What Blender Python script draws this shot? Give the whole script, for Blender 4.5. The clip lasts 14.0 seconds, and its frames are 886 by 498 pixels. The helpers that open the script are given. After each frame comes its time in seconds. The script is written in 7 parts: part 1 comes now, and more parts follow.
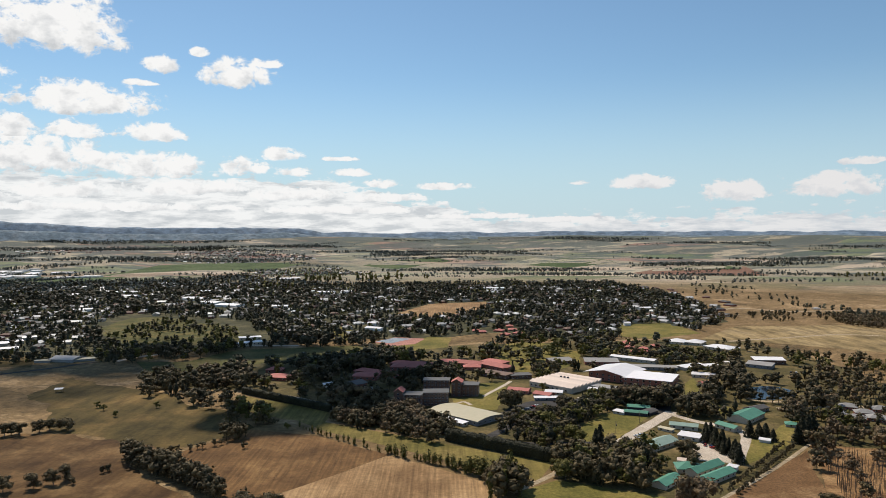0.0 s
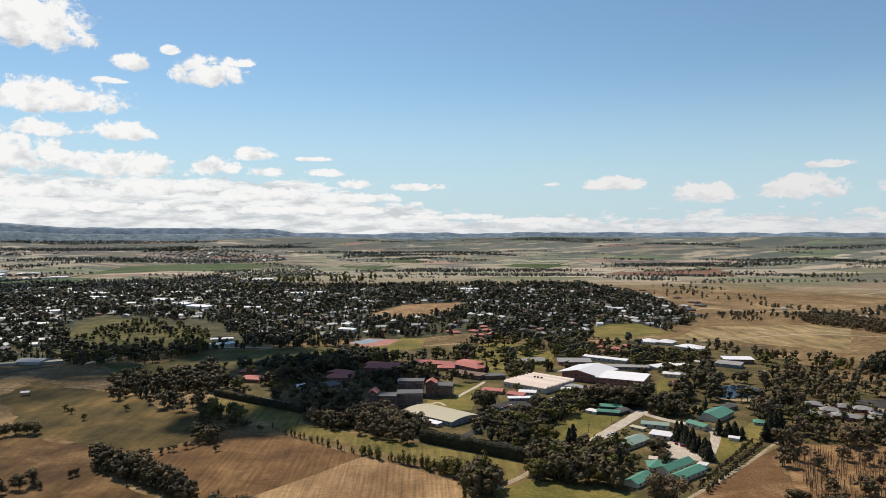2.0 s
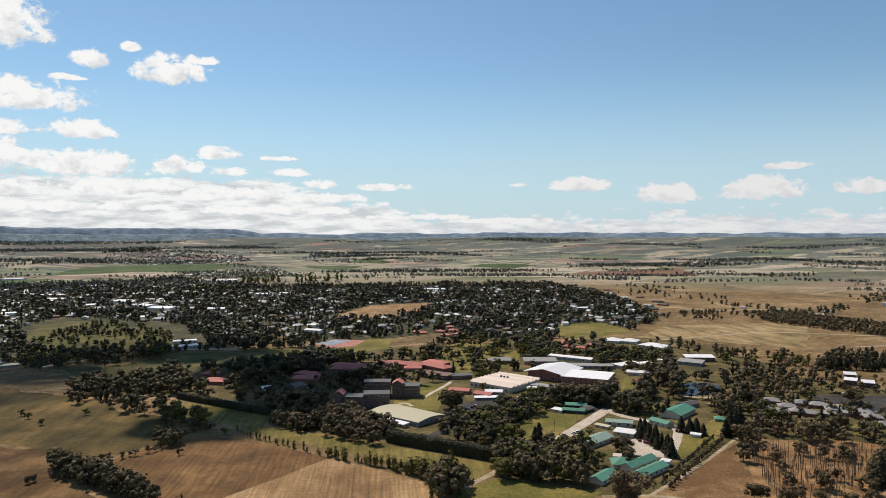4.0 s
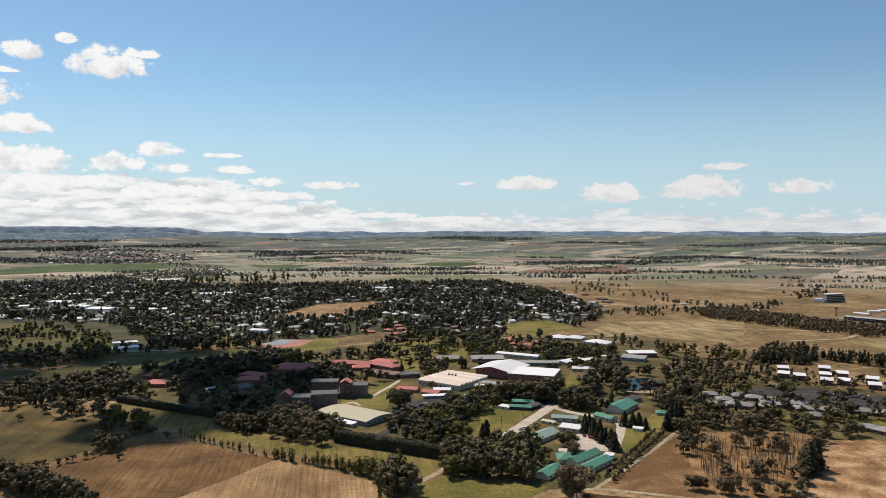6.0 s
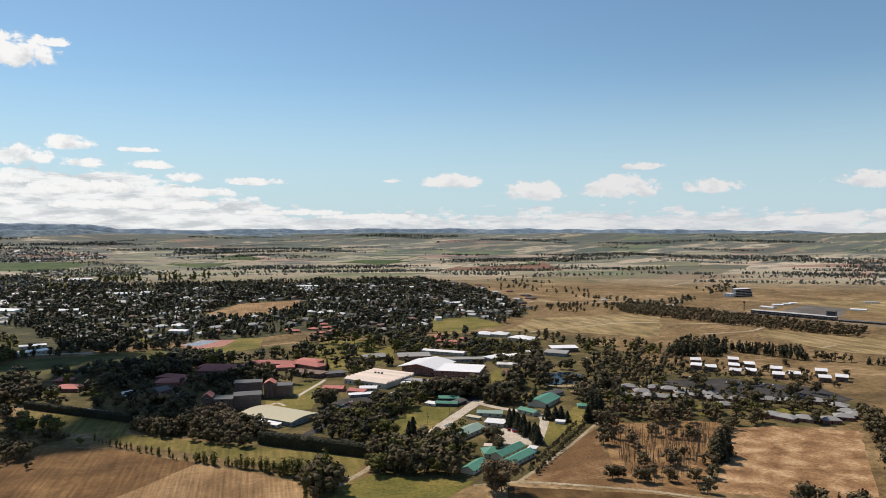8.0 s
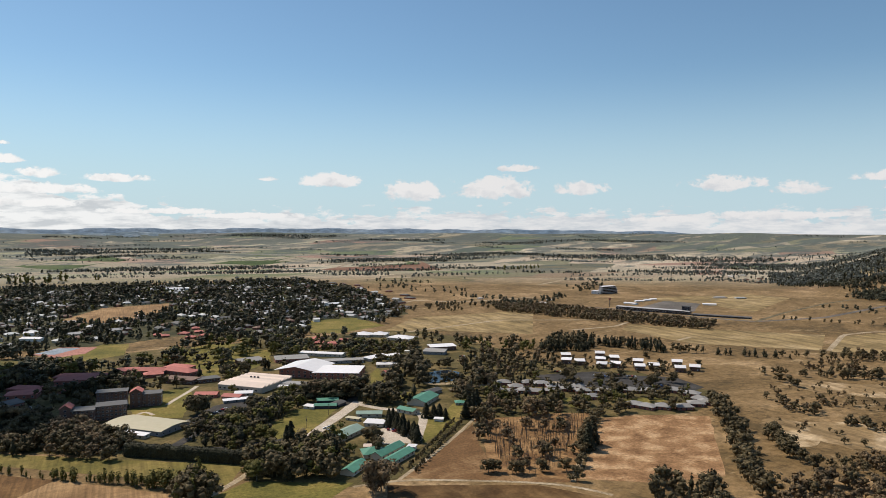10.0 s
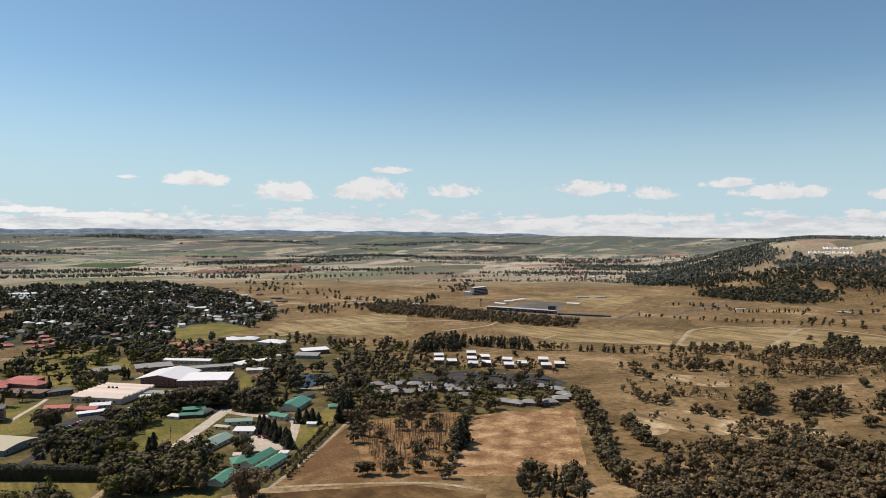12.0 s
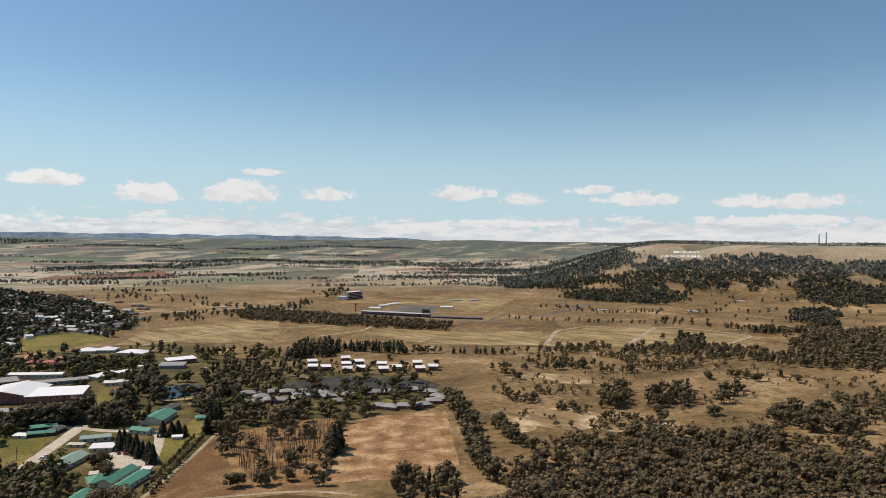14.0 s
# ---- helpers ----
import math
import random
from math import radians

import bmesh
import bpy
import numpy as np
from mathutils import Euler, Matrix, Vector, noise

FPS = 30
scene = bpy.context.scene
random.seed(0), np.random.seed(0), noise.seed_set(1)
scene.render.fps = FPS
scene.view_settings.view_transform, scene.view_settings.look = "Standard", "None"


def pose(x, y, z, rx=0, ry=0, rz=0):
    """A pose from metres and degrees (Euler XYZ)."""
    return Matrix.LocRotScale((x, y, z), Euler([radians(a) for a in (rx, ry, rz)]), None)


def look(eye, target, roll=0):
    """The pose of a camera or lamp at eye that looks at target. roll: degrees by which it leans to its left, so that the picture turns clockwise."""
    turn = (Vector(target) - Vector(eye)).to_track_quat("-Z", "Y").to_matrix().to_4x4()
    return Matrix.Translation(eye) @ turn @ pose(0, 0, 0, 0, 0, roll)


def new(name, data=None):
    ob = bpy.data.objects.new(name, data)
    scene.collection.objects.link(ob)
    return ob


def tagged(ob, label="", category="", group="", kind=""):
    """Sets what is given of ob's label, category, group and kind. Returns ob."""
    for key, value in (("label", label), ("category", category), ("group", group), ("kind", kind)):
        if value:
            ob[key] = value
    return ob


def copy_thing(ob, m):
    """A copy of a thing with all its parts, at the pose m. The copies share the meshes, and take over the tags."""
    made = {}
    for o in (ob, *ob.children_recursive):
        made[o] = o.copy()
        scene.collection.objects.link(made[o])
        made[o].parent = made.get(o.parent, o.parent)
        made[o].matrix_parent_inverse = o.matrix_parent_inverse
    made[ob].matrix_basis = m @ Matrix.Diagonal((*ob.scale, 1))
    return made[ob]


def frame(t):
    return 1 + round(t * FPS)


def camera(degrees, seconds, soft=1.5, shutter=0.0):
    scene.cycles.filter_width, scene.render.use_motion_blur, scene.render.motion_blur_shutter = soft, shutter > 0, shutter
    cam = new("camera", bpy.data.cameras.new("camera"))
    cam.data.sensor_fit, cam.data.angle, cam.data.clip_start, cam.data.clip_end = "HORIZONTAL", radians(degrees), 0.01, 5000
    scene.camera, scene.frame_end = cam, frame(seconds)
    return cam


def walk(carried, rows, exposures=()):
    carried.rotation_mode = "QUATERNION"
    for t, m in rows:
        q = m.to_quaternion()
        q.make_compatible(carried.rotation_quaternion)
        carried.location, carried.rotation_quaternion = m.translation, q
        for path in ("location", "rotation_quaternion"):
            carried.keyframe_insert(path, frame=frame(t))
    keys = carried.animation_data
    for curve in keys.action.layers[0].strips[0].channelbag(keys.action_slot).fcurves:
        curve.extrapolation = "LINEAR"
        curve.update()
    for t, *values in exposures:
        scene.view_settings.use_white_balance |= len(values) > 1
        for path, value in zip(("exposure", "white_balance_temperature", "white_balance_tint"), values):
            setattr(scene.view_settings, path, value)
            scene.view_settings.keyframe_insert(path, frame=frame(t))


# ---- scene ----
from mathutils.geometry import tessellate_polygon

cam = camera(64.09, 14.0, soft=0.8)
ROWS = [
    (0.0, 0.27, 0.05, 149.98, 0.021, -1.304, 0.328),
    (0.5, 0.12, -0.15, 149.98, -0.262, -1.298, 0.313),
    (1.0, 0.00, -0.32, 149.98, -0.887, -1.263, 0.284),
    (1.5, -0.07, -0.46, 149.98, -1.490, -1.271, 0.245),
    (2.0, -0.12, -0.60, 149.98, -2.082, -1.246, 0.213),
    (2.5, -0.14, -0.73, 149.98, -2.673, -1.268, 0.201),
    (3.0, -0.15, -0.86, 150.00, -3.283, -1.259, 0.213),
    (5.5, -0.16, -1.93, 150.25, -7.798, -1.303, 0.174),
    (6.0, -0.19, -2.25, 150.35, -8.984, -1.371, 0.182),
    (6.5, -0.24, -2.62, 150.46, -10.188, -1.439, 0.199),
    (7.0, -0.31, -3.03, 150.59, -11.412, -1.513, 0.176),
    (9.5, -1.07, -5.75, 151.48, -22.169, -1.618, 0.048),
    (10.0, -1.31, -6.41, 151.69, -24.714, -1.617, -0.014),
    (10.5, -1.59, -7.08, 151.91, -27.234, -1.597, -0.086),
    (11.0, -1.91, -7.78, 152.13, -29.786, -1.576, -0.148),
    (11.5, -2.25, -8.49, 152.35, -32.339, -1.503, -0.238),
    (12.0, -2.63, -9.20, 152.57, -34.877, -1.456, -0.317),
    (12.5, -3.05, -9.90, 152.77, -37.410, -1.385, -0.375),
    (13.0, -3.49, -10.58, 152.97, -39.954, -1.285, -0.432),
    (13.5, -3.96, -11.23, 153.14, -42.477, -1.159, -0.477),
    (14.0, -4.45, -11.84, 153.29, -44.983, -1.056, -0.512),
]
walk(cam, [(t, pose(x, y, z, 90 + pitch, roll, yaw)) for t, x, y, z, yaw, pitch, roll in ROWS])

# ---- sky, sun, exposure ----
SUN_AZ, SUN_EL = -28.0, 52.0     # degrees clockwise from the first view, and up
scene.view_settings.exposure = 0.0


def S(v, a, b):
    """Smooth step from 0 at a to 1 at b."""
    v = min(1, max(0, (v - a) / (b - a)))
    return v * v * (3 - 2 * v)


def node(tree, kind, inputs=None, operation="", interpolation_type="", distance=""):
    n = tree.nodes.new(kind)
    if operation:
        n.operation = operation
    if interpolation_type:
        n.interpolation_type = interpolation_type
    if distance:
        n.distance = distance
    for k, v in (inputs or {}).items():
        if isinstance(v, bpy.types.NodeSocket):
            tree.links.new(v, n.inputs[k])
        else:
            n.inputs[k].default_value = v
    return n


def math_node(tree, op, a, b=0.0, c=0.0, clamp=False):
    n = node(tree, "ShaderNodeMath", {0: a, 1: b, 2: c}, operation=op)
    n.use_clamp = clamp
    return n.outputs[0]


def mix_color(tree, fac, a, b, blend="MIX"):
    n = tree.nodes.new("ShaderNodeMix")
    n.data_type, n.blend_type = "RGBA", blend
    for i, v in ((0, fac), (6, a), (7, b)):
        if isinstance(v, bpy.types.NodeSocket):
            tree.links.new(v, n.inputs[i])
        else:
            n.inputs[i].default_value = v if i == 0 else (*v, 1)
    return n.outputs[2]


world = bpy.data.worlds.new("sky")
world.use_nodes = True
scene.world = world
wt = world.node_tree
wt.nodes.clear()
sky = wt.nodes.new("ShaderNodeTexSky")
sky.sky_type, sky.sun_disc = "NISHITA", False
sky.sun_elevation, sky.sun_rotation = radians(SUN_EL), radians(SUN_AZ)
sky.altitude, sky.air_density, sky.dust_density, sky.ozone_density = 700, 1.0, 0.3, 1.2
SKY_STRENGTH = 0.1
coord = node(wt, "ShaderNodeTexCoord").outputs["Generated"]
sep = node(wt, "ShaderNodeSeparateXYZ", {0: coord})
azim = math_node(wt, "MULTIPLY", math_node(wt, "ARCTAN2", sep.outputs[0], sep.outputs[1]), 57.2958)
elev = math_node(wt, "MULTIPLY", math_node(wt, "ARCSINE", sep.outputs[2]), 57.2958)
# ragged edges: the direction is warped before it meets the clouds' shapes
sky_map = node(wt, "ShaderNodeCombineXYZ", {0: azim, 1: math_node(wt, "MULTIPLY", elev, 1.35), 2: 0.0}).outputs[0]
puffs = node(wt, "ShaderNodeTexNoise", {"Vector": sky_map, "Scale": 0.62, "Detail": 10.0, "Roughness": 0.66, "Distortion": 0.3})
puff = math_node(wt, "SUBTRACT", puffs.outputs["Fac"], 0.5)
cover_sum = None
shade_sum = None


def cloud(az, el, w, h, ragged=1.0):
    """A cloud in the sky round a direction: half width and half height in degrees."""
    global cover_sum, shade_sum
    dx = math_node(wt, "DIVIDE", math_node(wt, "SUBTRACT", azim, az), w)
    dy = math_node(wt, "DIVIDE", math_node(wt, "SUBTRACT", elev, el), h)
    # grey underside, the more the taller the cloud
    under = math_node(wt, "MULTIPLY_ADD", dy, -0.7 * min(1, 0.4 + h / 2.5), 0.3 * min(1, h / 2.2))
    # flat base: the lower half is squeezed
    dy = math_node(wt, "MAXIMUM", dy, math_node(wt, "MULTIPLY", dy, -1.7))
    d2 = math_node(wt, "ADD", math_node(wt, "MULTIPLY", dx, dx), math_node(wt, "MULTIPLY", dy, dy))
    c = math_node(wt, "SUBTRACT", math_node(wt, "MULTIPLY_ADD", puff, 3.9 * ragged, 0.9), d2)
    if cover_sum is None:
        cover_sum, shade_sum = c, under
    else:
        nearer = math_node(wt, "GREATER_THAN", c, cover_sum)
        shade_sum = math_node(wt, "MULTIPLY_ADD", nearer, math_node(wt, "SUBTRACT", under, shade_sum), shade_sum)
        cover_sum = math_node(wt, "MAXIMUM", cover_sum, c)


cloud(-28.7, 14.3, 5.5, 2.98)
cloud(-26.9, 9.5, 5.8, 1.61)
cloud(-27.4, 7.4, 2.6, 0.92)
cloud(-22.0, 7.4, 2.4, 0.97)
cloud(-31.2, 7.4, 2.2, 1.26)
cloud(-21.4, 12.4, 1.5, 0.92)
cloud(-16.1, 11.9, 2.9, 1.49)
cloud(-23.1, 11.1, 1.3, 0.34)
cloud(-18.9, 13.5, 0.9, 0.46)
cloud(-13.9, 13.0, 1.4, 0.52)
cloud(-22.4, 5.0, 4.6, 1.38)
cloud(-29.9, 5.4, 5.3, 1.95)
cloud(-15.8, 5.1, 1.9, 1.03)
cloud(-12.7, 6.1, 1.7, 0.75)
cloud(-11.9, 4.8, 1.4, 0.57)
cloud(-8.3, 5.9, 1.7, 0.29)
cloud(-7.2, 4.8, 2.0, 0.46)
cloud(-4.9, 3.9, 1.5, 0.57)
cloud(-0.1, 3.7, 2.3, 0.46)
cloud(11.0, 3.9, 1.0, 0.29)
cloud(15.9, 3.7, 2.5, 0.80)
cloud(22.4, 2.9, 3.1, 1.15)
cloud(28.9, 3.1, 3.6, 1.26)
cloud(30.6, 4.8, 1.8, 0.40)
cloud(35.6, 3.1, 2.4, 0.75)
cloud(46.4, 3.3, 3.2, 0.80)
cloud(51.5, 2.9, 2.0, 0.75)
cloud(56.8, 3.7, 2.2, 0.46)
cloud(60.5, 2.9, 3.4, 0.80)
cloud(59.5, 2.9, 2.9, 0.57)
cloud(70.7, 2.6, 4.8, 0.80)
cloud(56.2, 3.6, 1.7, 0.46)
cloud(-36.5, 9.7, 5.8, 2.29)
cloud(-37.5, 5.7, 6.3, 2.29)
cloud(-28.6, 3.1, 5.8, 0.75)
cloud(-19.9, 3.4, 5.3, 0.80)
cloud(-11.9, 3.0, 5.5, 0.75)
cloud(-4.7, 2.8, 3.6, 0.57)
cloud(-25.3, 2.0, 10.6, 0.52)
cloud(-8.3, 1.8, 7.7, 0.46)
cloud(3.0, 1.3, 5.8, 0.34)
cloud(9.8, 1.0, 5.3, 0.34)
cloud(-35.8, 2.9, 6.7, 1.15)
cloud(42.5, 0.7, 3.9, 0.34)
cloud(49.0, 0.9, 4.3, 0.46)
cloud(70.4, 1.3, 5.8, 0.52)
cloud(50.2, 1.0, 5.8, 0.40)

cover = node(wt, "ShaderNodeMapRange", {0: cover_sum, 1: -0.08, 2: 0.55}, interpolation_type="SMOOTHSTEP").outputs[0]
# the low, far bank of cloud above the horizon in long rows, thick on the left of the first view
bank_map = node(wt, "ShaderNodeCombineXYZ", {0: azim, 1: math_node(wt, "MULTIPLY", elev, 2.4), 2: 3.0}).outputs[0]
bank_n = node(wt, "ShaderNodeTexNoise", {"Vector": bank_map, "Scale": 0.55, "Detail": 9.0, "Roughness": 0.62})
bank_top = node(wt, "ShaderNodeMapRange", {0: azim, 1: -12.0, 2: 6.0, 3: 4.6, 4: 1.5}, interpolation_type="SMOOTHSTEP").outputs[0]
bank_edge = math_node(wt, "SUBTRACT", math_node(wt, "MULTIPLY_ADD", math_node(wt, "SUBTRACT", bank_n.outputs["Fac"], 0.5), 5.0, bank_top), elev)
bank = node(wt, "ShaderNodeMapRange", {0: bank_edge, 1: 0.0, 2: 0.6, 4: 0.92}, interpolation_type="SMOOTHSTEP").outputs[0]
cover = math_node(wt, "MAXIMUM", cover, bank)
row_map = node(wt, "ShaderNodeCombineXYZ", {0: math_node(wt, "MULTIPLY", azim, 0.6), 1: math_node(wt, "MULTIPLY", elev, 3.0), 2: 7.0}).outputs[0]
rows_n = node(wt, "ShaderNodeTexNoise", {"Vector": row_map, "Scale": 0.6, "Detail": 7.0, "Roughness": 0.62})
bank_lit = node(wt, "ShaderNodeMapRange", {0: rows_n.outputs["Fac"], 1: 0.38, 2: 0.58}).outputs[0]
lit_n = node(wt, "ShaderNodeTexNoise", {"Vector": sky_map, "Scale": 0.6, "Detail": 6.0, "Roughness": 0.6})
heap_lit = math_node(wt, "SUBTRACT", node(wt, "ShaderNodeMapRange", {0: lit_n.outputs["Fac"], 1: 0.34, 2: 0.62, 3: 0.45, 4: 1.5}).outputs[0], shade_sum, clamp=True)
in_heap = node(wt, "ShaderNodeMapRange", {0: cover_sum, 1: 0.0, 2: 0.4}, interpolation_type="SMOOTHSTEP").outputs[0]
lit = math_node(wt, "MULTIPLY_ADD", in_heap, math_node(wt, "SUBTRACT", heap_lit, bank_lit), bank_lit)
side = node(wt, "ShaderNodeMapRange", {0: azim, 1: -15.0, 2: 35.0}, interpolation_type="SMOOTHSTEP").outputs[0]      # less lit away from the sun
cloud_color = mix_color(wt, lit, mix_color(wt, side, (5.9, 6.1, 6.3), (5.9, 6.2, 6.6)), mix_color(wt, side, (9.3, 9.25, 9.15), (7.9, 7.8, 7.8)))
above = math_node(wt, "GREATER_THAN", elev, -1.0)
clear_sky = mix_color(wt, 1.0, sky.outputs[0], (0.87, 1.01, 1.02), "MULTIPLY")
veil = node(wt, "ShaderNodeMapRange", {0: elev, 1: 0.0, 2: 13.0, 3: 0.85, 4: 0.0}, interpolation_type="SMOOTHSTEP").outputs[0]
clear_sky = mix_color(wt, veil, clear_sky, (5.0, 6.5, 7.5))      # pale haze over the horizon
sky_color = mix_color(wt, math_node(wt, "MULTIPLY", cover, above), clear_sky, cloud_color)
back = node(wt, "ShaderNodeBackground", {0: sky_color, 1: SKY_STRENGTH})
wt.links.new(back.outputs[0], node(wt, "ShaderNodeOutputWorld").inputs[0])

sun = new("sun", bpy.data.lights.new("sun", "SUN"))
sun.data.energy, sun.data.angle, sun.data.color = 4.3, radians(0.5), (1.0, 0.9, 0.77)
sa, se = radians(SUN_AZ), radians(SUN_EL)
SUN_WAY = Vector((math.sin(sa) * math.cos(se), math.cos(sa) * math.cos(se), math.sin(se)))
sun.matrix_world = look(SUN_WAY * 1000, (0, 0, 0))

# ---- materials ----


def material(name, rough=0.85, metal=0.0):
    m = bpy.data.materials.new(name)
    m.use_nodes = True
    t = m.node_tree
    b = t.nodes["Principled BSDF"]
    b.inputs["Roughness"].default_value, b.inputs["Metallic"].default_value = rough, metal
    b.inputs["Specular IOR Level"].default_value = 0.15
    return m, t, b


def ramp(t, fac, *stops):
    n = node(t, "ShaderNodeValToRGB", {0: fac})
    e = n.color_ramp.elements
    while len(e) < len(stops):
        e.new(0.5)
    for k, (pos, c) in zip(e, stops):
        k.position, k.color = pos, (*c, 1)
    return n.outputs[0]


def where(t):
    return node(t, "ShaderNodeNewGeometry").outputs["Position"]


def noise_fac(t, pos, scale, detail=4.0, rough=0.55, distort=0.0):
    return node(t, "ShaderNodeTexNoise", {"Vector": pos, "Scale": scale, "Detail": detail, "Roughness": rough, "Distortion": distort}).outputs["Fac"]


def mottled(name, a, b, c, scale=0.02, fine=0.25, rough=0.95, bump=0.0, streak=None, lines_low=0.68, lines_high=1.32):
    """A matt ground or wall surface: three colours in broad patches, with fine grain over them."""
    m, t, bsdf = material(name, rough)
    pos = where(t)
    if streak:      # mown or ploughed lines along a heading, at a spacing
        heading, spacing = streak
        rot = node(t, "ShaderNodeMapping", {"Vector": pos, "Rotation": (0, 0, radians(heading)), "Scale": (1 / spacing, 0.018, 1)}).outputs[0]
        lines = noise_fac(t, rot, 1.0, 3.0, 0.6)
    broad = noise_fac(t, pos, scale, 6.0, 0.6, 0.4)
    col = ramp(t, broad, (0.34, a), (0.5, b), (0.66, c))
    grain = node(t, "ShaderNodeMapRange", {0: noise_fac(t, pos, fine, 6.0, 0.78), 1: 0.32, 2: 0.68, 3: 0.5, 4: 1.5}).outputs[0]
    if streak:
        grain = math_node(t, "MULTIPLY_ADD", grain, 0.55, 0.45)
        grain = math_node(t, "MULTIPLY", grain, node(t, "ShaderNodeMapRange", {0: lines, 1: 0.3, 2: 0.7, 3: lines_low, 4: lines_high}).outputs[0])
    tint = node(t, "ShaderNodeCombineXYZ", {0: grain, 1: grain, 2: grain}).outputs[0]
    t.links.new(mix_color(t, 1.0, col, tint, "MULTIPLY"), bsdf.inputs["Base Color"])
    if bump:
        bn = node(t, "ShaderNodeBump", {"Height": noise_fac(t, pos, fine * 3, 4.0), "Strength": 0.6, "Distance": bump})
        t.links.new(bn.outputs[0], bsdf.inputs["Normal"])
    return m


def leafy(name, dark, light, scale=0.12):
    """Foliage: the colour drifts from crown to crown and from clump to clump."""
    m, t, bsdf = material(name, 0.7)
    pos = where(t)
    isl = node(t, "ShaderNodeNewGeometry").outputs["Random Per Island"]
    fac = math_node(t, "MULTIPLY_ADD", isl, 0.32, math_node(t, "MULTIPLY_ADD", noise_fac(t, pos, scale, 3.0), 1.5, -0.45), clamp=True)
    clump = node(t, "ShaderNodeMapRange", {0: noise_fac(t, pos, 0.9, 4.0, 0.7), 1: 0.3, 2: 0.7, 3: 0.45, 4: 1.55}).outputs[0]
    tint = node(t, "ShaderNodeCombineXYZ", {0: clump, 1: clump, 2: clump}).outputs[0]
    t.links.new(mix_color(t, 1.0, mix_color(t, fac, dark, light), tint, "MULTIPLY"), bsdf.inputs["Base Color"])
    bn = node(t, "ShaderNodeBump", {"Height": noise_fac(t, pos, 1.4, 3.0, 0.7), "Strength": 0.8, "Distance": 0.5})
    t.links.new(bn.outputs[0], bsdf.inputs["Normal"])
    return m


def painted(name, color, rough=0.5, dirt=0.25, metal=0.0, ribs=0.0):
    """Roof sheet, render, brick or painted wall, with faded patches and grime."""
    m, t, bsdf = material(name, rough, metal)
    pos = where(t)
    f = math_node(t, "MULTIPLY_ADD", noise_fac(t, pos, 0.22, 5.0, 0.65), dirt * 2, 1 - dirt)
    g = math_node(t, "MULTIPLY_ADD", noise_fac(t, pos, 2.2, 4.0, 0.7), dirt, 1 - dirt * 0.5)
    k = math_node(t, "MULTIPLY", f, g)
    rnd = math_node(t, "MULTIPLY_ADD", node(t, "ShaderNodeObjectInfo").outputs["Random"], 0.24, 0.88)
    k = math_node(t, "MULTIPLY", k, rnd)
    tint = node(t, "ShaderNodeCombineXYZ", {0: k, 1: k, 2: k}).outputs[0]
    t.links.new(mix_color(t, 1.0, color, tint, "MULTIPLY"), bsdf.inputs["Base Color"])
    return m


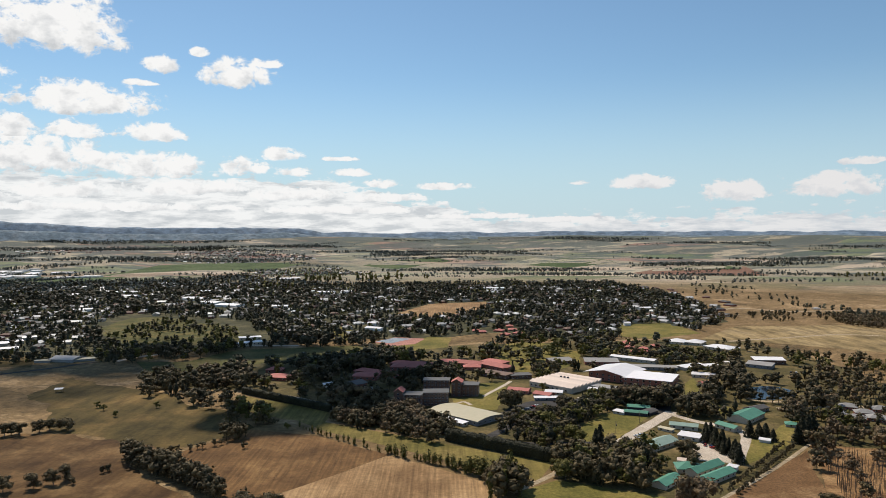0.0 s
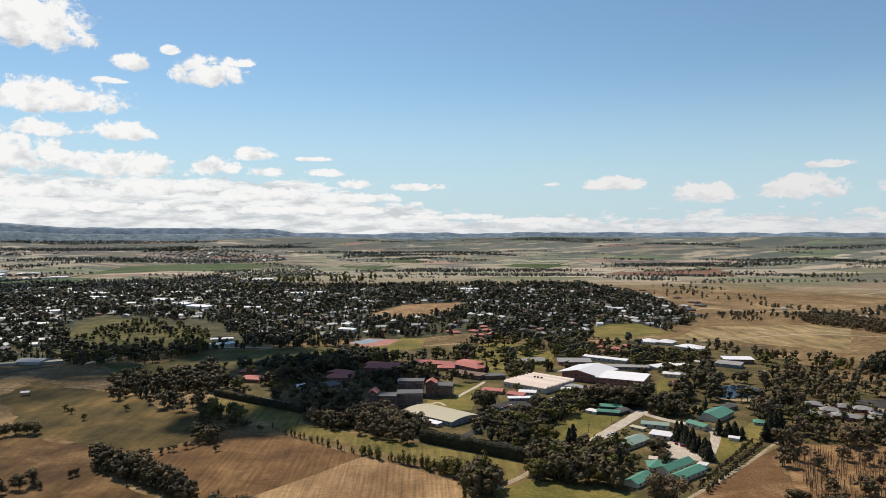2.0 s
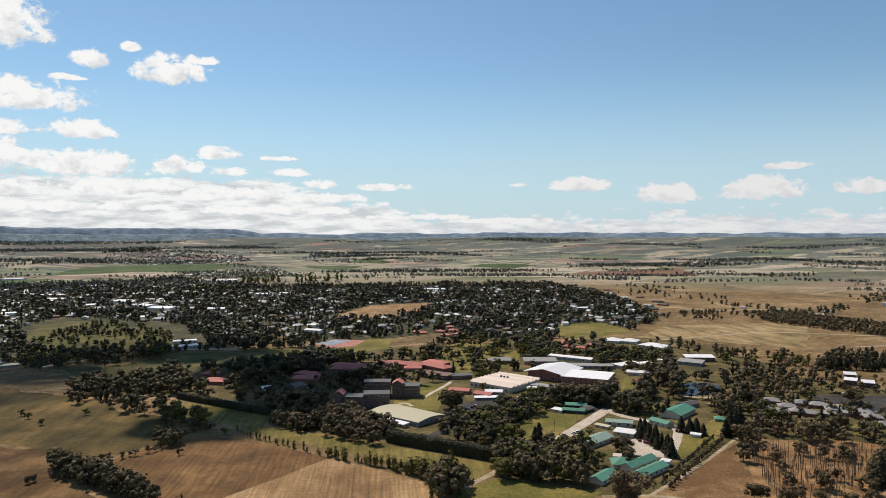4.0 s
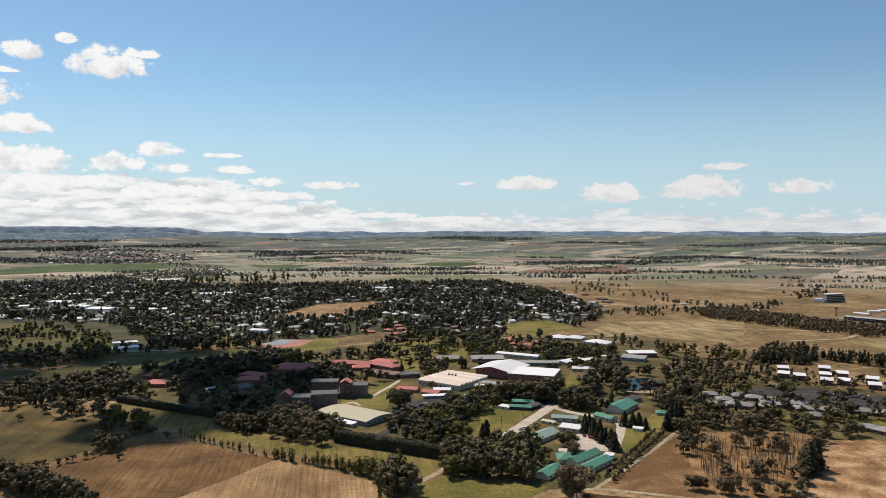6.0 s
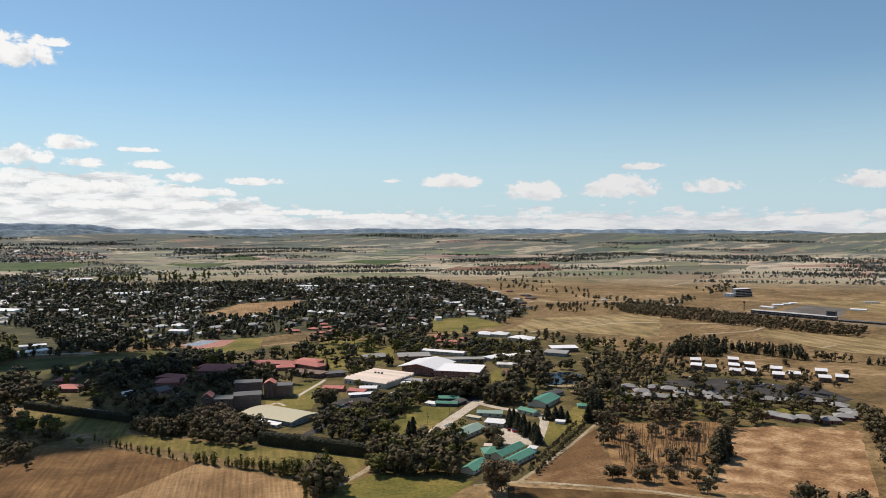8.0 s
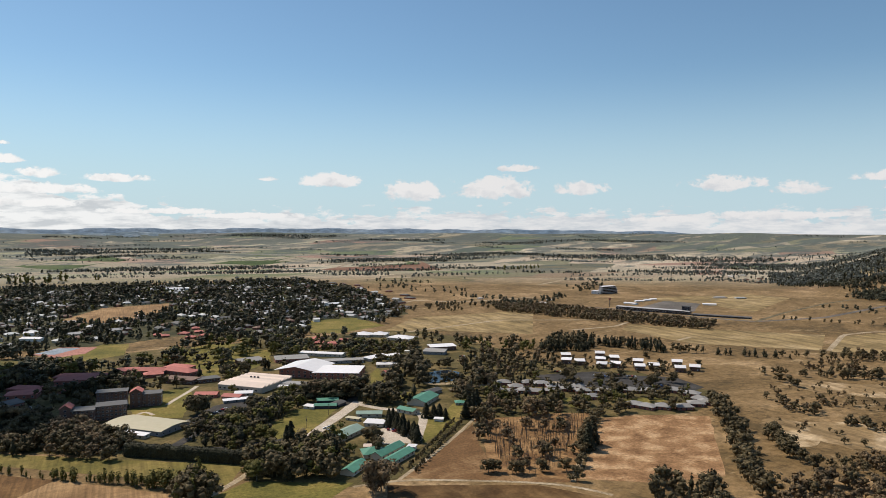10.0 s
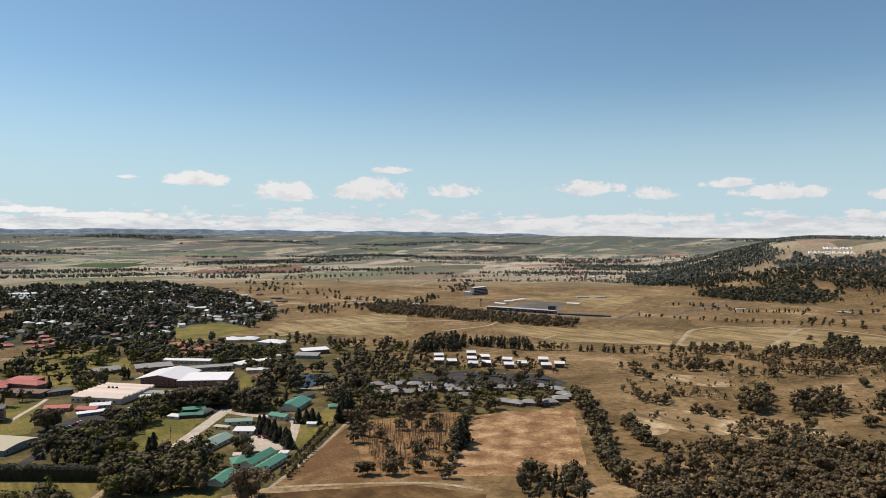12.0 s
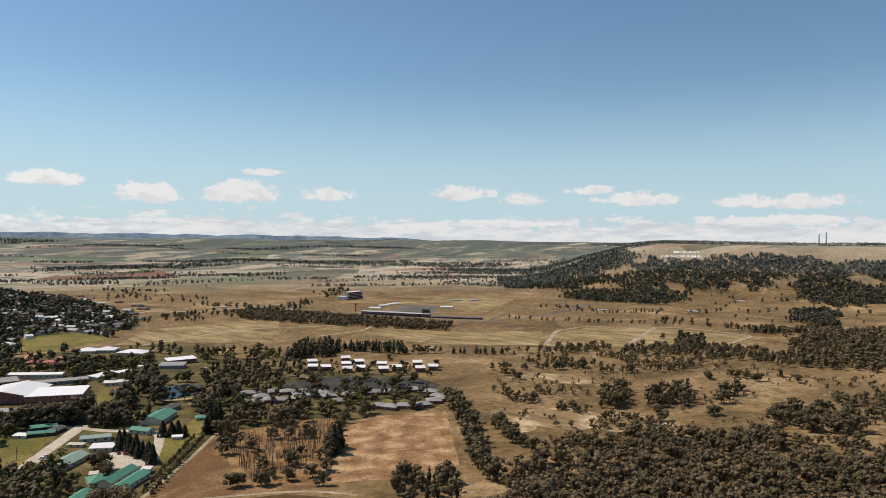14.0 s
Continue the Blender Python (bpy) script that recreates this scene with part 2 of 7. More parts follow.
def land_material():
    """The valley floor: dry grass near by, and a quilt of paddocks and crops farther out."""
    m, t, bsdf = material("dry_grassland", 0.95)
    pos = where(t)
    broad = noise_fac(t, pos, 0.009, 9.0, 0.68, 0.6)
    near_col = ramp(t, broad, (0.33, (0.095, 0.064, 0.028)), (0.45, (0.18, 0.115, 0.05)), (0.55, (0.245, 0.158, 0.073)), (0.67, (0.4, 0.272, 0.145)))
    grain = node(t, "ShaderNodeMapRange", {0: noise_fac(t, pos, 0.16, 7.0, 0.8), 1: 0.32, 2: 0.68, 3: 0.45, 4: 1.5}).outputs[0]
    # scrubby tussocks in drifts over the dry grass
    tuft = node(t, "ShaderNodeMapRange", {0: noise_fac(t, pos, 0.1, 5.0, 0.65), 1: 0.5, 2: 0.6, 4: 0.75}).outputs[0]
    drift = node(t, "ShaderNodeMapRange", {0: noise_fac(t, pos, 0.008, 4.0, 0.6), 1: 0.42, 2: 0.58}).outputs[0]
    near_col = mix_color(t, math_node(t, "MULTIPLY", tuft, drift), near_col, (0.085, 0.058, 0.026))
    # bleached bare spots, small and ragged
    bare = node(t, "ShaderNodeMapRange", {0: noise_fac(t, node(t, "ShaderNodeMapping", {"Vector": pos, "Rotation": (0, 0, 0.6), "Scale": (0.02, 0.045, 1)}).outputs[0], 1.0, 8.0, 0.72, 0.3), 1: 0.57, 2: 0.65, 4: 0.55}).outputs[0]
    near_col = mix_color(t, bare, near_col, (0.44, 0.315, 0.175))
    # paddocks in their own tints, greyed and paled to put distance haze into them
    turned = node(t, "ShaderNodeMapping", {"Vector": pos, "Rotation": (0, 0, 0.45), "Scale": (0.0026, 0.0055, 0.0)}).outputs[0]
    cells = node(t, "ShaderNodeTexVoronoi", {"Vector": turned, "Scale": 1.0, "Randomness": 0.8}, distance="CHEBYCHEV")
    pick = node(t, "ShaderNodeSeparateColor", {0: cells.outputs["Color"]}).outputs[0]
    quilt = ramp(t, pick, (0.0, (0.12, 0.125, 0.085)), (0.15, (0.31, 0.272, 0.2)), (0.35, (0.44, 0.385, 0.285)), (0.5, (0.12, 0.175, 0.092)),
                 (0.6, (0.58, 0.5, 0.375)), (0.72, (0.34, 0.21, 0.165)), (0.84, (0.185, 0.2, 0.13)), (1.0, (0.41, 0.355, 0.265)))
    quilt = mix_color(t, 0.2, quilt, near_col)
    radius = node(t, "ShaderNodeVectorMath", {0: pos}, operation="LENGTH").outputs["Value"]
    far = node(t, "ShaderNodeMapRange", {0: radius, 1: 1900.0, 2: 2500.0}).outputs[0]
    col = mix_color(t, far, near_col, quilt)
    # bush on the rising ground towards the ranges, in long ragged belts; its blue-grey is painted haze
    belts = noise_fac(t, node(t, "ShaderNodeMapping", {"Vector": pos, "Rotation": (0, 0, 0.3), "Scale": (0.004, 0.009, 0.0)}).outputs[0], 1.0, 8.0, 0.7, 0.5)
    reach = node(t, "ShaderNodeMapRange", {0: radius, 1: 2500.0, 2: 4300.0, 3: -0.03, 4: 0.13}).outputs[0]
    hazed_bush = node(t, "ShaderNodeMapRange", {0: math_node(t, "ADD", belts, reach), 1: 0.54, 2: 0.6, 4: 0.85}).outputs[0]
    col = mix_color(t, math_node(t, "MULTIPLY", hazed_bush, far), col, (0.09, 0.106, 0.096))
    tint = node(t, "ShaderNodeCombineXYZ", {0: grain, 1: grain, 2: grain}).outputs[0]
    t.links.new(mix_color(t, 1.0, col, tint, "MULTIPLY"), bsdf.inputs["Base Color"])
    return m


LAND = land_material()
STUBBLE = mottled("brown_stubble", (0.105, 0.056, 0.022), (0.16, 0.086, 0.034), (0.23, 0.13, 0.052), 0.03, 0.3, streak=(130, 2.6))
STRAW = mottled("mown_straw", (0.19, 0.11, 0.05), (0.265, 0.16, 0.075), (0.36, 0.228, 0.112), 0.02, 0.3, streak=(130, 2.0))
RUSSET = mottled("russet_dry_grass", (0.17, 0.09, 0.041), (0.3, 0.168, 0.08), (0.49, 0.32, 0.175), 0.06, 0.5)
RUST = mottled("rusty_grass", (0.056, 0.03, 0.012), (0.1, 0.055, 0.021), (0.19, 0.112, 0.047), 0.03, 0.4, streak=(118, 9.0))
OLIVE = mottled("olive_pasture", (0.048, 0.036, 0.011), (0.085, 0.06, 0.018), (0.165, 0.105, 0.036), 0.02, 0.35, streak=(112, 10.0))
BARE = mottled("bare_brown_paddock", (0.115, 0.062, 0.026), (0.17, 0.092, 0.04), (0.3, 0.185, 0.09), 0.035, 0.55)
OLD_ASPHALT = mottled("sun_bleached_asphalt", (0.1, 0.088, 0.076), (0.135, 0.118, 0.102), (0.18, 0.16, 0.14), 0.02, 0.3)
SERVICE = mottled("dusty_service_road", (0.1, 0.085, 0.05), (0.14, 0.115, 0.068), (0.2, 0.165, 0.1), 0.03, 0.3)
LAWN = mottled("lawn_grass", (0.11, 0.1, 0.024), (0.165, 0.138, 0.034), (0.25, 0.185, 0.055), 0.025, 0.4)
BLEACH = mottled("bleached_bare_ground", (0.2, 0.132, 0.062), (0.27, 0.182, 0.09), (0.52, 0.39, 0.24), 0.03, 0.25, streak=(-35, 6.0))
MEADOW = mottled("mown_meadow", (0.11, 0.095, 0.024), (0.165, 0.13, 0.036), (0.24, 0.175, 0.058), 0.02, 0.3, streak=(130, 3.5))
PARK = mottled("shaded_park_grass", (0.06, 0.06, 0.017), (0.095, 0.086, 0.025), (0.155, 0.12, 0.042), 0.03, 0.3)
MOWN = mottled("mown_pasture", (0.2, 0.142, 0.062), (0.275, 0.195, 0.09), (0.37, 0.27, 0.14), 0.012, 0.2, streak=(20, 14.0), lines_low=0.5, lines_high=1.42)
CROP = mottled("green_crop", (0.05, 0.075, 0.026), (0.07, 0.098, 0.034), (0.1, 0.12, 0.05), 0.01, 0.1)
RED_SOIL = mottled("ploughed_red_soil", (0.16, 0.08, 0.05), (0.19, 0.1, 0.065), (0.23, 0.13, 0.085), 0.01, 0.1)
TOWN_FLOOR = mottled("garden_grass_and_litter", (0.062, 0.052, 0.02), (0.105, 0.082, 0.03), (0.19, 0.135, 0.058), 0.03, 0.3)
GARDEN = mottled("garden_lawn_and_shrubs", (0.034, 0.036, 0.016), (0.062, 0.058, 0.026), (0.13, 0.108, 0.055), 0.03, 0.3)
WOOD_FLOOR = mottled("bare_bark_litter", (0.15, 0.08, 0.036), (0.24, 0.135, 0.058), (0.34, 0.205, 0.095), 0.06, 0.4)
ASPHALT = mottled("worn_asphalt", (0.04, 0.037, 0.034), (0.055, 0.05, 0.046), (0.075, 0.068, 0.062), 0.05, 0.8)
GRAVEL = mottled("pale_gravel", (0.42, 0.34, 0.26), (0.5, 0.42, 0.33), (0.57, 0.49, 0.4), 0.08, 0.9)
TRACK = mottled("dusty_track", (0.27, 0.2, 0.12), (0.36, 0.28, 0.18), (0.45, 0.36, 0.25), 0.05, 0.5)
# forested slopes with the blue of distance haze put into the base colour
HILLS = mottled("hazed_distant_range", (0.11, 0.16, 0.215), (0.145, 0.195, 0.25), (0.2, 0.245, 0.285), 0.006, 0.02)
FOOTHILLS = mottled("hazed_wooded_foothills", (0.1, 0.14, 0.172), (0.132, 0.176, 0.208), (0.2, 0.235, 0.255), 0.014, 0.03)

GUM = leafy("gum_leaves", (0.046, 0.036, 0.017), (0.18, 0.135, 0.066))
# cooler leaf colour for gums farther off, a first step of painted haze
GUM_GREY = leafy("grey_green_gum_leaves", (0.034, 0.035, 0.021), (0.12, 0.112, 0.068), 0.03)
GUM_BROWN = leafy("bronze_gum_leaves", (0.075, 0.05, 0.026), (0.24, 0.165, 0.088))
GREEN = leafy("broad_leaves", (0.06, 0.058, 0.013), (0.19, 0.16, 0.04))
GUM_DARK = leafy("dark_evergreen_leaves", (0.026, 0.022, 0.012), (0.108, 0.086, 0.042))
# gum leaves of the farthest stands, paled and blued to imitate haze
GUM_HAZED = leafy("haze_paled_gum_leaves", (0.085, 0.094, 0.083), (0.18, 0.185, 0.155), 0.02)
CONIFER = leafy("conifer_needles", (0.02, 0.02, 0.011), (0.058, 0.054, 0.027))
BARK = mottled("grey_bark", (0.11, 0.085, 0.06), (0.17, 0.14, 0.11), (0.24, 0.2, 0.16), 0.6, 2.0)

ROOF_WHITE = painted("white_roof_sheet", (0.76, 0.73, 0.72), 0.45, 0.14)
ROOF_FADED = painted("faded_grey_white_roof", (0.4, 0.39, 0.38), 0.6, 0.25)
ROOF_PALE = painted("pale_grey_roof_sheet", (0.56, 0.55, 0.53), 0.5, 0.2)
ROOF_CREAM = painted("cream_roof_sheet", (0.5, 0.44, 0.3), 0.5, 0.12)
ROOF_BEIGE = painted("beige_roof_sheet", (0.7, 0.56, 0.46), 0.5, 0.15)
ROOF_GREEN = painted("faded_green_roof_sheet", (0.1, 0.25, 0.175), 0.5, 0.34)
ROOF_PALE_GREEN = painted("pale_green_roof_sheet", (0.26, 0.34, 0.28), 0.5, 0.2)
ROOF_RED = painted("terracotta_tile_roof", (0.47, 0.17, 0.14), 0.75, 0.3)
ROOF_GREY = painted("grey_roof_tile", (0.28, 0.265, 0.25), 0.75, 0.25)
ROOF_SLATE = painted("dark_grey_roof", (0.115, 0.11, 0.105), 0.65, 0.22)
ROOF_BROWN = painted("brown_roof_tile", (0.2, 0.13, 0.1), 0.75, 0.22)
WALL_BRICK = painted("red_brick_wall", (0.3, 0.13, 0.1), 0.85, 0.25)
WALL_DARK_BRICK = painted("dark_brown_brick_wall", (0.15, 0.09, 0.07), 0.85, 0.25)
WALL_CREAM = painted("cream_wall", (0.55, 0.48, 0.38), 0.8, 0.15)
WALL_WHITE = painted("white_wall", (0.72, 0.71, 0.68), 0.7, 0.12)
WALL_GREY = painted("grey_wall", (0.3, 0.3, 0.3), 0.8, 0.2)
DARK_STEEL = painted("dark_steel", (0.05, 0.05, 0.06), 0.5, 0.2)
WHITE_PAINT = painted("white_paint", (0.8, 0.8, 0.78), 0.6, 0.08)
GLASS, _t, _b = material("window_glass", 0.08)
_b.inputs["Base Color"].default_value, _b.inputs["Specular IOR Level"].default_value = (0.02, 0.024, 0.03, 1), 0.6
WATER, _t, _b = material("pond_water", 0.12)
_b.inputs["Base Color"].default_value, _b.inputs["Specular IOR Level"].default_value = (0.012, 0.016, 0.022, 1), 0.12
_bn = node(_t, "ShaderNodeBump", {"Height": noise_fac(_t, where(_t), 1.2, 3.0), "Strength": 0.15, "Distance": 0.1})
_t.links.new(_bn.outputs[0], _b.inputs["Normal"])

# ---- builders ----


def mesh_object(name, verts, faces, mat, parent=None, label="", smooth=False):
    me = bpy.data.meshes.new(name)
    me.from_pydata(verts, [], faces)
    me.materials.append(mat)
    if smooth:
        me.polygons.foreach_set("use_smooth", [True] * len(me.polygons))
    me.update()
    ob = new(name, me)
    if parent is not None:
        ob.parent = parent
    if label:
        tagged(ob, label)
    return ob


def bulk_mesh(name, verts, quads, mat, tris=None):
    """A mesh from numpy arrays of vertices, quads and triangles."""
    me = bpy.data.meshes.new(name)
    nq, nt = len(quads), 0 if tris is None else len(tris)
    me.vertices.add(len(verts))
    me.vertices.foreach_set("co", np.asarray(verts, np.float32).ravel())
    loops = np.asarray(quads, np.int32).ravel()
    starts = np.arange(nq) * 4
    if nt:
        loops = np.concatenate([loops, np.asarray(tris, np.int32).ravel()])
        starts = np.concatenate([starts, nq * 4 + np.arange(nt) * 3])
    me.loops.add(len(loops))
    me.loops.foreach_set("vertex_index", loops)
    me.polygons.add(nq + nt)
    me.polygons.foreach_set("loop_start", starts.astype(np.int32))
    me.materials.append(mat)
    if nt:
        me.polygons.foreach_set("use_smooth", [False] * nq + [True] * nt)
    me.update(calc_edges=True)
    me.validate()
    return me


def ground(x, y):
    """Height of the land: a flat valley floor, a far plain that rises, and the wooded mount."""
    r, az = math.hypot(x, y), math.degrees(math.atan2(x, y))
    far = 0.0
    if r > 2800:
        far = 150 - r * max(8, 67 - 59 * (r - 2800) / 1700) / 1250
    roll = (math.sin(x / 310 + 1) * math.cos(y / 270) + 0.5 * math.sin((x + y) / 190)) * 5 * S(r, 1700, 3200)
    roll += 7 * math.sin(r / 118 + 1.6 * math.sin(az / 5.3) + 0.8 * math.sin(az / 2.1 + r / 400)) * math.sin(az / 6.1 + r / 350) * S(r, 2700, 3300)
    mount = 132 * S(r, 1700, 2450) * S(az, 50, 63) * (1 - S(az, 110, 140))
    return max(far + roll, mount) if mount > 0 else far + roll


def inside(px, py, poly):
    hit = False
    j = len(poly) - 1
    for i in range(len(poly)):
        (xi, yi), (xj, yj) = poly[i], poly[j]
        if (yi > py) != (yj > py) and px < (xj - xi) * (py - yi) / (yj - yi) + xi:
            hit = not hit
        j = i
    return hit


# the land: rings round the first eye, closer together near by
rings = [0.0, 60.0]
while rings[-1] < 4680:
    rings.append(rings[-1] + max(25, min(36, rings[-1] * 0.028)))
SPOKES = 420
vs, qs = [(0, 0, 0)], []
for r in rings[1:]:
    for k in range(SPOKES):
        a = 2 * math.pi * k / SPOKES
        x, y = r * math.sin(a), r * math.cos(a)
        vs.append((x, y, ground(x, y)))
fs = [(0, 1 + (k + 1) % SPOKES, 1 + k) for k in range(SPOKES)]
for i in range(len(rings) - 2):
    o = 1 + i * SPOKES
    for k in range(SPOKES):
        k2 = (k + 1) % SPOKES
        fs.append((o + k, o + k2, o + SPOKES + k2, o + SPOKES + k))
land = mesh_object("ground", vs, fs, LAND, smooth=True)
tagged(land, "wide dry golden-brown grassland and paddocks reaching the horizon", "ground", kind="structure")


laid = 0


def patch(name, corners, mat, label, lift=0.1, category="field", soft=6.0):
    """A field, lawn or yard lying on the land, its outline a little uneven."""
    global laid
    laid += 1
    lift = 0.03 + 0.003 * laid      # no two surfaces in one plane
    out = []
    n = len(corners)
    for i in range(n):
        a, b = Vector(corners[i]), Vector(corners[(i + 1) % n])
        steps = max(1, int((b - a).length / (6 if soft > 10 else 12)))
        side = Vector((b.y - a.y, a.x - b.x)).normalized()
        for s in range(steps):
            p = a.lerp(b, s / steps)
            p += side * soft * 0.25 * noise.noise(Vector((p.x * 0.06, p.y * 0.06, 3)))
            if soft > 10:
                p += side * soft * 0.6 * noise.noise(Vector((p.x * 0.017, p.y * 0.017, 7)))
            out.append((p.x, p.y))
    bm = bmesh.new()
    top = [bm.verts.new((x, y, ground(x, y) + lift)) for x, y in out]
    low = [bm.verts.new((x, y, ground(x, y) - 0.1)) for x, y in out]
    for tri in tessellate_polygon([[Vector((x, y, 0)) for x, y in out]]):
        f = bm.faces.new([top[i] for i in tri])
        f.normal_update()
        if f.normal.z < 0:
            f.normal_flip()
    for i in range(len(out)):
        bm.faces.new((top[i - 1], low[i - 1], low[i], top[i]))
    me = bpy.data.meshes.new(name)
    bm.to_mesh(me)
    bm.free()
    me.materials.append(mat)
    return tagged(new(name, me), label, category, kind="structure")


def ribbon(name, line, width, mat, label, lift=0.16, category="road"):
    """A road or track along a line, draped over the land."""
    global laid
    laid += 1
    lift = 0.03 + 0.003 * laid
    pts = []
    for (ax, ay), (bx, by) in zip(line, line[1:]):
        steps = max(1, int(math.hypot(bx - ax, by - ay) / 8))
        pts += [(ax + (bx - ax) * s / steps, ay + (by - ay) * s / steps) for s in range(steps)]
    pts.append(line[-1])
    for _ in range(4):      # round the bends
        pts = [pts[0]] + [((a[0] + 2 * b[0] + c[0]) / 4, (a[1] + 2 * b[1] + c[1]) / 4) for a, b, c in zip(pts, pts[1:], pts[2:])] + [pts[-1]]
    vs, fs = [], []
    for i, (x, y) in enumerate(pts):
        a, b = pts[max(0, i - 1)], pts[min(len(pts) - 1, i + 1)]
        d = math.hypot(b[0] - a[0], b[1] - a[1]) or 1
        nx, ny = (b[1] - a[1]) / d, (a[0] - b[0]) / d
        w = width / 2 * (1 + 0.16 * noise.noise(Vector((x * 0.08, y * 0.08, 0))))
        for s, z in ((-1 - 0.9 / w, -0.1), (-1, lift), (1, lift), (1 + 0.9 / w, -0.1)):
            px, py = x - nx * w * s, y - ny * w * s
            vs.append((px, py, ground(px, py) + z))
        if i:
            o = 4 * i
            fs += [(o - 4 + k, o - 3 + k, o + 1 + k, o + k) for k in range(3)]
    fs = [f[::-1] for f in fs]
    return tagged(mesh_object(name, vs, fs, mat), label, category, kind="structure")

# ---- trees ----
rng = np.random.default_rng(7)


def cards(centers, size, out, r):
    """Leaf clumps: one bent quad at each centre, facing roughly outward with a random tilt."""
    n = len(centers)
    nrm = out + np.array([0, 0, 0.25]) + r.normal(0, 0.33, (n, 3))
    nrm /= np.linalg.norm(nrm, axis=1)[:, None] + 1e-9
    u = np.cross(nrm, r.normal(0, 1, (n, 3)))
    u /= np.linalg.norm(u, axis=1)[:, None] + 1e-9
    v = np.cross(nrm, u)
    s = (size * r.uniform(0.6, 1.3, n))[:, None]
    p = np.stack([centers - u * s - v * s * 0.7, centers + u * s * 0.9 - v * s, centers + u * s + v * s * 0.8 - nrm * s * 0.3, centers - u * s * 0.8 + v * s], 1)
    return p.reshape(-1, 3), np.arange(n * 4).reshape(n, 4)


OCTA = np.array([(1, 0, 0), (0, 1, 0), (-1, 0, 0), (0, -1, 0), (0, 0, 1), (0, 0, -1)], float)
OCTA_TRIS = np.array([(0, 1, 4), (1, 2, 4), (2, 3, 4), (3, 0, 4), (1, 0, 5), (2, 1, 5), (3, 2, 5), (0, 3, 5)])


def crown_shape(kind, n, r, lobes=7):
    """A tree 1 high: places and outward ways of n leaf clumps, and the dense hearts of its limbs (points and triangles)."""
    if kind in ("conifer", "poplar"):
        a = r.uniform(0, 2 * math.pi, n)
        if kind == "conifer":
            h = 0.03 + 0.97 * r.uniform(0, 1, n) ** 1.25
            rad = ((1 - h) ** 0.8 * 0.23 + 0.012) * r.uniform(0.7, 1.12, n) * (1 + 0.18 * np.sin(3 * a + 9 * h))
            heart = OCTA * np.array([0.17, 0.17, 0.45]) + np.array([0, 0, 0.42])
        else:
            h = 0.04 + 0.96 * r.uniform(0, 1, n)
            rad = 0.13 * np.sin(np.clip(h * 3.0, 0.2, math.pi)) ** 0.5 * r.uniform(0.7, 1.15, n) + 0.01
            heart = OCTA * np.array([0.1, 0.1, 0.46]) + np.array([0, 0, 0.5])
        c = np.stack([rad * np.cos(a), rad * np.sin(a), h], 1)
        return c, np.stack([np.cos(a), np.sin(a), np.full(n, 0.4)], 1), heart * r.uniform(0.9, 1.1, (len(heart), 1)), OCTA_TRIS
    # spreading tree: overlapping rounded limbs' ends of different size
    wide, low = (0.46, 0.14) if kind == "broad" else (0.62, 0.12) if kind == "shrub" else (0.47, 0.15)
    a = r.uniform(0, 2 * math.pi, lobes)
    hz = r.uniform(low + 0.1, 0.82, lobes)
    d = wide * np.sqrt(r.uniform(0.1, 1, lobes)) * (1.05 - 0.75 * np.abs(hz - 0.45))
    rad = r.uniform(0.14, 0.25, lobes) * (1.35 if kind == "shrub" else 1) * (1.5 if lobes < 3 else 1.2 if lobes < 5 else 1)
    cen = np.stack([d * np.cos(a), d * np.sin(a), hz], 1)
    cen[0], rad[0] = (0, 0, 0.72), 0.23
    if lobes > 1:
        cen[1] = (0.04, 0, 0.5 if lobes > 2 else 0.36)
    else:
        cen[0], rad[0] = (0, 0, 0.5), 0.42
    if lobes > 2:
        cen[2] = (-0.06, 0.05, 0.3)
    k = r.integers(0, lobes, n)
    o = r.normal(0, 1, (n, 3))
    o /= np.linalg.norm(o, axis=1)[:, None]
    o[:, 2] = np.where(o[:, 2] < -0.6, -o[:, 2], o[:, 2])
    c = cen[k] + o * (rad[k] * r.uniform(0.8, 1.16, n))[:, None] * np.array([1, 1, 0.82])
    c[:, 2] = np.clip(c[:, 2], low * 0.6, 1.03)
    # hearts turned at random, so that no two crowns are alike
    turn, _ = np.linalg.qr(r.normal(0, 1, (lobes, 3, 3)))
    heart = (OCTA[None] * r.uniform(0.75, 1.15, (lobes, 6, 1))) @ turn
    heart = (heart * (rad * 0.86)[:, None, None] * np.array([1, 1, 0.85]) + cen[:, None]).reshape(-1, 3)
    tris = (OCTA_TRIS[None] + 6 * np.arange(lobes)[:, None, None]).reshape(-1, 3)
    return c, o, heart, tris


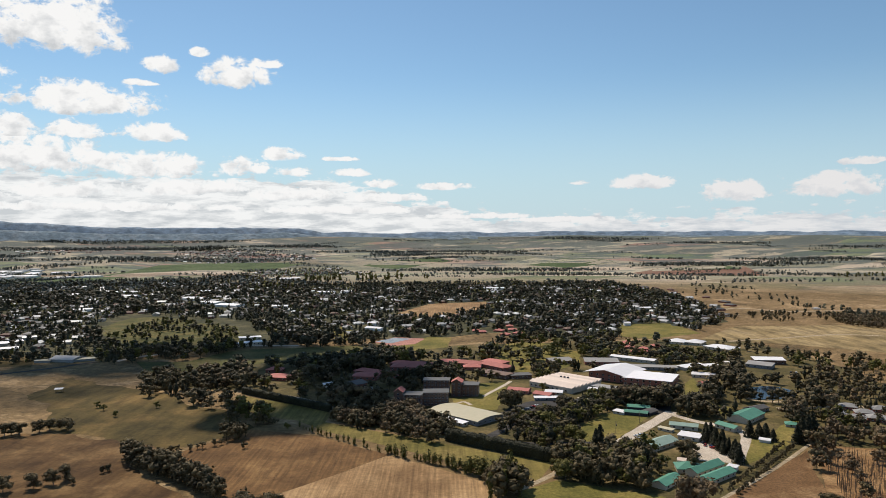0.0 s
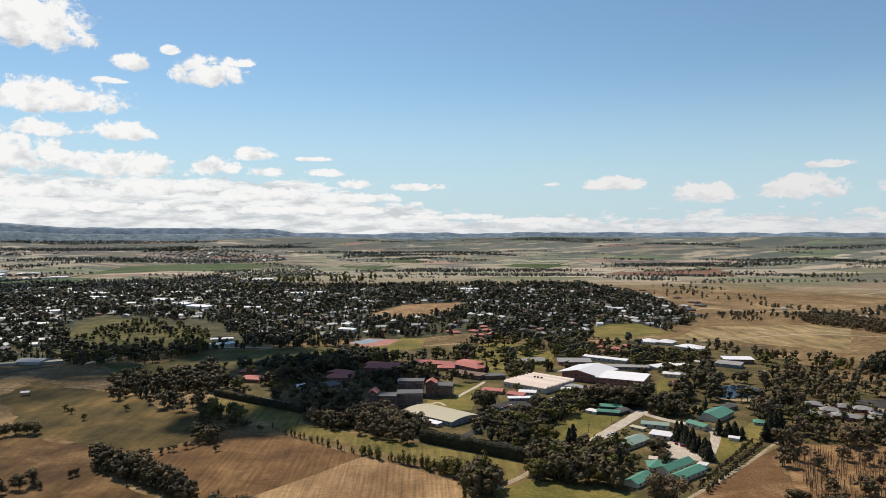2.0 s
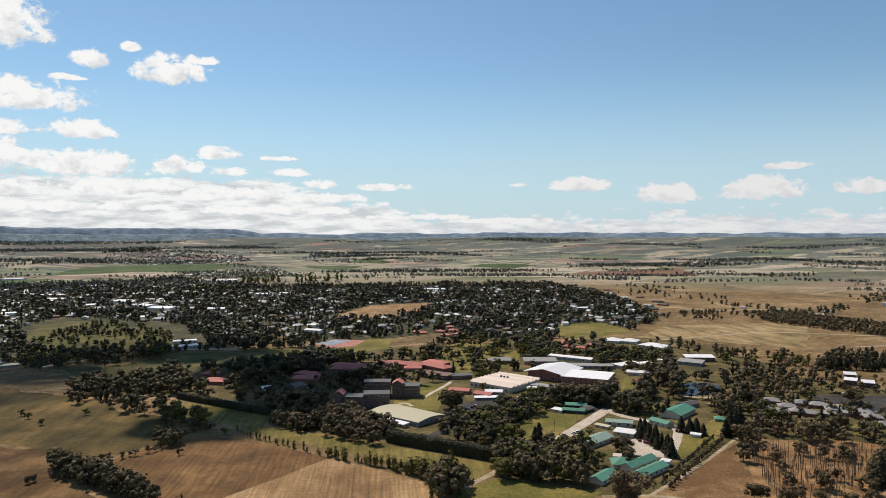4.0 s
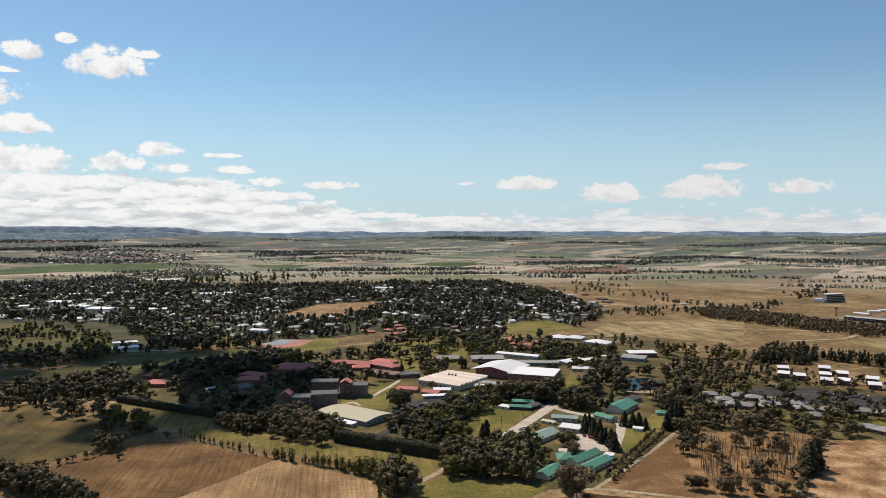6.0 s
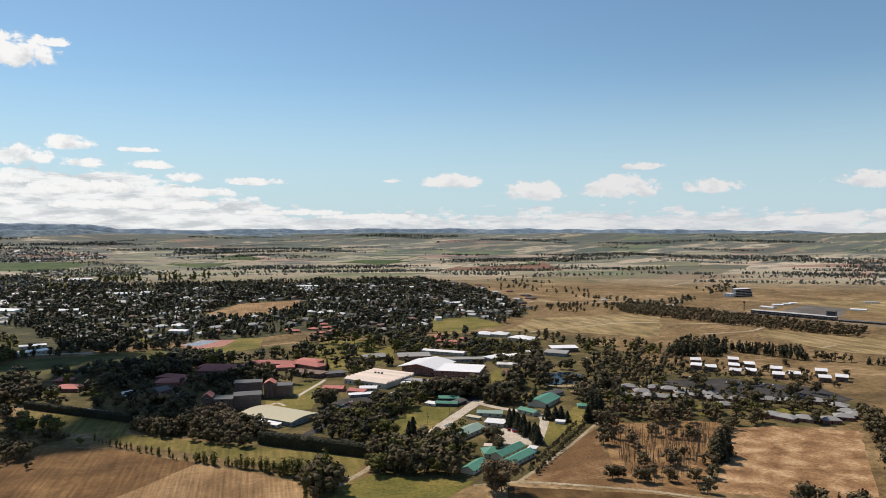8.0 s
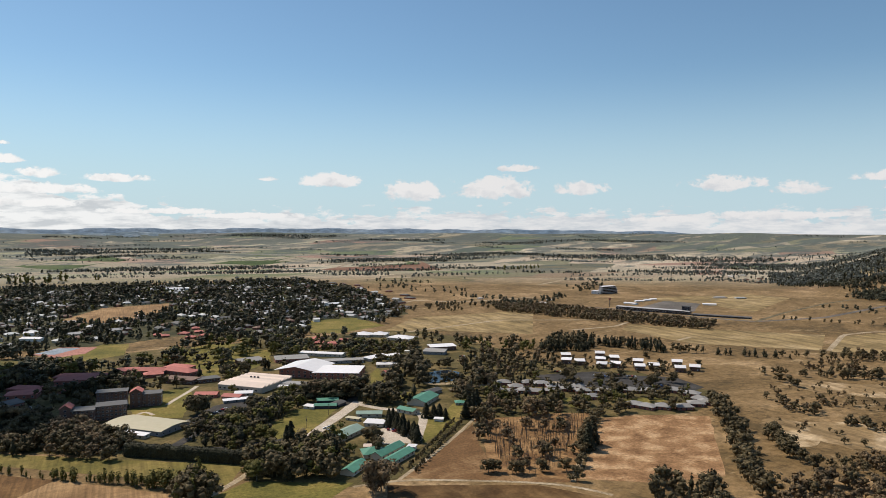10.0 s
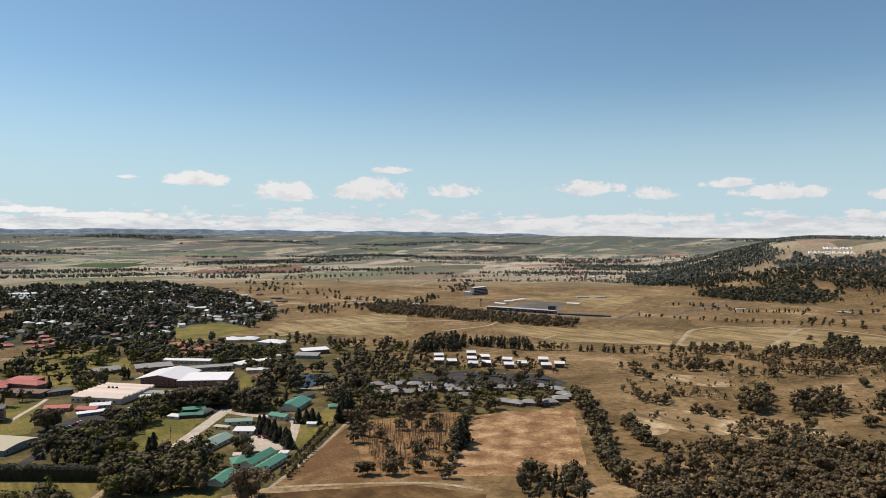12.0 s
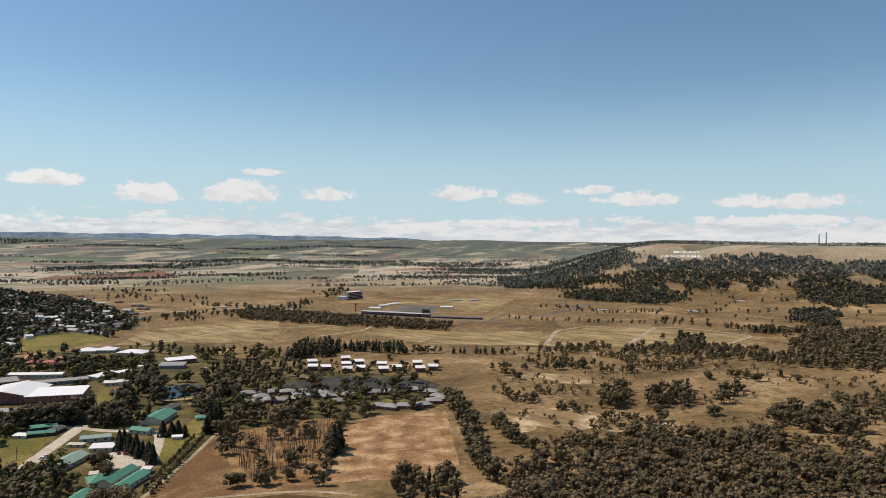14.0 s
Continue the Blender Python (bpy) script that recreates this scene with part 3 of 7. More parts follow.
def trunk_mesh(kind, name):
    """A tapered trunk with three limbs, 1 high."""
    vs, fs = [], []

    def limb(a, b, ra, rb, sides=6):
        a, b = Vector(a), Vector(b)
        q = (b - a).to_track_quat("Z", "Y")
        o = len(vs)
        for p, rr in ((a, ra), (a.lerp(b, 0.5) + Vector((0.008, -0.006, 0)), (ra + rb) / 2), (b, rb)):
            for k in range(sides):
                t = 2 * math.pi * k / sides
                vs.append(tuple(p + q @ Vector((rr * math.cos(t), rr * math.sin(t), 0))))
        for j in range(2):
            for k in range(sides):
                fs.append((o + j * sides + k, o + j * sides + (k + 1) % sides, o + (j + 1) * sides + (k + 1) % sides, o + (j + 1) * sides + k))
        fs.append(tuple(range(o + sides * 2, o + sides * 3)))
        fs.append(tuple(range(o + sides - 1, o - 1, -1)))

    top = 0.9 if kind in ("conifer", "poplar") else 0.5
    limb((0, 0, -0.02), (0.01, 0.01, top), 0.026, 0.008)
    if top < 0.6:
        limb((0.0, 0, 0.3), (0.2, 0.06, 0.62), 0.014, 0.005)
        limb((0.0, 0, 0.34), (-0.16, 0.13, 0.66), 0.013, 0.005)
        limb((0.0, 0, 0.38), (-0.02, -0.2, 0.68), 0.012, 0.005)
    me = bpy.data.meshes.new(name)
    me.from_pydata(vs, [], fs)
    me.materials.append(BARK)
    me.update()
    return me


LEAF = {"gum": GUM, "bronze": GUM_BROWN, "broad": GREEN, "conifer": CONIFER, "poplar": GREEN, "shrub": GUM, "grey": GUM_GREY, "dark": GUM_DARK, "blue": GUM_HAZED}
TREE_LABEL = {"gum": "dark olive gum tree with an open uneven crown", "bronze": "bronze-brown gum tree with a ragged crown",
              "broad": "bright green broad-leaved tree with a rounded crown", "conifer": "dark green conical pine tree",
              "poplar": "slender green columnar poplar tree", "shrub": "low dark green rounded shrub in dry grass", "grey": "grey-green gum tree", "dark": "dark evergreen tree with a dense rounded crown", "blue": "distant gum tree paled blue-green with painted haze"}
prototypes = {}


def crown_mesh(kind, variant):
    r = np.random.default_rng(100 + variant + 17 * len(kind))
    shape = "broad" if kind == "broad" else "shrub" if kind == "shrub" else kind if kind in ("conifer", "poplar") else "gum"
    n = {"conifer": 520, "poplar": 380, "shrub": 200}.get(kind, 800)
    c, o, heart, tris = crown_shape(shape, n, r, 5 if kind == "shrub" else 12)
    v, q = cards(c, 0.03 if kind in ("conifer", "poplar") else 0.05 if kind == "shrub" else 0.029, o, r)
    return bulk_mesh("crown", np.concatenate([v, heart]), q, LEAF[kind], tris + len(v))


def tree(kind, x, y, height, spread=1.0, label=""):
    """A tree of its own: an empty at its foot with a trunk and a crown."""
    variant = int(abs(x * 7 + y * 13)) % 4
    if (kind, variant) not in prototypes:
        prototypes[kind, variant] = (trunk_mesh(kind, "trunk"), crown_mesh(kind, variant))
    trunk, crown = prototypes[kind, variant]
    base = new("shrub" if kind == "shrub" else "tree")
    turn = (x * 37 + y * 91) % 360
    base.matrix_basis = pose(x, y, ground(x, y), 0, 0, turn) @ Matrix.Diagonal((height * spread, height * spread, height, 1))
    new("trunk", trunk).parent = base
    new("crown", crown).parent = base
    return tagged(base, label or TREE_LABEL[kind], "shrub" if kind == "shrub" else "tree", kind + " trees")


class Woods:
    """Many trees joined into one mesh, for stands that nobody could count."""

    def __init__(self):
        self.places = {}

    def add(self, kind, x, y, h, spread=1.0):
        self.places.setdefault(kind, []).append((x, y, ground(x, y), h, spread))

    def make(self, name, label, n_cards, size, lobes):
        for kind, rows in self.places.items():
            vs, qs, ts, base = [], [], [], 0
            for i, (x, y, z, h, spread) in enumerate(rows):
                r = np.random.default_rng(i * 7 + 3)
                shape = kind if kind in ("conifer", "poplar", "broad", "shrub") else "gum"
                c, o, heart, tris = crown_shape(shape, n_cards, r, lobes)
                v, q = cards(c, size * (0.75 if kind in ("conifer", "poplar") else 1), o, r)
                v = np.concatenate([v, heart]) * np.array([h * spread, h * spread, h]) + np.array([x, y, z])
                # trunk: a slim three-sided post
                t = np.array([(-0.02, -0.02, 0), (0.02, -0.02, 0), (0.02, -0.02, 0.5), (-0.02, -0.02, 0.5),
                              (0.0, 0.03, 0), (0.0, 0.03, 0.5)]) * h + np.array([x, y, z])
                ts.append(tris + base + 4 * n_cards)
                if lobes > 2:
                    vs += [v, t]
                    qs += [q + base, np.array([(0, 1, 2, 3), (1, 4, 5, 2), (4, 0, 3, 5)]) + base + len(v)]
                    base += len(v) + 6
                else:       # too far off for its trunk to show: the crown reaches down to the grass
                    vs.append(v)
                    qs.append(q + base)
                    base += len(v)
            me = bulk_mesh(name, np.concatenate(vs), np.concatenate(qs), LEAF[kind], np.concatenate(ts))
            tagged(new(name, me), label + " of " + {"gum": "olive gum trees", "bronze": "bronze gum trees", "broad": "green broad-leaved trees",
                   "conifer": "dark pines", "poplar": "poplars", "shrub": "low shrubs", "grey": "grey-green gum trees", "dark": "dark evergreen trees", "blue": "gum trees paled blue-green with painted haze"}[kind], "trees", kind="stuff")


KINDS = ("gum", "gum", "gum", "broad", "bronze", "conifer")
planted = []      # all trees: kind, place, height, spread, and whether it stands alone


def plant(kind, x, y, h, spread=1.0, single=False):
    if kind in ("gum", "broad", "bronze") and not single and -250 < x < 330 and (600 if x < 60 else 515) < y < 1000:
        h, spread = h * 1.2, spread * 1.12      # the campus trees are old and tall
        if kind == "gum" and (x * 3.7 + y * 1.9) % 10 < 6:
            kind = "dark"
    planted.append((kind, x, y, h, spread, single))


def raise_trees():
    """The lone trees and the nearest become things of their own, the others stands by distance."""
    planted.sort(key=lambda p: math.hypot(p[1], p[2]))
    room = 330 - sum(1 for p in planted if p[5])
    stands = [Woods() for _ in range(4)]
    for kind, x, y, h, spread, single in planted:
        d = math.hypot(x, y)
        if single:
            tree(kind, x, y, h, spread)
        elif room > 0:
            room -= 1
            tree(kind, x, y, h, spread)
        else:
            # leaf colour changes with distance here, which paints haze onto the gums
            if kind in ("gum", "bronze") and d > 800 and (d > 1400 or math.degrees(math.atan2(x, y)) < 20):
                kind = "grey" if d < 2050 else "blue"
            if d > 950:
                spread *= 1.12
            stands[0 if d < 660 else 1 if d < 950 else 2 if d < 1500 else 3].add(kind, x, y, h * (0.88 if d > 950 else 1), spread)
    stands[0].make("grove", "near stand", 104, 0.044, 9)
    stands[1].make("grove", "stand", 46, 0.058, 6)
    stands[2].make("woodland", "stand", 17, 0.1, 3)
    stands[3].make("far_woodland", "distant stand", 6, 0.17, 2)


def row(kind, a, b, spacing, h, jitter=1.0, spread=1.0, single=False, vary=0.25):
    """Trees along a line from a to b."""
    n = max(1, int(math.hypot(b[0] - a[0], b[1] - a[1]) / spacing))
    for i in range(n + 1):
        x = a[0] + (b[0] - a[0]) * i / n + rng.normal(0, jitter)
        y = a[1] + (b[1] - a[1]) * i / n + rng.normal(0, jitter)
        plant(kind, x, y, h * rng.uniform(1 - vary, 1 + vary), spread, single)


keep_clear = []      # (x, y, radius) of buildings, and outlines of open yards
open_yards = []


def clear_grid():
    """The cells of 5 m that buildings take up."""
    cells = set()
    for a, b, r in keep_clear:
        for i in range(int((a - r) // 5), int((a + r) // 5) + 1):
            for j in range(int((b - r) // 5), int((b + r) // 5) + 1):
                if (i * 5 + 2.5 - a) ** 2 + (j * 5 + 2.5 - b) ** 2 < r * r:
                    cells.add((i, j))
    return cells


taken = set()


def is_clear(x, y):
    return (int(x // 5), int(y // 5)) not in taken and not any(inside(x, y, p) for p in open_yards)


def grove(corners, spacing, h, kinds=KINDS, spread=1.0, patchy=0.0, vary=0.3, single=False):
    """Trees scattered over an outline; patchy leaves gaps."""
    xs, ys = [p[0] for p in corners], [p[1] for p in corners]
    area = (max(xs) - min(xs)) * (max(ys) - min(ys))
    for _ in range(int(area / spacing ** 2)):
        x, y = rng.uniform(min(xs), max(xs)), rng.uniform(min(ys), max(ys))
        k = kinds[int(rng.integers(0, len(kinds)))]
        hh = h * rng.uniform(1 - vary, 1 + vary) * (0.55 if k == "shrub" else 1)
        if not inside(x, y, corners) or not is_clear(x, y):
            continue
        if patchy and noise.noise(Vector((x * 0.013, y * 0.013, 5))) < patchy - 0.5:
            continue
        plant(k, x, y, hh, spread, single)


def hedge(a, b, width, height, label):
    """A clipped dense hedge: a rounded solid heart with leaf clumps all over it."""
    L = math.hypot(b[0] - a[0], b[1] - a[1])
    ux, uy = (b[0] - a[0]) / L, (b[1] - a[1]) / L
    r = np.random.default_rng(int(L * 10))
    ring = [(-0.5, 0.0), (-0.52, 0.45), (-0.48, 0.85), (-0.3, 1.0), (0.0, 1.03), (0.3, 1.0), (0.48, 0.85), (0.52, 0.45), (0.5, 0.0)]
    steps, m = max(2, int(L / 1.6)), len(ring)
    pts, outs = [], []
    for i in range(steps + 1):
        end = 0.75 if i in (0, steps) else 1
        for s, z in ring:
            w = 1 + 0.22 * noise.noise(Vector((i * 0.32, s * 2, z * 2.5))) + r.normal(0, 0.03)
            u, v = L * i / steps, s * width * w * end
            x, y = a[0] + ux * u - uy * v, a[1] + uy * u + ux * v
            pts.append((x, y, ground(x, y) + z * height * (1 + 0.14 * noise.noise(Vector((i * 0.24, 5, 1)))) - 0.1))
            outs.append((-uy * s * 2, ux * s * 2, max(0.1, z - 0.3)))
    pts, outs = np.array(pts), np.array(outs)
    quads = np.array([(i * m + k, i * m + k + 1, (i + 1) * m + k + 1, (i + 1) * m + k) for i in range(steps) for k in range(m - 1)])
    caps = np.array([(0, k + 1, k) for k in range(1, m - 1)] + [(steps * m, steps * m + k, steps * m + k + 1) for k in range(1, m - 1)])
    pick = r.integers(0, len(quads), int(L * (2 * height + width) * 0.9))
    t, q = r.random((len(pick), 1)), r.random((len(pick), 1))
    f = quads[pick]
    c = (pts[f[:, 0]] * (1 - t) + pts[f[:, 1]] * t) * (1 - q) + (pts[f[:, 3]] * (1 - t) + pts[f[:, 2]] * t) * q
    v, cq = cards(c + outs[f[:, 0]] * 0.15, 0.5, outs[f[:, 0]], r)
    me = bulk_mesh("hedge", np.concatenate([pts, v]), np.concatenate([quads, cq + len(pts)]), CONIFER, caps)
    return tagged(new("hedge", me), label, "hedge")


# ---- buildings ----


def deep(a, b, c):
    """How far the corner c lies behind the front line from a to b."""
    L = math.hypot(b[0] - a[0], b[1] - a[1])
    return abs((b[0] - a[0]) * (c[1] - a[1]) - (b[1] - a[1]) * (c[0] - a[0])) / L



def box_mesh(x0, x1, y0, y1, z0, z1):
    v = [(x0, y0, z0), (x1, y0, z0), (x1, y1, z0), (x0, y1, z0), (x0, y0, z1), (x1, y0, z1), (x1, y1, z1), (x0, y1, z1)]
    f = [(0, 3, 2, 1), (4, 5, 6, 7), (0, 1, 5, 4), (1, 2, 6, 5), (2, 3, 7, 6), (3, 0, 4, 7)]
    return v, f


def roof_mesh(kind, L, D, z, rise, eave=0.6):
    """A roof over L by D with its eaves at z: flat, skillion, gable (ridge along L), gable_x (ridge along D), hip, barrel."""
    x0, x1, y0, y1 = -eave, L + eave, -eave, D + eave
    t = 0.25
    if kind == "flat":
        v, f = box_mesh(x0, x1, y0, y1, z, z + 0.4)
        return v, f
    if kind == "skillion":
        top = [(x0, y0, z), (x1, y0, z), (x1, y1, z + rise), (x0, y1, z + rise)]
        v = [(a, b, c) for a, b, c in top] + [(a, b, c + t) for a, b, c in top]
        return v, [(0, 3, 2, 1), (4, 5, 6, 7), (0, 1, 5, 4), (1, 2, 6, 5), (2, 3, 7, 6), (3, 0, 4, 7)]
    if kind == "gable":
        ym = (y0 + y1) / 2
        prof = [(y0, z), (ym, z + rise), (y1, z)]
    elif kind == "barrel":
        prof = [(y0 + (y1 - y0) * k / 8, z + rise * math.sin(math.pi * k / 8)) for k in range(9)]
    elif kind == "gable_x":
        v, f = roof_mesh("gable", D, L, z, rise, eave)
        return [(b, a, c) for a, b, c in v], [g[::-1] for g in f]
    elif kind == "hip":
        xm, ym = (x0 + x1) / 2, (y0 + y1) / 2
        run = min(x1 - x0, y1 - y0) / 2
        if x1 - x0 >= y1 - y0:
            ra, rb = (x0 + run, ym, z + rise), (x1 - run - 0.01, ym, z + rise)
            f = [(0, 1, 5, 4), (1, 2, 5), (2, 3, 4, 5), (3, 0, 4)]
        else:
            ra, rb = (xm, y0 + run, z + rise), (xm, y1 - run - 0.01, z + rise)
            f = [(0, 1, 4), (1, 2, 5, 4), (2, 3, 5), (3, 0, 4, 5)]
        low = [(x0, y0, z), (x1, y0, z), (x1, y1, z), (x0, y1, z)]
        v = low + [ra, rb] + [(a, b, c - t) for a, b, c in low]
        return v, f + [(6, 7, 1, 0), (7, 8, 2, 1), (8, 9, 3, 2), (9, 6, 0, 3), (9, 8, 7, 6)]
    n = len(prof)
    v = []
    for x in (x0, x1):
        v += [(x, y, c + t) for y, c in prof] + [(x, y, c) for y, c in prof]
    f = []
    for i in range(n - 1):
        f.append((i, 2 * n + i, 2 * n + i + 1, i + 1))
        f.append((n + i, n + i + 1, 3 * n + i + 1, 3 * n + i))
        f.append((i, i + 1, n + i + 1, n + i))
        f.append((2 * n + i, 3 * n + i, 3 * n + i + 1, 2 * n + i + 1))
    f += [(0, n, 3 * n, 2 * n), (n - 1, 3 * n - 1, 4 * n - 1, 2 * n - 1)]
    f = [g[::-1] for g in f]
    return v, f


pane_cache = {}


def window(parent, w, h, x, y, z, turn):
    """A window set proud of its wall by its frame, with a glass pane inside it."""
    if (w, h) not in pane_cache:
        v, f = [], []
        for bx in ((-w / 2 - 0.08, w / 2 + 0.08, -0.05, 0.06, -0.08, 0.0), (-w / 2 - 0.08, w / 2 + 0.08, -0.05, 0.06, h, h + 0.08),
                   (-w / 2 - 0.08, -w / 2, -0.05, 0.06, 0.0, h), (w / 2, w / 2 + 0.08, -0.05, 0.06, 0.0, h)):
            a, b = box_mesh(*bx)
            f += [tuple(i + len(v) for i in g) for g in b]
            v += a
        me = bpy.data.meshes.new("window")
        me.from_pydata(v, [], f)
        me.materials.append(WHITE_PAINT)
        pv, pf = box_mesh(-w / 2, w / 2, -0.02, 0.04, 0, h)
        pm = bpy.data.meshes.new("pane")
        pm.from_pydata(pv, [], pf)
        pm.materials.append(GLASS)
        pane_cache[w, h] = (me, pm)
    me, pm = pane_cache[w, h]
    ob = new("window", me)
    ob.parent = parent
    ob.matrix_basis = pose(x, y, z, 0, 0, turn)
    pane = new("pane", pm)
    pane.parent = ob
    return ob


def building(name, a, b, depth, wall_h, roof, rise, wall_mat, roof_mat, label, storeys=1, windows=True, eave=0.6, category="building", pitch_w=5.5, group="", win=(1.6, 1.3), front=6.0):
    """A house or hall whose front foot runs from a to b, with its depth behind that line (to the left of the way from a to b)."""
    ax, ay = a
    bx, by = b
    L = math.hypot(bx - ax, by - ay)
    if storeys == 1:        # low eaves
        wall_h, rise = wall_h * 0.7, rise * 0.85
    base = new(name)
    z0 = min(ground(ax, ay), ground(bx, by))
    base.matrix_basis = pose(ax, ay, z0, 0, 0, math.degrees(math.atan2(by - ay, bx - ax)))
    rad = min(L, depth) * 0.62 + 2
    for i in range(int(max(L, depth) / rad) + 1):
        k = (i + 0.5) / (int(max(L, depth) / rad) + 1)
        p = Vector((L * k, depth / 2, 0)) if L > depth else Vector((L / 2, depth * k, 0))
        keep_clear.append((*(base.matrix_basis @ p).xy, rad))
    # the strip before a front stays open, so that the front shows
    for i in range(int(L / 10) + 1):
        keep_clear.append((*(base.matrix_basis @ Vector((L * (i + 0.5) / (int(L / 10) + 1), -front, 0))).xy, front))
    v, f = box_mesh(0, L, 0, depth, -0.5, wall_h)
    if roof in ("gable", "barrel"):     # the end walls reach up under the roof
        k = 9 if roof == "barrel" else 3
        o = len(v)
        for x in (0.0, L):
            v += [(x, depth * i / (k - 1), wall_h + (rise * math.sin(math.pi * i / 8) if roof == "barrel" else rise * (1 - abs(2 * i / (k - 1) - 1))) - 0.02) for i in range(k)]
        f += [tuple(range(o + k - 1, o - 1, -1)), tuple(range(o + k, o + 2 * k))]
    elif roof == "gable_x":
        o = len(v)
        for y in (0.0, depth):
            v += [(0, y, wall_h), (L / 2, y, wall_h + rise - 0.02), (L, y, wall_h)]
        f += [(o, o + 2, o + 1), (o + 3, o + 4, o + 5)]
    elif roof == "skillion":
        o = len(v)
        v += [(0, depth, wall_h + rise), (L, depth, wall_h + rise)]
        f += [(4, 7, o), (5, o + 1, 6), (7, 6, o + 1, o), (4, o, o + 1, 5)]
    mesh_object("wall", v, f, wall_mat, base)
    rv, rf = roof_mesh(roof, L, depth, wall_h, rise, eave)
    mesh_object("roof", rv, rf, roof_mat, base)
    if windows:
        sh = wall_h / storeys
        n = max(1, int(L / pitch_w))
        m = max(1, int(depth / pitch_w))
        for s in range(storeys):
            z = s * sh + sh * 0.32
            for i in range(n):
                window(base, win[0], win[1], L * (i + 0.5) / n, 0, z, 0)
            for i in range(m):
                window(base, win[0], win[1], L, depth * (i + 0.5) / m, z, 90)
    return tagged(base, label, category, group)

# ---- the distance ----
rng_field = random.Random(11)
RIDGE = [(-60, 1.0), (-45, 1.2), (-34, 1.05), (-30, 0.85), (-26, 0.55), (-22, 0.52), (-17, 0.5), (-12, 0.45), (-9, 0.1), (-4, -0.02), (-1, 0.05), (2, 0.12), (4, -0.03),
         (8, 0.1), (14, 0.05), (20, 0.02), (26, 0.0), (32, -0.05), (38, -0.1), (46, -0.3), (54, -0.45), (62, -0.5), (80, -0.5), (120, -0.2)]


def ridge(az):
    for (a, h), (b, k) in zip(RIDGE, RIDGE[1:]):
        if a <= az <= b:
            return h + (k - h) * S(az, a, b)
    return 0.3


# both ridges get their haze from the blue of their material
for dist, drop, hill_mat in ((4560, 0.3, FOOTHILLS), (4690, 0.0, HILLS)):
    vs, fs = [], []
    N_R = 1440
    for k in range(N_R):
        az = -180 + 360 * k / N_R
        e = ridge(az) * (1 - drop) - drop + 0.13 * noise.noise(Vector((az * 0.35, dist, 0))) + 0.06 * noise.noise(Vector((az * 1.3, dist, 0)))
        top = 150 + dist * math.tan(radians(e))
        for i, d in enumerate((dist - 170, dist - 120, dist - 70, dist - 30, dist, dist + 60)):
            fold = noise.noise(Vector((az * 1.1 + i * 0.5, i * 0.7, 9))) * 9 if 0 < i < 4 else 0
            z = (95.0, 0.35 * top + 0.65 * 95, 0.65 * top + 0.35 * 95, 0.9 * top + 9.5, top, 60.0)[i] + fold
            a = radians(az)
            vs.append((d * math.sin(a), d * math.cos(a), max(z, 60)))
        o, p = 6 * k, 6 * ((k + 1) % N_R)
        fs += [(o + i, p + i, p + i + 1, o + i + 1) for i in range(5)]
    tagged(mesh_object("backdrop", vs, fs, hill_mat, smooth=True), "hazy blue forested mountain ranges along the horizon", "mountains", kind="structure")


def cumulus(center, size, seed, mat):
    """A heap of cloud high overhead, which shades the ground under it."""
    bm = bmesh.new()
    r = random.Random(seed)
    for _ in range(26):
        m = Matrix.Translation((r.uniform(-1, 1) * size[0] * 0.7, r.uniform(-1, 1) * size[1] * 0.7, r.uniform(-0.2, 0.5) * size[2]))
        q = r.uniform(0.22, 0.42)
        bmesh.ops.create_icosphere(bm, subdivisions=2, radius=1, matrix=m @ Matrix.Diagonal((size[0] * q, size[1] * q, size[2] * q * 1.3, 1)))
    for v in bm.verts:
        v.co += v.co.normalized() * 16 * noise.noise(v.co * 0.02)
    me = bpy.data.meshes.new("cloud")
    bm.to_mesh(me)
    bm.free()
    me.materials.append(mat)
    ob = new("cloud", me)
    ob.location = center
    return tagged(ob, "white heaped cloud drifting high over the campus", "cloud", kind="structure")


def thin(m, share):
    """Lets a share of the light through, as the fringe of a cloud does."""
    t = m.node_tree
    out = t.nodes["Material Output"]
    mix = node(t, "ShaderNodeMixShader", {0: share})
    t.links.new(t.nodes["Principled BSDF"].outputs[0], mix.inputs[1])
    t.links.new(node(t, "ShaderNodeBsdfTransparent").outputs[0], mix.inputs[2])
    t.links.new(mix.outputs[0], out.inputs[0])
    return m


CLOUD = thin(mottled("cloud_white", (0.8, 0.8, 0.82), (0.84, 0.84, 0.85), (0.88, 0.88, 0.88), 0.01, 0.05), 0.3)
WISP = thin(mottled("thin_cloud_white", (0.8, 0.8, 0.82), (0.84, 0.84, 0.85), (0.88, 0.88, 0.88), 0.01, 0.05), 0.86)
HIGH = 1050 / math.sin(se)
for (gx, gy), size, turn_c in (((-78.0, 705.0), (92, 100, 45), 3), ((-140.4, 800.1), (66, 70, 40), 8), ((-75.2, 605.1), (62, 45, 30), 12), ((-419.2, 720.5), (150, 130, 45), 5), ((-515.2, 686.5), (140, 130, 50), 9), ((-353.8, 892.0), (110, 140, 45), 21), ((-208.8, 912.7), (85, 75, 40), 8), ((-134.4, 556.7), (60, 38, 30), 12), ((-103.0, 590.5), (75, 60, 40), 30)):
    cumulus(Vector((gx, gy, 0)) + SUN_WAY * HIGH, size, turn_c, CLOUD if turn_c in (3, 8, 12) else WISP)

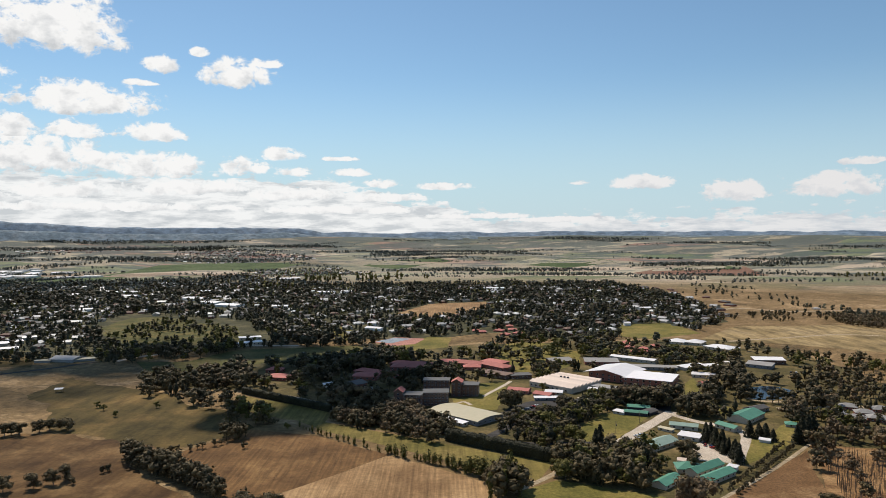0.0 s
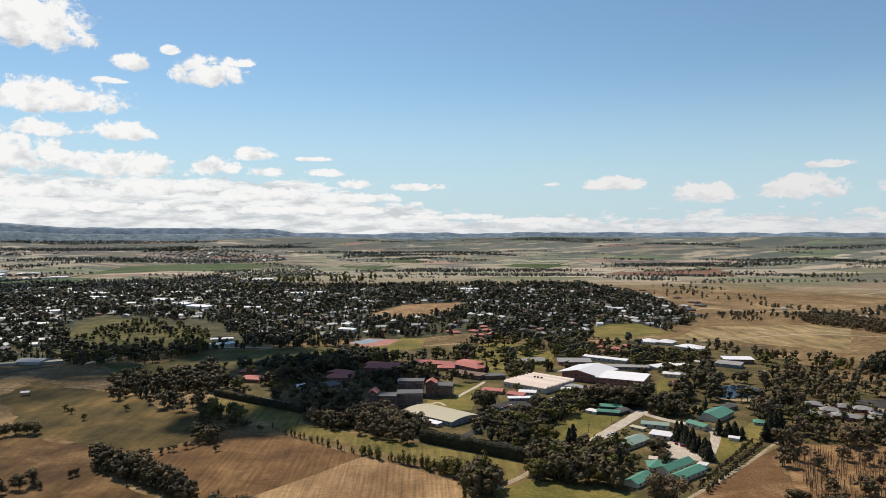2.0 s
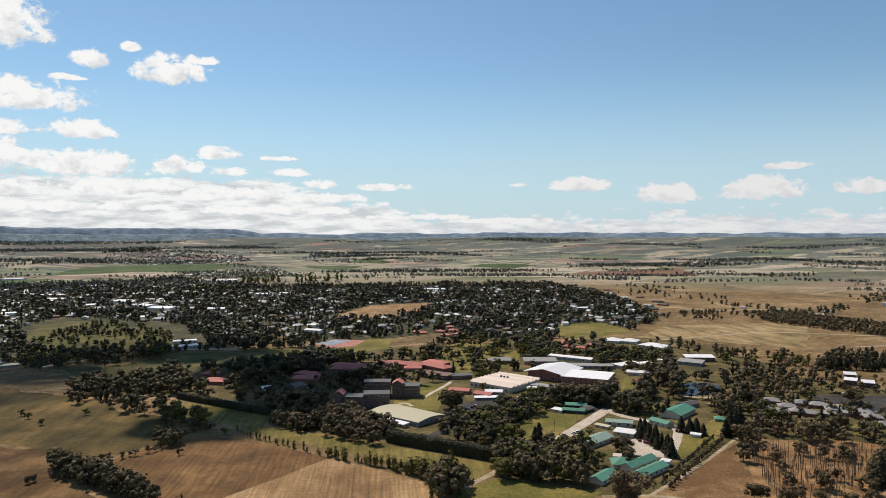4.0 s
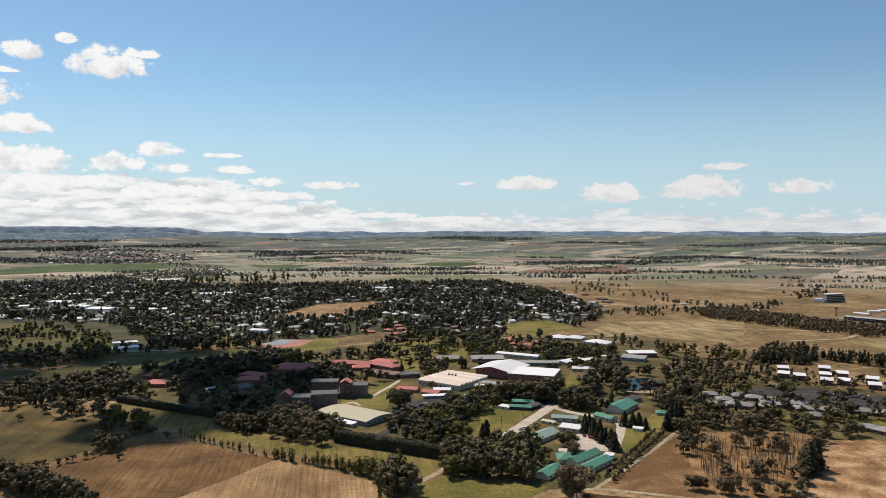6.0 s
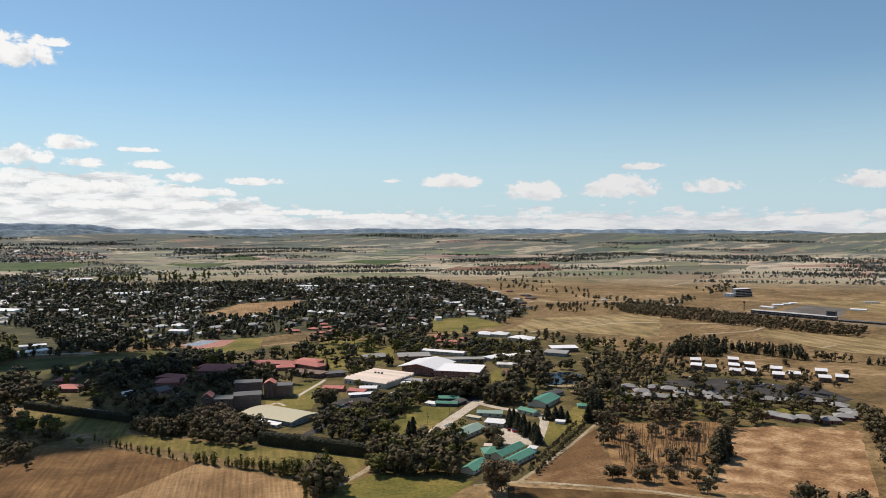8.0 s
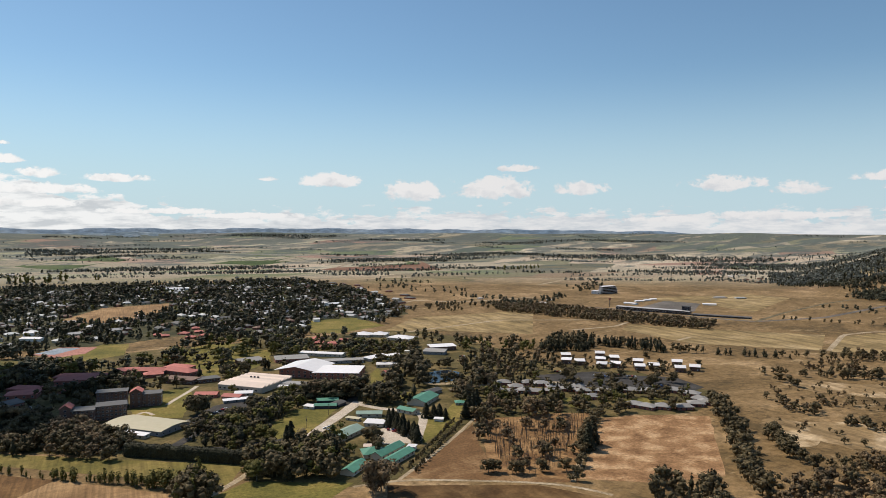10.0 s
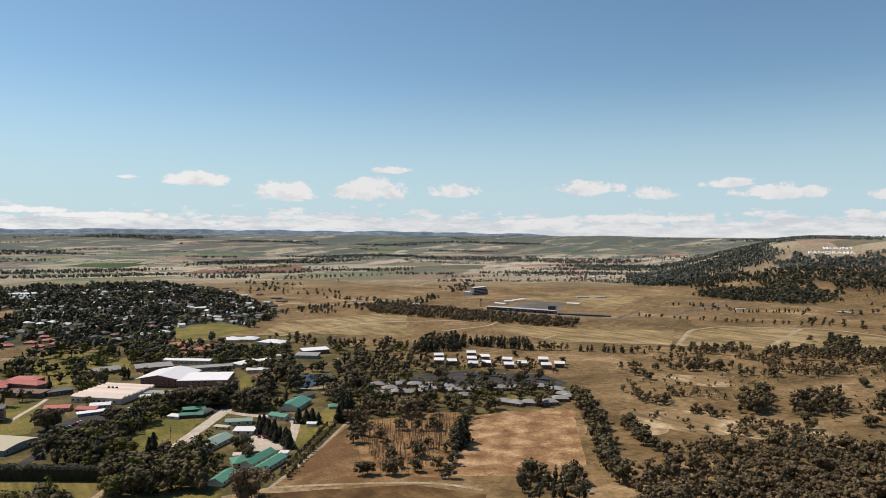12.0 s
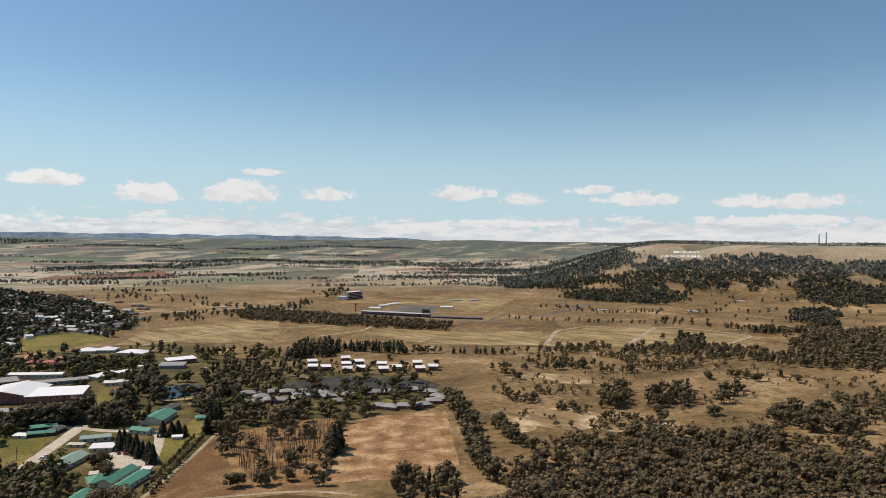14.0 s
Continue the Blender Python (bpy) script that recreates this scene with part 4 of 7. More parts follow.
# ---- fields, lawns, yards and water ----
patch("campus_ground", [(-193.4, 678.3), (-84.0, 563.3), (-2.4, 500.9), (77.7, 473.8), (68.8, 422.6), (125.9, 389.0), (159.1, 390.8), (249.9, 485.9), (438.3, 432.1), (500.1, 480.7), (502.1, 589.4), (431.9, 687.3), (434.8, 866.4), (405.4, 982.6), (166.4, 965.8), (-63.0, 926.0), (-202.6, 828.3), (-342.1, 797.4), (-292.4, 680.8)],
      TOWN_FLOOR, "shaded campus grass and leaf litter", 0.06, "ground", soft=14)
patch("town_ground", [(-243.4, 996.4), (-68.8, 1011.3), (80.1, 1051.0), (167.3, 970.8), (472.2, 1167.2), (540, 1706), (495, 2092), (-305, 2069), (-940, 2202), (-1649, 2208), (-616.9, 823.0), (-404.8, 834.5), (-382.8, 892.9)],
      GARDEN, "garden ground of a leafy suburb", 0.05, "ground", soft=30)
patch("field", [(-185.8, 477.3), (-147.9, 540.1), (-94.5, 520.9), (-36.7, 475.8), (-68.7, 435.1), (-101.5, 398.2), (-122.3, 387.7), (-131.7, 407.4)], STUBBLE, "brown stubble field with faint furrows", 0.12)
patch("field", [(-36.7, 475.8), (27.6, 419.7), (22.1, 373.9), (-86.7, 375.4), (-101.5, 398.2), (-68.7, 435.1)], STRAW, "pale mown straw field", 0.14)
patch("field", [(-393.1, 736.7), (-292.4, 680.8), (-171.1, 582.7), (-138.2, 544.6), (-190.9, 488.6), (-286.3, 535.2), (-394.5, 659.5)], OLIVE, "olive-tinged grazing paddock", 0.1, soft=30)
patch("field", [(-385.5, 529.6), (-283.9, 530.6), (-190.9, 488.6), (-212.9, 463.5), (-146.6, 398.9), (-133.0, 361.4), (-289.1, 363.6)], RUST, "rust-brown grazed paddock", 0.1, soft=30)
patch("field", [(-133.5, 581.9), (-72.8, 546.5), (5.6, 496.7), (70.8, 458.6), (57.4, 423.1), (39.7, 433.3), (-34.0, 492.2), (-87.8, 531.2)], MEADOW, "mown green strip below a dark hedge", 0.12)
patch("lawn", [(-189.3, 654.5), (-93.3, 594.0), (-94.5, 558.4), (-130.6, 569.4), (-165.3, 595.6)], MEADOW, "sunlit grass verge beside a hedge", 0.12, "lawn")
patch("lawn", [(67.9, 424.9), (125.6, 396.5), (92.3, 365.5), (27.5, 366.4), (45.6, 408.3)], LAWN, "sunlit green grass beside a drive", 0.12, "lawn")
patch("field", [(247.8, 479.9), (227.8, 429.5), (213.4, 379.4), (251.8, 347.5), (248.9, 340.6), (226.7, 351.7), (152.7, 393.5), (173.5, 407.2)], BARE, "bare brown paddock beside the tree avenue", 0.1)
patch("field", [(142.0, 384.4), (223.7, 347.0), (251.1, 309.7), (231.7, 285.4), (122.2, 330.3)], RUST, "rough brown paddock below a dirt track", 0.1, soft=6)
patch("field", [(349.1, 450.5), (379.6, 450.6), (433.3, 421.2), (336.9, 312.7), (294.2, 318.0), (252.3, 345.3)], RUSSET, "russet dry paddock with worn pale patches", 0.1)
patch("field", [(258.0, 496.9), (351.2, 467.9), (313.4, 423.6), (247.1, 349.5), (208.4, 373.8), (227.8, 429.5)], WOOD_FLOOR, "bare reddish ground under thin gum trees", 0.14, soft=14)
patch("yard", [(173.9, 493.6), (187.5, 504.6), (192.2, 484.4), (193.6, 462.2), (186.2, 455.0), (166.8, 460.1), (165.7, 475.2)], GRAVEL, "pale pink gravel parking yard", 0.2, "yard")
patch("lawn", [(80.0, 490.2), (109.6, 548.9), (133.2, 583.2), (167.6, 573.2), (123.7, 504.6), (101.9, 481.2)], LAWN, "green lawn beside a gravel road", 0.12, "lawn")
patch("lawn", [(214.9, 505.6), (242.7, 506.9), (243.9, 493.7), (193.9, 450.5), (198.9, 470.7)], LAWN, "small lawn beside a white hut", 0.12, "lawn")
patch("lawn", [(242.3, 522.3), (286.3, 568.7), (276.8, 538.8), (251.7, 499.5), (239.2, 504.7)], LAWN, "grass beneath garden trees", 0.12, "lawn")
patch("lawn", [(239.2, 697.9), (256.5, 723.8), (229.9, 616.5), (247.7, 596.7), (232.3, 572.5), (220.6, 584.1), (217.5, 634.5)], LAWN, "bright lawn beside the hall", 0.12, "lawn")
patch("lawn", [(35.2, 701.8), (61.2, 704.2), (59.9, 661.9), (44.7, 593.9), (8.4, 603.2), (6.8, 639.3), (25.0, 640.3)], LAWN, "lawn between brick residences", 0.12, "lawn")
patch("lawn", [(65.6, 785.7), (63.8, 878.4), (83.2, 950.4), (121.5, 969.6), (166.8, 887.6), (159.8, 799.6), (126.3, 770.7), (82.9, 756.0)], LAWN, "open campus lawn among trees", 0.12, "lawn", soft=14)
patch("lawn", [(-364.1, 833.3), (-303.3, 831.4), (-266.3, 910.5), (-124.5, 942.1), (-69.5, 912.6), (-122.5, 825.8), (-202.6, 828.3), (-261.0, 747.6), (-313.2, 758.1)], PARK, "green sports field edge among trees", 0.12, "lawn", soft=14)
patch("lawn", [(-545.1, 1107.2), (-567.8, 1278.9), (-505.2, 1275.9), (-330.4, 1131.2), (-279.2, 982.1), (-346.3, 950.0), (-392.2, 914.8)], PARK, "green park dotted with small trees", 0.12, "lawn", soft=14)
patch("lawn", [(-205.6, 1093.3), (-180.8, 1159.6), (-122.9, 1059.1), (-136.9, 976.9)], LAWN, "park lawn between trees", 0.12, "lawn")
patch("lawn", [(-64.0, 940.0), (-20.3, 1020.5), (12.2, 1008.2), (3.7, 923.6), (-46.6, 894.4)], LAWN, "lawn beside the sports courts", 0.12, "lawn")
patch("lawn", [(278.5, 1139.6), (366.2, 1157.2), (378.8, 1039.1), (288.7, 987.0), (254.9, 1009.9)], LAWN, "green paddock behind red-roofed houses", 0.12, "lawn")
patch("lawn", [(-557.5, 886.2), (-504.6, 868.3), (-469.0, 801.2), (-518.1, 802.7)], OLIVE, "rough grass round farm sheds", 0.12, "lawn")
patch("field", [(-97.8, 1291.3), (-29.3, 1493.4), (93, 1535), (85.3, 1377.1), (-14.7, 1252.7)], STRAW, "bleached dry grass reserve", 0.12)
patch("yard", [(388.5, 617.7), (458.2, 607.5), (486.8, 571.2), (516.1, 547.3), (507.9, 502.0), (484.4, 491.9), (445.8, 522.5), (385.6, 562.7)], ASPHALT, "dark asphalt car park among cottages", 0.15, "yard")
patch("yard", [(43.8, 581.3), (72.8, 622.7), (93.7, 634.0), (112.8, 628.5), (96.8, 592.1), (64.7, 555.1)], ASPHALT, "asphalt car park beside campus sheds", 0.15, "yard")
patch("yard", [(169.8, 580.7), (180.6, 605.2), (195.8, 606.0), (183.2, 566.8)], ASPHALT, "asphalt yard beside a green shed", 0.13, "yard")
patch("yard", [(119.6, 637.4), (159.2, 671.9), (202.8, 627.6), (197.2, 610.2), (131.6, 620.7)], GRAVEL, "pale forecourt before the brick hall", 0.13, "yard")
patch("lawn", [(402.9, 493.4), (440.4, 493.7), (436.5, 475.2), (407.8, 470.3), (392.3, 476.6)], LAWN, "small green between cottages", 0.17, "lawn")
patch("lawn", [(357.3, 521.0), (376.2, 522.3), (370.3, 489.8), (348.1, 490.7)], LAWN, "grass between cottages and gum trees", 0.17, "lawn")
patch("yard", [(923.6, 1080.3), (1087, 1177), (1155, 1123), (1060, 1067), (957.5, 976.8)], OLD_ASPHALT, "racing circuit paddock of worn asphalt", 0.15, "yard")
patch("field", [(597.9, 482.8), (629.6, 480.1), (640.2, 452.9), (675.3, 443.0), (681.1, 415.6), (651.9, 412.8), (639.3, 396.2), (609.1, 412.4), (612.4, 432.7), (585.2, 438.1), (592.6, 462.8)], BLEACH, "bleached bare patch in dry pasture", 0.12, soft=34)
patch("field", [(472.3, 395.3), (482.8, 371.8), (521.9, 357.8), (516.7, 319.2), (548.6, 305.3), (559.6, 274.0), (547.7, 255.5), (520.9, 268.8), (494.0, 273.7), (487.2, 300.3), (449.5, 306.7), (452.4, 330.5), (421.5, 337.2), (450.9, 355.4)], BLEACH, "dry pasture with bleached streaks", 0.12, soft=34)
patch("water", [(277.9, 653.3), (293.1, 673.1), (308.0, 680.9), (322.0, 679.1), (327.0, 663.4), (322.6, 642.5), (307.9, 629.0), (291.0, 625.2), (276.6, 629.1)], WATER, "still dark farm dam reflecting the sky", 0.25, "water")
patch("field", [(800.7, 585.6), (934.5, 662.8), (1013.5, 659.2), (1100.6, 583.5), (885.2, 510.5)], MOWN, "mown pasture with long pale swathes", 0.12)
patch("field", [(1098.1, 576.0), (1122.5, 429.2), (987.4, 419.6), (888.8, 507.3)], MOWN, "mown pasture with long pale swathes", 0.12)
patch("field", [(736.1, 890.7), (915.1, 679.8), (797.1, 595.7), (687.9, 706.4), (687.1, 844.6)], MOWN, "mown pasture with long pale swathes", 0.12)
patch("field", [(1028, 1214), (1337, 1198), (1340, 1084), (1044.6, 922.2), (1076, 1072)], MOWN, "mown infield of a racing circuit", 0.12)
patch("field", [(358.9, 984.3), (458.5, 1111.2), (703.1, 1121.2), (541.0, 862.2), (458.7, 930.8)], MOWN, "golden mown pasture beyond campus", 0.12)
ribbon("bank", [(270.8, 643.9), (271.0, 622.2), (288.9, 614.7), (307.7, 619.4), (330.3, 635.4)], 5, TRACK, "bare earth bank of the dam", category="bank")
# far crops
patch("field", [(677, 2584), (973, 2940), (1182, 2797), (1085, 2355), (841, 2408)], RED_SOIL, "ploughed red-brown soil", 1.0)
patch("field", [(881, 2732), (1139, 2956), (1120, 2651), (969, 2346), (880, 2459)], CROP, "long green crop strip", 1.4)
patch("field", [(343, 3091), (693, 3260), (759, 3091), (535, 2962)], CROP, "green irrigated crop", 1.4)
patch("field", [(-1231, 2550), (-1223, 3035), (-967, 3324), (-614, 3146), (-881, 2427)], CROP, "green river flat", 1.4)
patch("field", [(415, 3128), (597, 3310), (729, 3190), (505, 2927)], CROP, "dark green irrigated crop", 1.4)
patch("field", [(-359, 3119), (-67, 3491), (42, 3279), (-194, 2887)], CROP, "green irrigated crop", 1.4)
patch("field", [(-1565, 2318), (-1476, 2550), (-1089, 2458), (-1164, 2127)], CROP, "green sports flats beside the river", 1.0)

# ---- tracks and roads ----
ribbon("track", [(122.9, 390.3), (151.6, 390.7), (194.2, 369.1), (226.2, 350.9), (246.0, 333.9), (253.9, 315.7)], 1.9, TRACK, "pale dirt track across the paddock")
ribbon("track", [(256.5, 493.9), (225.0, 459.9), (185.2, 420.6), (150.9, 388.9)], 1.9, TRACK, "pale dirt track beside the tree avenue")
ribbon("track", [(346.8, 456.8), (297.0, 401.1), (245.4, 343.0)], 2.4, TRACK, "worn track between two paddocks")
ribbon("road", [(191.5, 457.2), (204.2, 481.1), (223.6, 516.6), (223.6, 541.9), (201.6, 547.0), (186.8, 578.0)], 6, GRAVEL, "pale gravel drive between sheds", 0.22)
ribbon("road", [(118.5, 491.6), (148.8, 532.8), (167.7, 556.9), (189.3, 585.7)], 9, GRAVEL, "wide pale concrete road between lawns", 0.22)
ribbon("road", [(38.6, 404.8), (55.6, 422.1), (65.3, 429.9), (77.5, 450.6)], 3.2, TRACK, "narrow gravel drive across grass")
ribbon("road", [(130.7, 498.7), (106.1, 501.1), (54.1, 498.0), (3.3, 528.7), (-29.7, 535.2)], 5, ASPHALT, "asphalt road behind a hedge")
ribbon("road", [(32.9, 516.5), (61.0, 560.0), (97.7, 597.8), (138.7, 654.0), (167.4, 682.5)], 7, ASPHALT, "campus street lined with trees")
ribbon("path", [(35.9, 644.4), (48.3, 671.5), (60.1, 691.5), (67.0, 709.9)], 3, GRAVEL, "pale footpath across the lawn", 0.2)
ribbon("path", [(8.5, 612.6), (18.8, 634.4), (23.8, 612.2)], 2.5, GRAVEL, "pale curved footpath on a lawn", 0.2)
ribbon("road", [(-186.6, 673.2), (-149.7, 653.5), (-122.6, 635.1), (-89.4, 599.6)], 5, GRAVEL, "pale road behind a clipped hedge", 0.2)
ribbon("road", [(202.4, 990.2), (199.1, 903.4), (201.5, 798.1)], 5, ASPHALT, "campus lane between roofs")
ribbon("road", [(281.7, 595.2), (304.6, 593.4), (327.7, 602.5), (374.0, 594.5), (399.1, 573.1)], 6, TRACK, "pale lane past the dam to the cottages", 0.2)
ribbon("road", [(473.5, 516.1), (478.7, 489.5), (475.9, 463.4)], 8, ASPHALT, "asphalt cul-de-sac past cottages", 0.2)
ribbon("track", [(386.3, 960.5), (574.0, 1022.4), (683.2, 975.0), (754.3, 943.5)], 6, TRACK, "pale track across the golden plain")
ribbon("track", [(614.3, 875.8), (704.9, 881.1), (754.5, 913.2)], 5, TRACK, "pale track across the golden plain")
ribbon("track", [(803.1, 590.3), (943.8, 672.8), (1018.9, 674.2), (1139.1, 560.0), (1132.5, 428.7), (995.8, 419.2)], 6, TRACK, "bare track round a mown paddock")
ribbon("track", [(891.1, 512.2), (1109.1, 586.0)], 7, TRACK, "bare track across a mown paddock")
ribbon("track", [(690.4, 732.6), (726.0, 746.1)], 5, TRACK, "short bare track in dry grass")
ribbon("road", [(792.2, 1170.3), (858.2, 1074.5), (870.6, 988.4), (947.5, 830.1), (1099.0, 818.6), (1363, 891), (1465, 895)], 9, OLD_ASPHALT, "racing circuit straight of worn asphalt", 0.3)
ribbon("road", [(947.5, 830.1), (1087.3, 893.9), (1305, 974), (1510, 1022)], 6, SERVICE, "dusty circuit return road", 0.3)
ribbon("road", [(-509.5, 734.1), (-437.8, 796.9), (-411.6, 834.8)], 6, ASPHALT, "sealed road past paddocks")
ribbon("road", [(-387.8, 834.0), (-377.5, 864.2), (-329.6, 903.9), (-277.0, 947.5), (-192.9, 944.5)], 7, GRAVEL, "pale sealed road past playing fields")
ribbon("road", [(457.0, 1282.0), (570.2, 1382.5), (644.8, 1309.3), (839, 1338)], 8, TRACK, "pale road across the plain")
ribbon("road", [(1036, 1629), (1319, 1848), (1581, 1844), (1879, 1903)], 8, TRACK, "far pale road across the plain")

# cut tufts left in rows on the stubble
tuft_v, tuft_f = [], []
(t0x, t0y), (t1x, t1y), (t2x, t2y) = (-172.3, 469.8), (-93.0, 512.3), (-104.1, 408.8)
for i in range(20):
    for j in range(16):
        u, w = (i + rng_field.random() * 0.5) / 20, (j + rng_field.random() * 0.35) / 16
        x = t0x + (t1x - t0x) * u + (t2x - t0x) * w * 0.8
        y = t0y + (t1y - t0y) * u + (t2y - t0y) * w * 0.8
        s, o = rng_field.uniform(0.15, 0.42), len(tuft_v)
        tuft_v += [(x - s, y, 0), (x, y - s, 0), (x + s, y, 0), (x, y + s, 0), (x, y, s * 1.1)]
        tuft_f += [(o, o + 1, o + 4), (o + 1, o + 2, o + 4), (o + 2, o + 3, o + 4), (o + 3, o, o + 4)]
tagged(mesh_object("stubble_tufts", tuft_v, tuft_f, GUM_BROWN), "dark weed tufts in rows on stubble", "tufts", kind="stuff")

# ---- campus buildings ----
building("hall", (175.2, 690.7), (215.9, 668.2), deep((175.2, 690.7), (215.9, 668.2), (238.2, 695.1)), 7.4, "skillion", 1.0, WALL_BRICK, ROOF_WHITE, "large red-brick hall with a white metal roof", 2, win=(2.0, 1.8), front=4)
hall = building("hall", (148.4, 721.2), (178.0, 697.0), 42, 7.4, "gable_x", 4.2, WALL_BRICK, ROOF_WHITE, "white-roofed brick hall wing with a wide gable", 2, eave=4, win=(2.0, 1.8), front=4)
v, f = box_mesh(-2.5, 2.5, -9, 9, 0, 0.3)
skylight = mesh_object("skylight", v, f, ROOF_SLATE, hall, "long dark roof light")
skylight.matrix_basis = pose(21, 24, 10.0, 0, 13, 0)


def sawtooth_shed(a, b, depth, wall_h, teeth):
    """A workshop whose roof is a row of saw teeth, each with its own sloping sheet and glazed upright."""
    L = math.hypot(b[0] - a[0], b[1] - a[1])
    base = new("workshop")
    base.matrix_basis = pose(a[0], a[1], 0, 0, 0, math.degrees(math.atan2(b[1] - a[1], b[0] - a[0])))
    v, f = box_mesh(0, L, 0, depth, -0.5, wall_h)
    mesh_object("wall", v, f, WALL_CREAM, base)
    step = depth / teeth
    for i in range(teeth):
        y = i * step
        v = [(-0.6, y, wall_h + 0.1), (L + 0.6, y, wall_h + 0.1), (L + 0.6, y + step - 0.3, wall_h + 2.0), (-0.6, y + step - 0.3, wall_h + 2.0),
             (-0.6, y, wall_h), (L + 0.6, y, wall_h), (L + 0.6, y + step - 0.3, wall_h), (-0.6, y + step - 0.3, wall_h)]
        tooth = mesh_object("roof", v, [(0, 1, 2, 3), (0, 3, 7, 4), (1, 5, 6, 2), (4, 5, 1, 0), (2, 6, 7, 3), (4, 7, 6, 5)], ROOF_BEIGE, base)
        gv, gf = box_mesh(0, L, y + step - 0.36, y + step - 0.24, wall_h + 0.4, wall_h + 1.6)
        mesh_object("glazing", gv, gf, GLASS, tooth)
    for i in range(int(L / 5)):
        window(base, 2.2, 1.6, 2.5 + 5 * i, 0, 1.4, 0)
    for i in range(3):
        v, f = box_mesh(L * 0.3 + 4 * i, L * 0.3 + 1.6 + 4 * i, depth * 0.6, depth * 0.6 + 1.4, wall_h + 1, wall_h + 3)
        mesh_object("roof_vent", v, f, DARK_STEEL, base)
    keep_clear.extend([(*(base.matrix_basis @ Vector((L * u, depth * w, 0))).xy, 16) for u in (0.25, 0.75) for w in (0.2, 0.5, 0.8)])
    return tagged(base, "workshop with a beige sawtooth roof beside a street", "workshop")


sawtooth_shed((83.6, 687.0), (118.2, 652.4), 50, 5, 8)
building("gymnasium", (-13.1, 583.7), (25.7, 544.9), 31, 5.0, "barrel", 1.9, WALL_GREY, ROOF_CREAM, "gymnasium with a low curved cream roof", 1, pitch_w=6, front=4)
building("annex", (-7.3, 564.8), (14.3, 543.4), 6, 3.6, "skillion", 0.5, WALL_CREAM, ROOF_WHITE, "low white-roofed annex before the gymnasium", 1, front=3)
building("residence", (-35.1, 605.0), (-19.6, 602.3), 14, 11, "flat", 1, WALL_DARK_BRICK, ROOF_SLATE, "four-storey dark brick residence block in cloud shade", 4, pitch_w=3, group="brick residences", front=4)
building("residence", (-17.9, 609.8), (4.1, 610.0), 15, 11.5, "flat", 1, WALL_DARK_BRICK, ROOF_SLATE, "wide four-storey dark brick residence block in cloud shade", 4, pitch_w=3, group="brick residences", front=4)
building("residence", (-19.0, 649.8), (4.9, 648.0), 13, 14, "flat", 1, WALL_DARK_BRICK, ROOF_SLATE, "five-storey dark brick residence block behind another", 5, pitch_w=3, group="brick residences", front=4)
building("residence", (16.6, 645.9), (30.9, 643.5), 14, 10.5, "flat", 1, WALL_DARK_BRICK, ROOF_SLATE, "four-storey dark brick residence with a flat roof", 4, pitch_w=3, group="brick residences", front=4)
building("stair_tower", (6.9, 645.4), (16.1, 643.8), 11, 13, "gable_x", 3, WALL_DARK_BRICK, ROOF_RED, "brick stair tower with a steep red roof", 4, pitch_w=4, front=3, group="stair towers")
building("stair_tower", (-43.2, 606.3), (-35.6, 605.1), 12, 13, "gable_x", 3, WALL_DARK_BRICK, ROOF_RED, "brick stair tower with a red gable beside a residence", 4, pitch_w=4, front=3, group="stair towers")
building("common_room", (-55.8, 600.8), (-37.3, 598.5), 10, 4, "flat", 1, WALL_GREY, ROOF_GREY, "low flat-roofed common room beside residences", 1, front=3)


def low_hall(a, b, depth, h, roof, rise, wall_mat, roof_mat, label, name="house", front=8.0, **kw):
    return building(name, a, b, depth, h, roof, rise, wall_mat, roof_mat, label, 1, front=front, **kw)


RED = "red-tiled campus lodge with a hipped roof"
for a, b, d, h in (((-7.6, 796.5), (21.9, 793.9), 14, 6), ((21.1, 769.1), (39.8, 767.6), 12, 5), ((37.1, 790.9), (63.7, 757.7), 18, 6), ((-60.7, 790.9), (-12.8, 774.1), 16, 6),
                   ((-96.2, 750.8), (-68.5, 734.3), 14, 6), ((-64.0, 737.5), (-46.4, 725.2), 12, 5), ((-94.3, 720.1), (-68.6, 716.6), 18, 6), ((-58.7, 769.5), (-12.4, 761.9), 18, 6), ((-183.9, 722.5), (-160.5, 716.3), 18, 5),
                   ((-192.3, 760.8), (-176.3, 757.3), 12, 5), ((9.4, 793.7), (40.5, 779.5), 16, 6), ((41.7, 803.0), (64.7, 785.3), 16, 6)):
    low_hall(a, b, d, h, "hip", 3.0, WALL_BRICK, ROOF_RED, RED, "lodge", group="red-tiled lodges", front=10)
for a, b in (((43.6, 1064.5), (53.8, 1064.1)), ((53.2, 1052.1), (63.3, 1051.7)), ((75.5, 1069.3), (87.8, 1062.7)), ((99.1, 1113.1), (109.8, 1112.7)), ((99.1, 1074.5), (111.1, 1074.0)), ((100.8, 1038.5), (111.7, 1032.3)), ((102.3, 1004.8), (112.9, 999.0)), ((81.6, 1027.8), (92.6, 1021.7)),
             ((237.9, 948.3), (248.1, 938.3)), ((232.5, 906.7), (242.1, 901.9)), ((230.7, 872.5), (249.2, 863.7)), ((267.5, 914.4), (279.1, 909.5)), ((229.4, 935.4), (241.0, 925.3)), ((246.2, 892.7), (257.2, 888.2))):
    low_hall(a, b, 12, 3.2, "hip", 2.6, WALL_BRICK, ROOF_RED, "small red-tiled brick house among trees", group="red-tiled houses")
low_hall((59.7, 659.6), (77.8, 652.2), 11, 4, "gable", 2, WALL_BRICK, ROOF_RED, "long shed with a red metal roof", "shed")
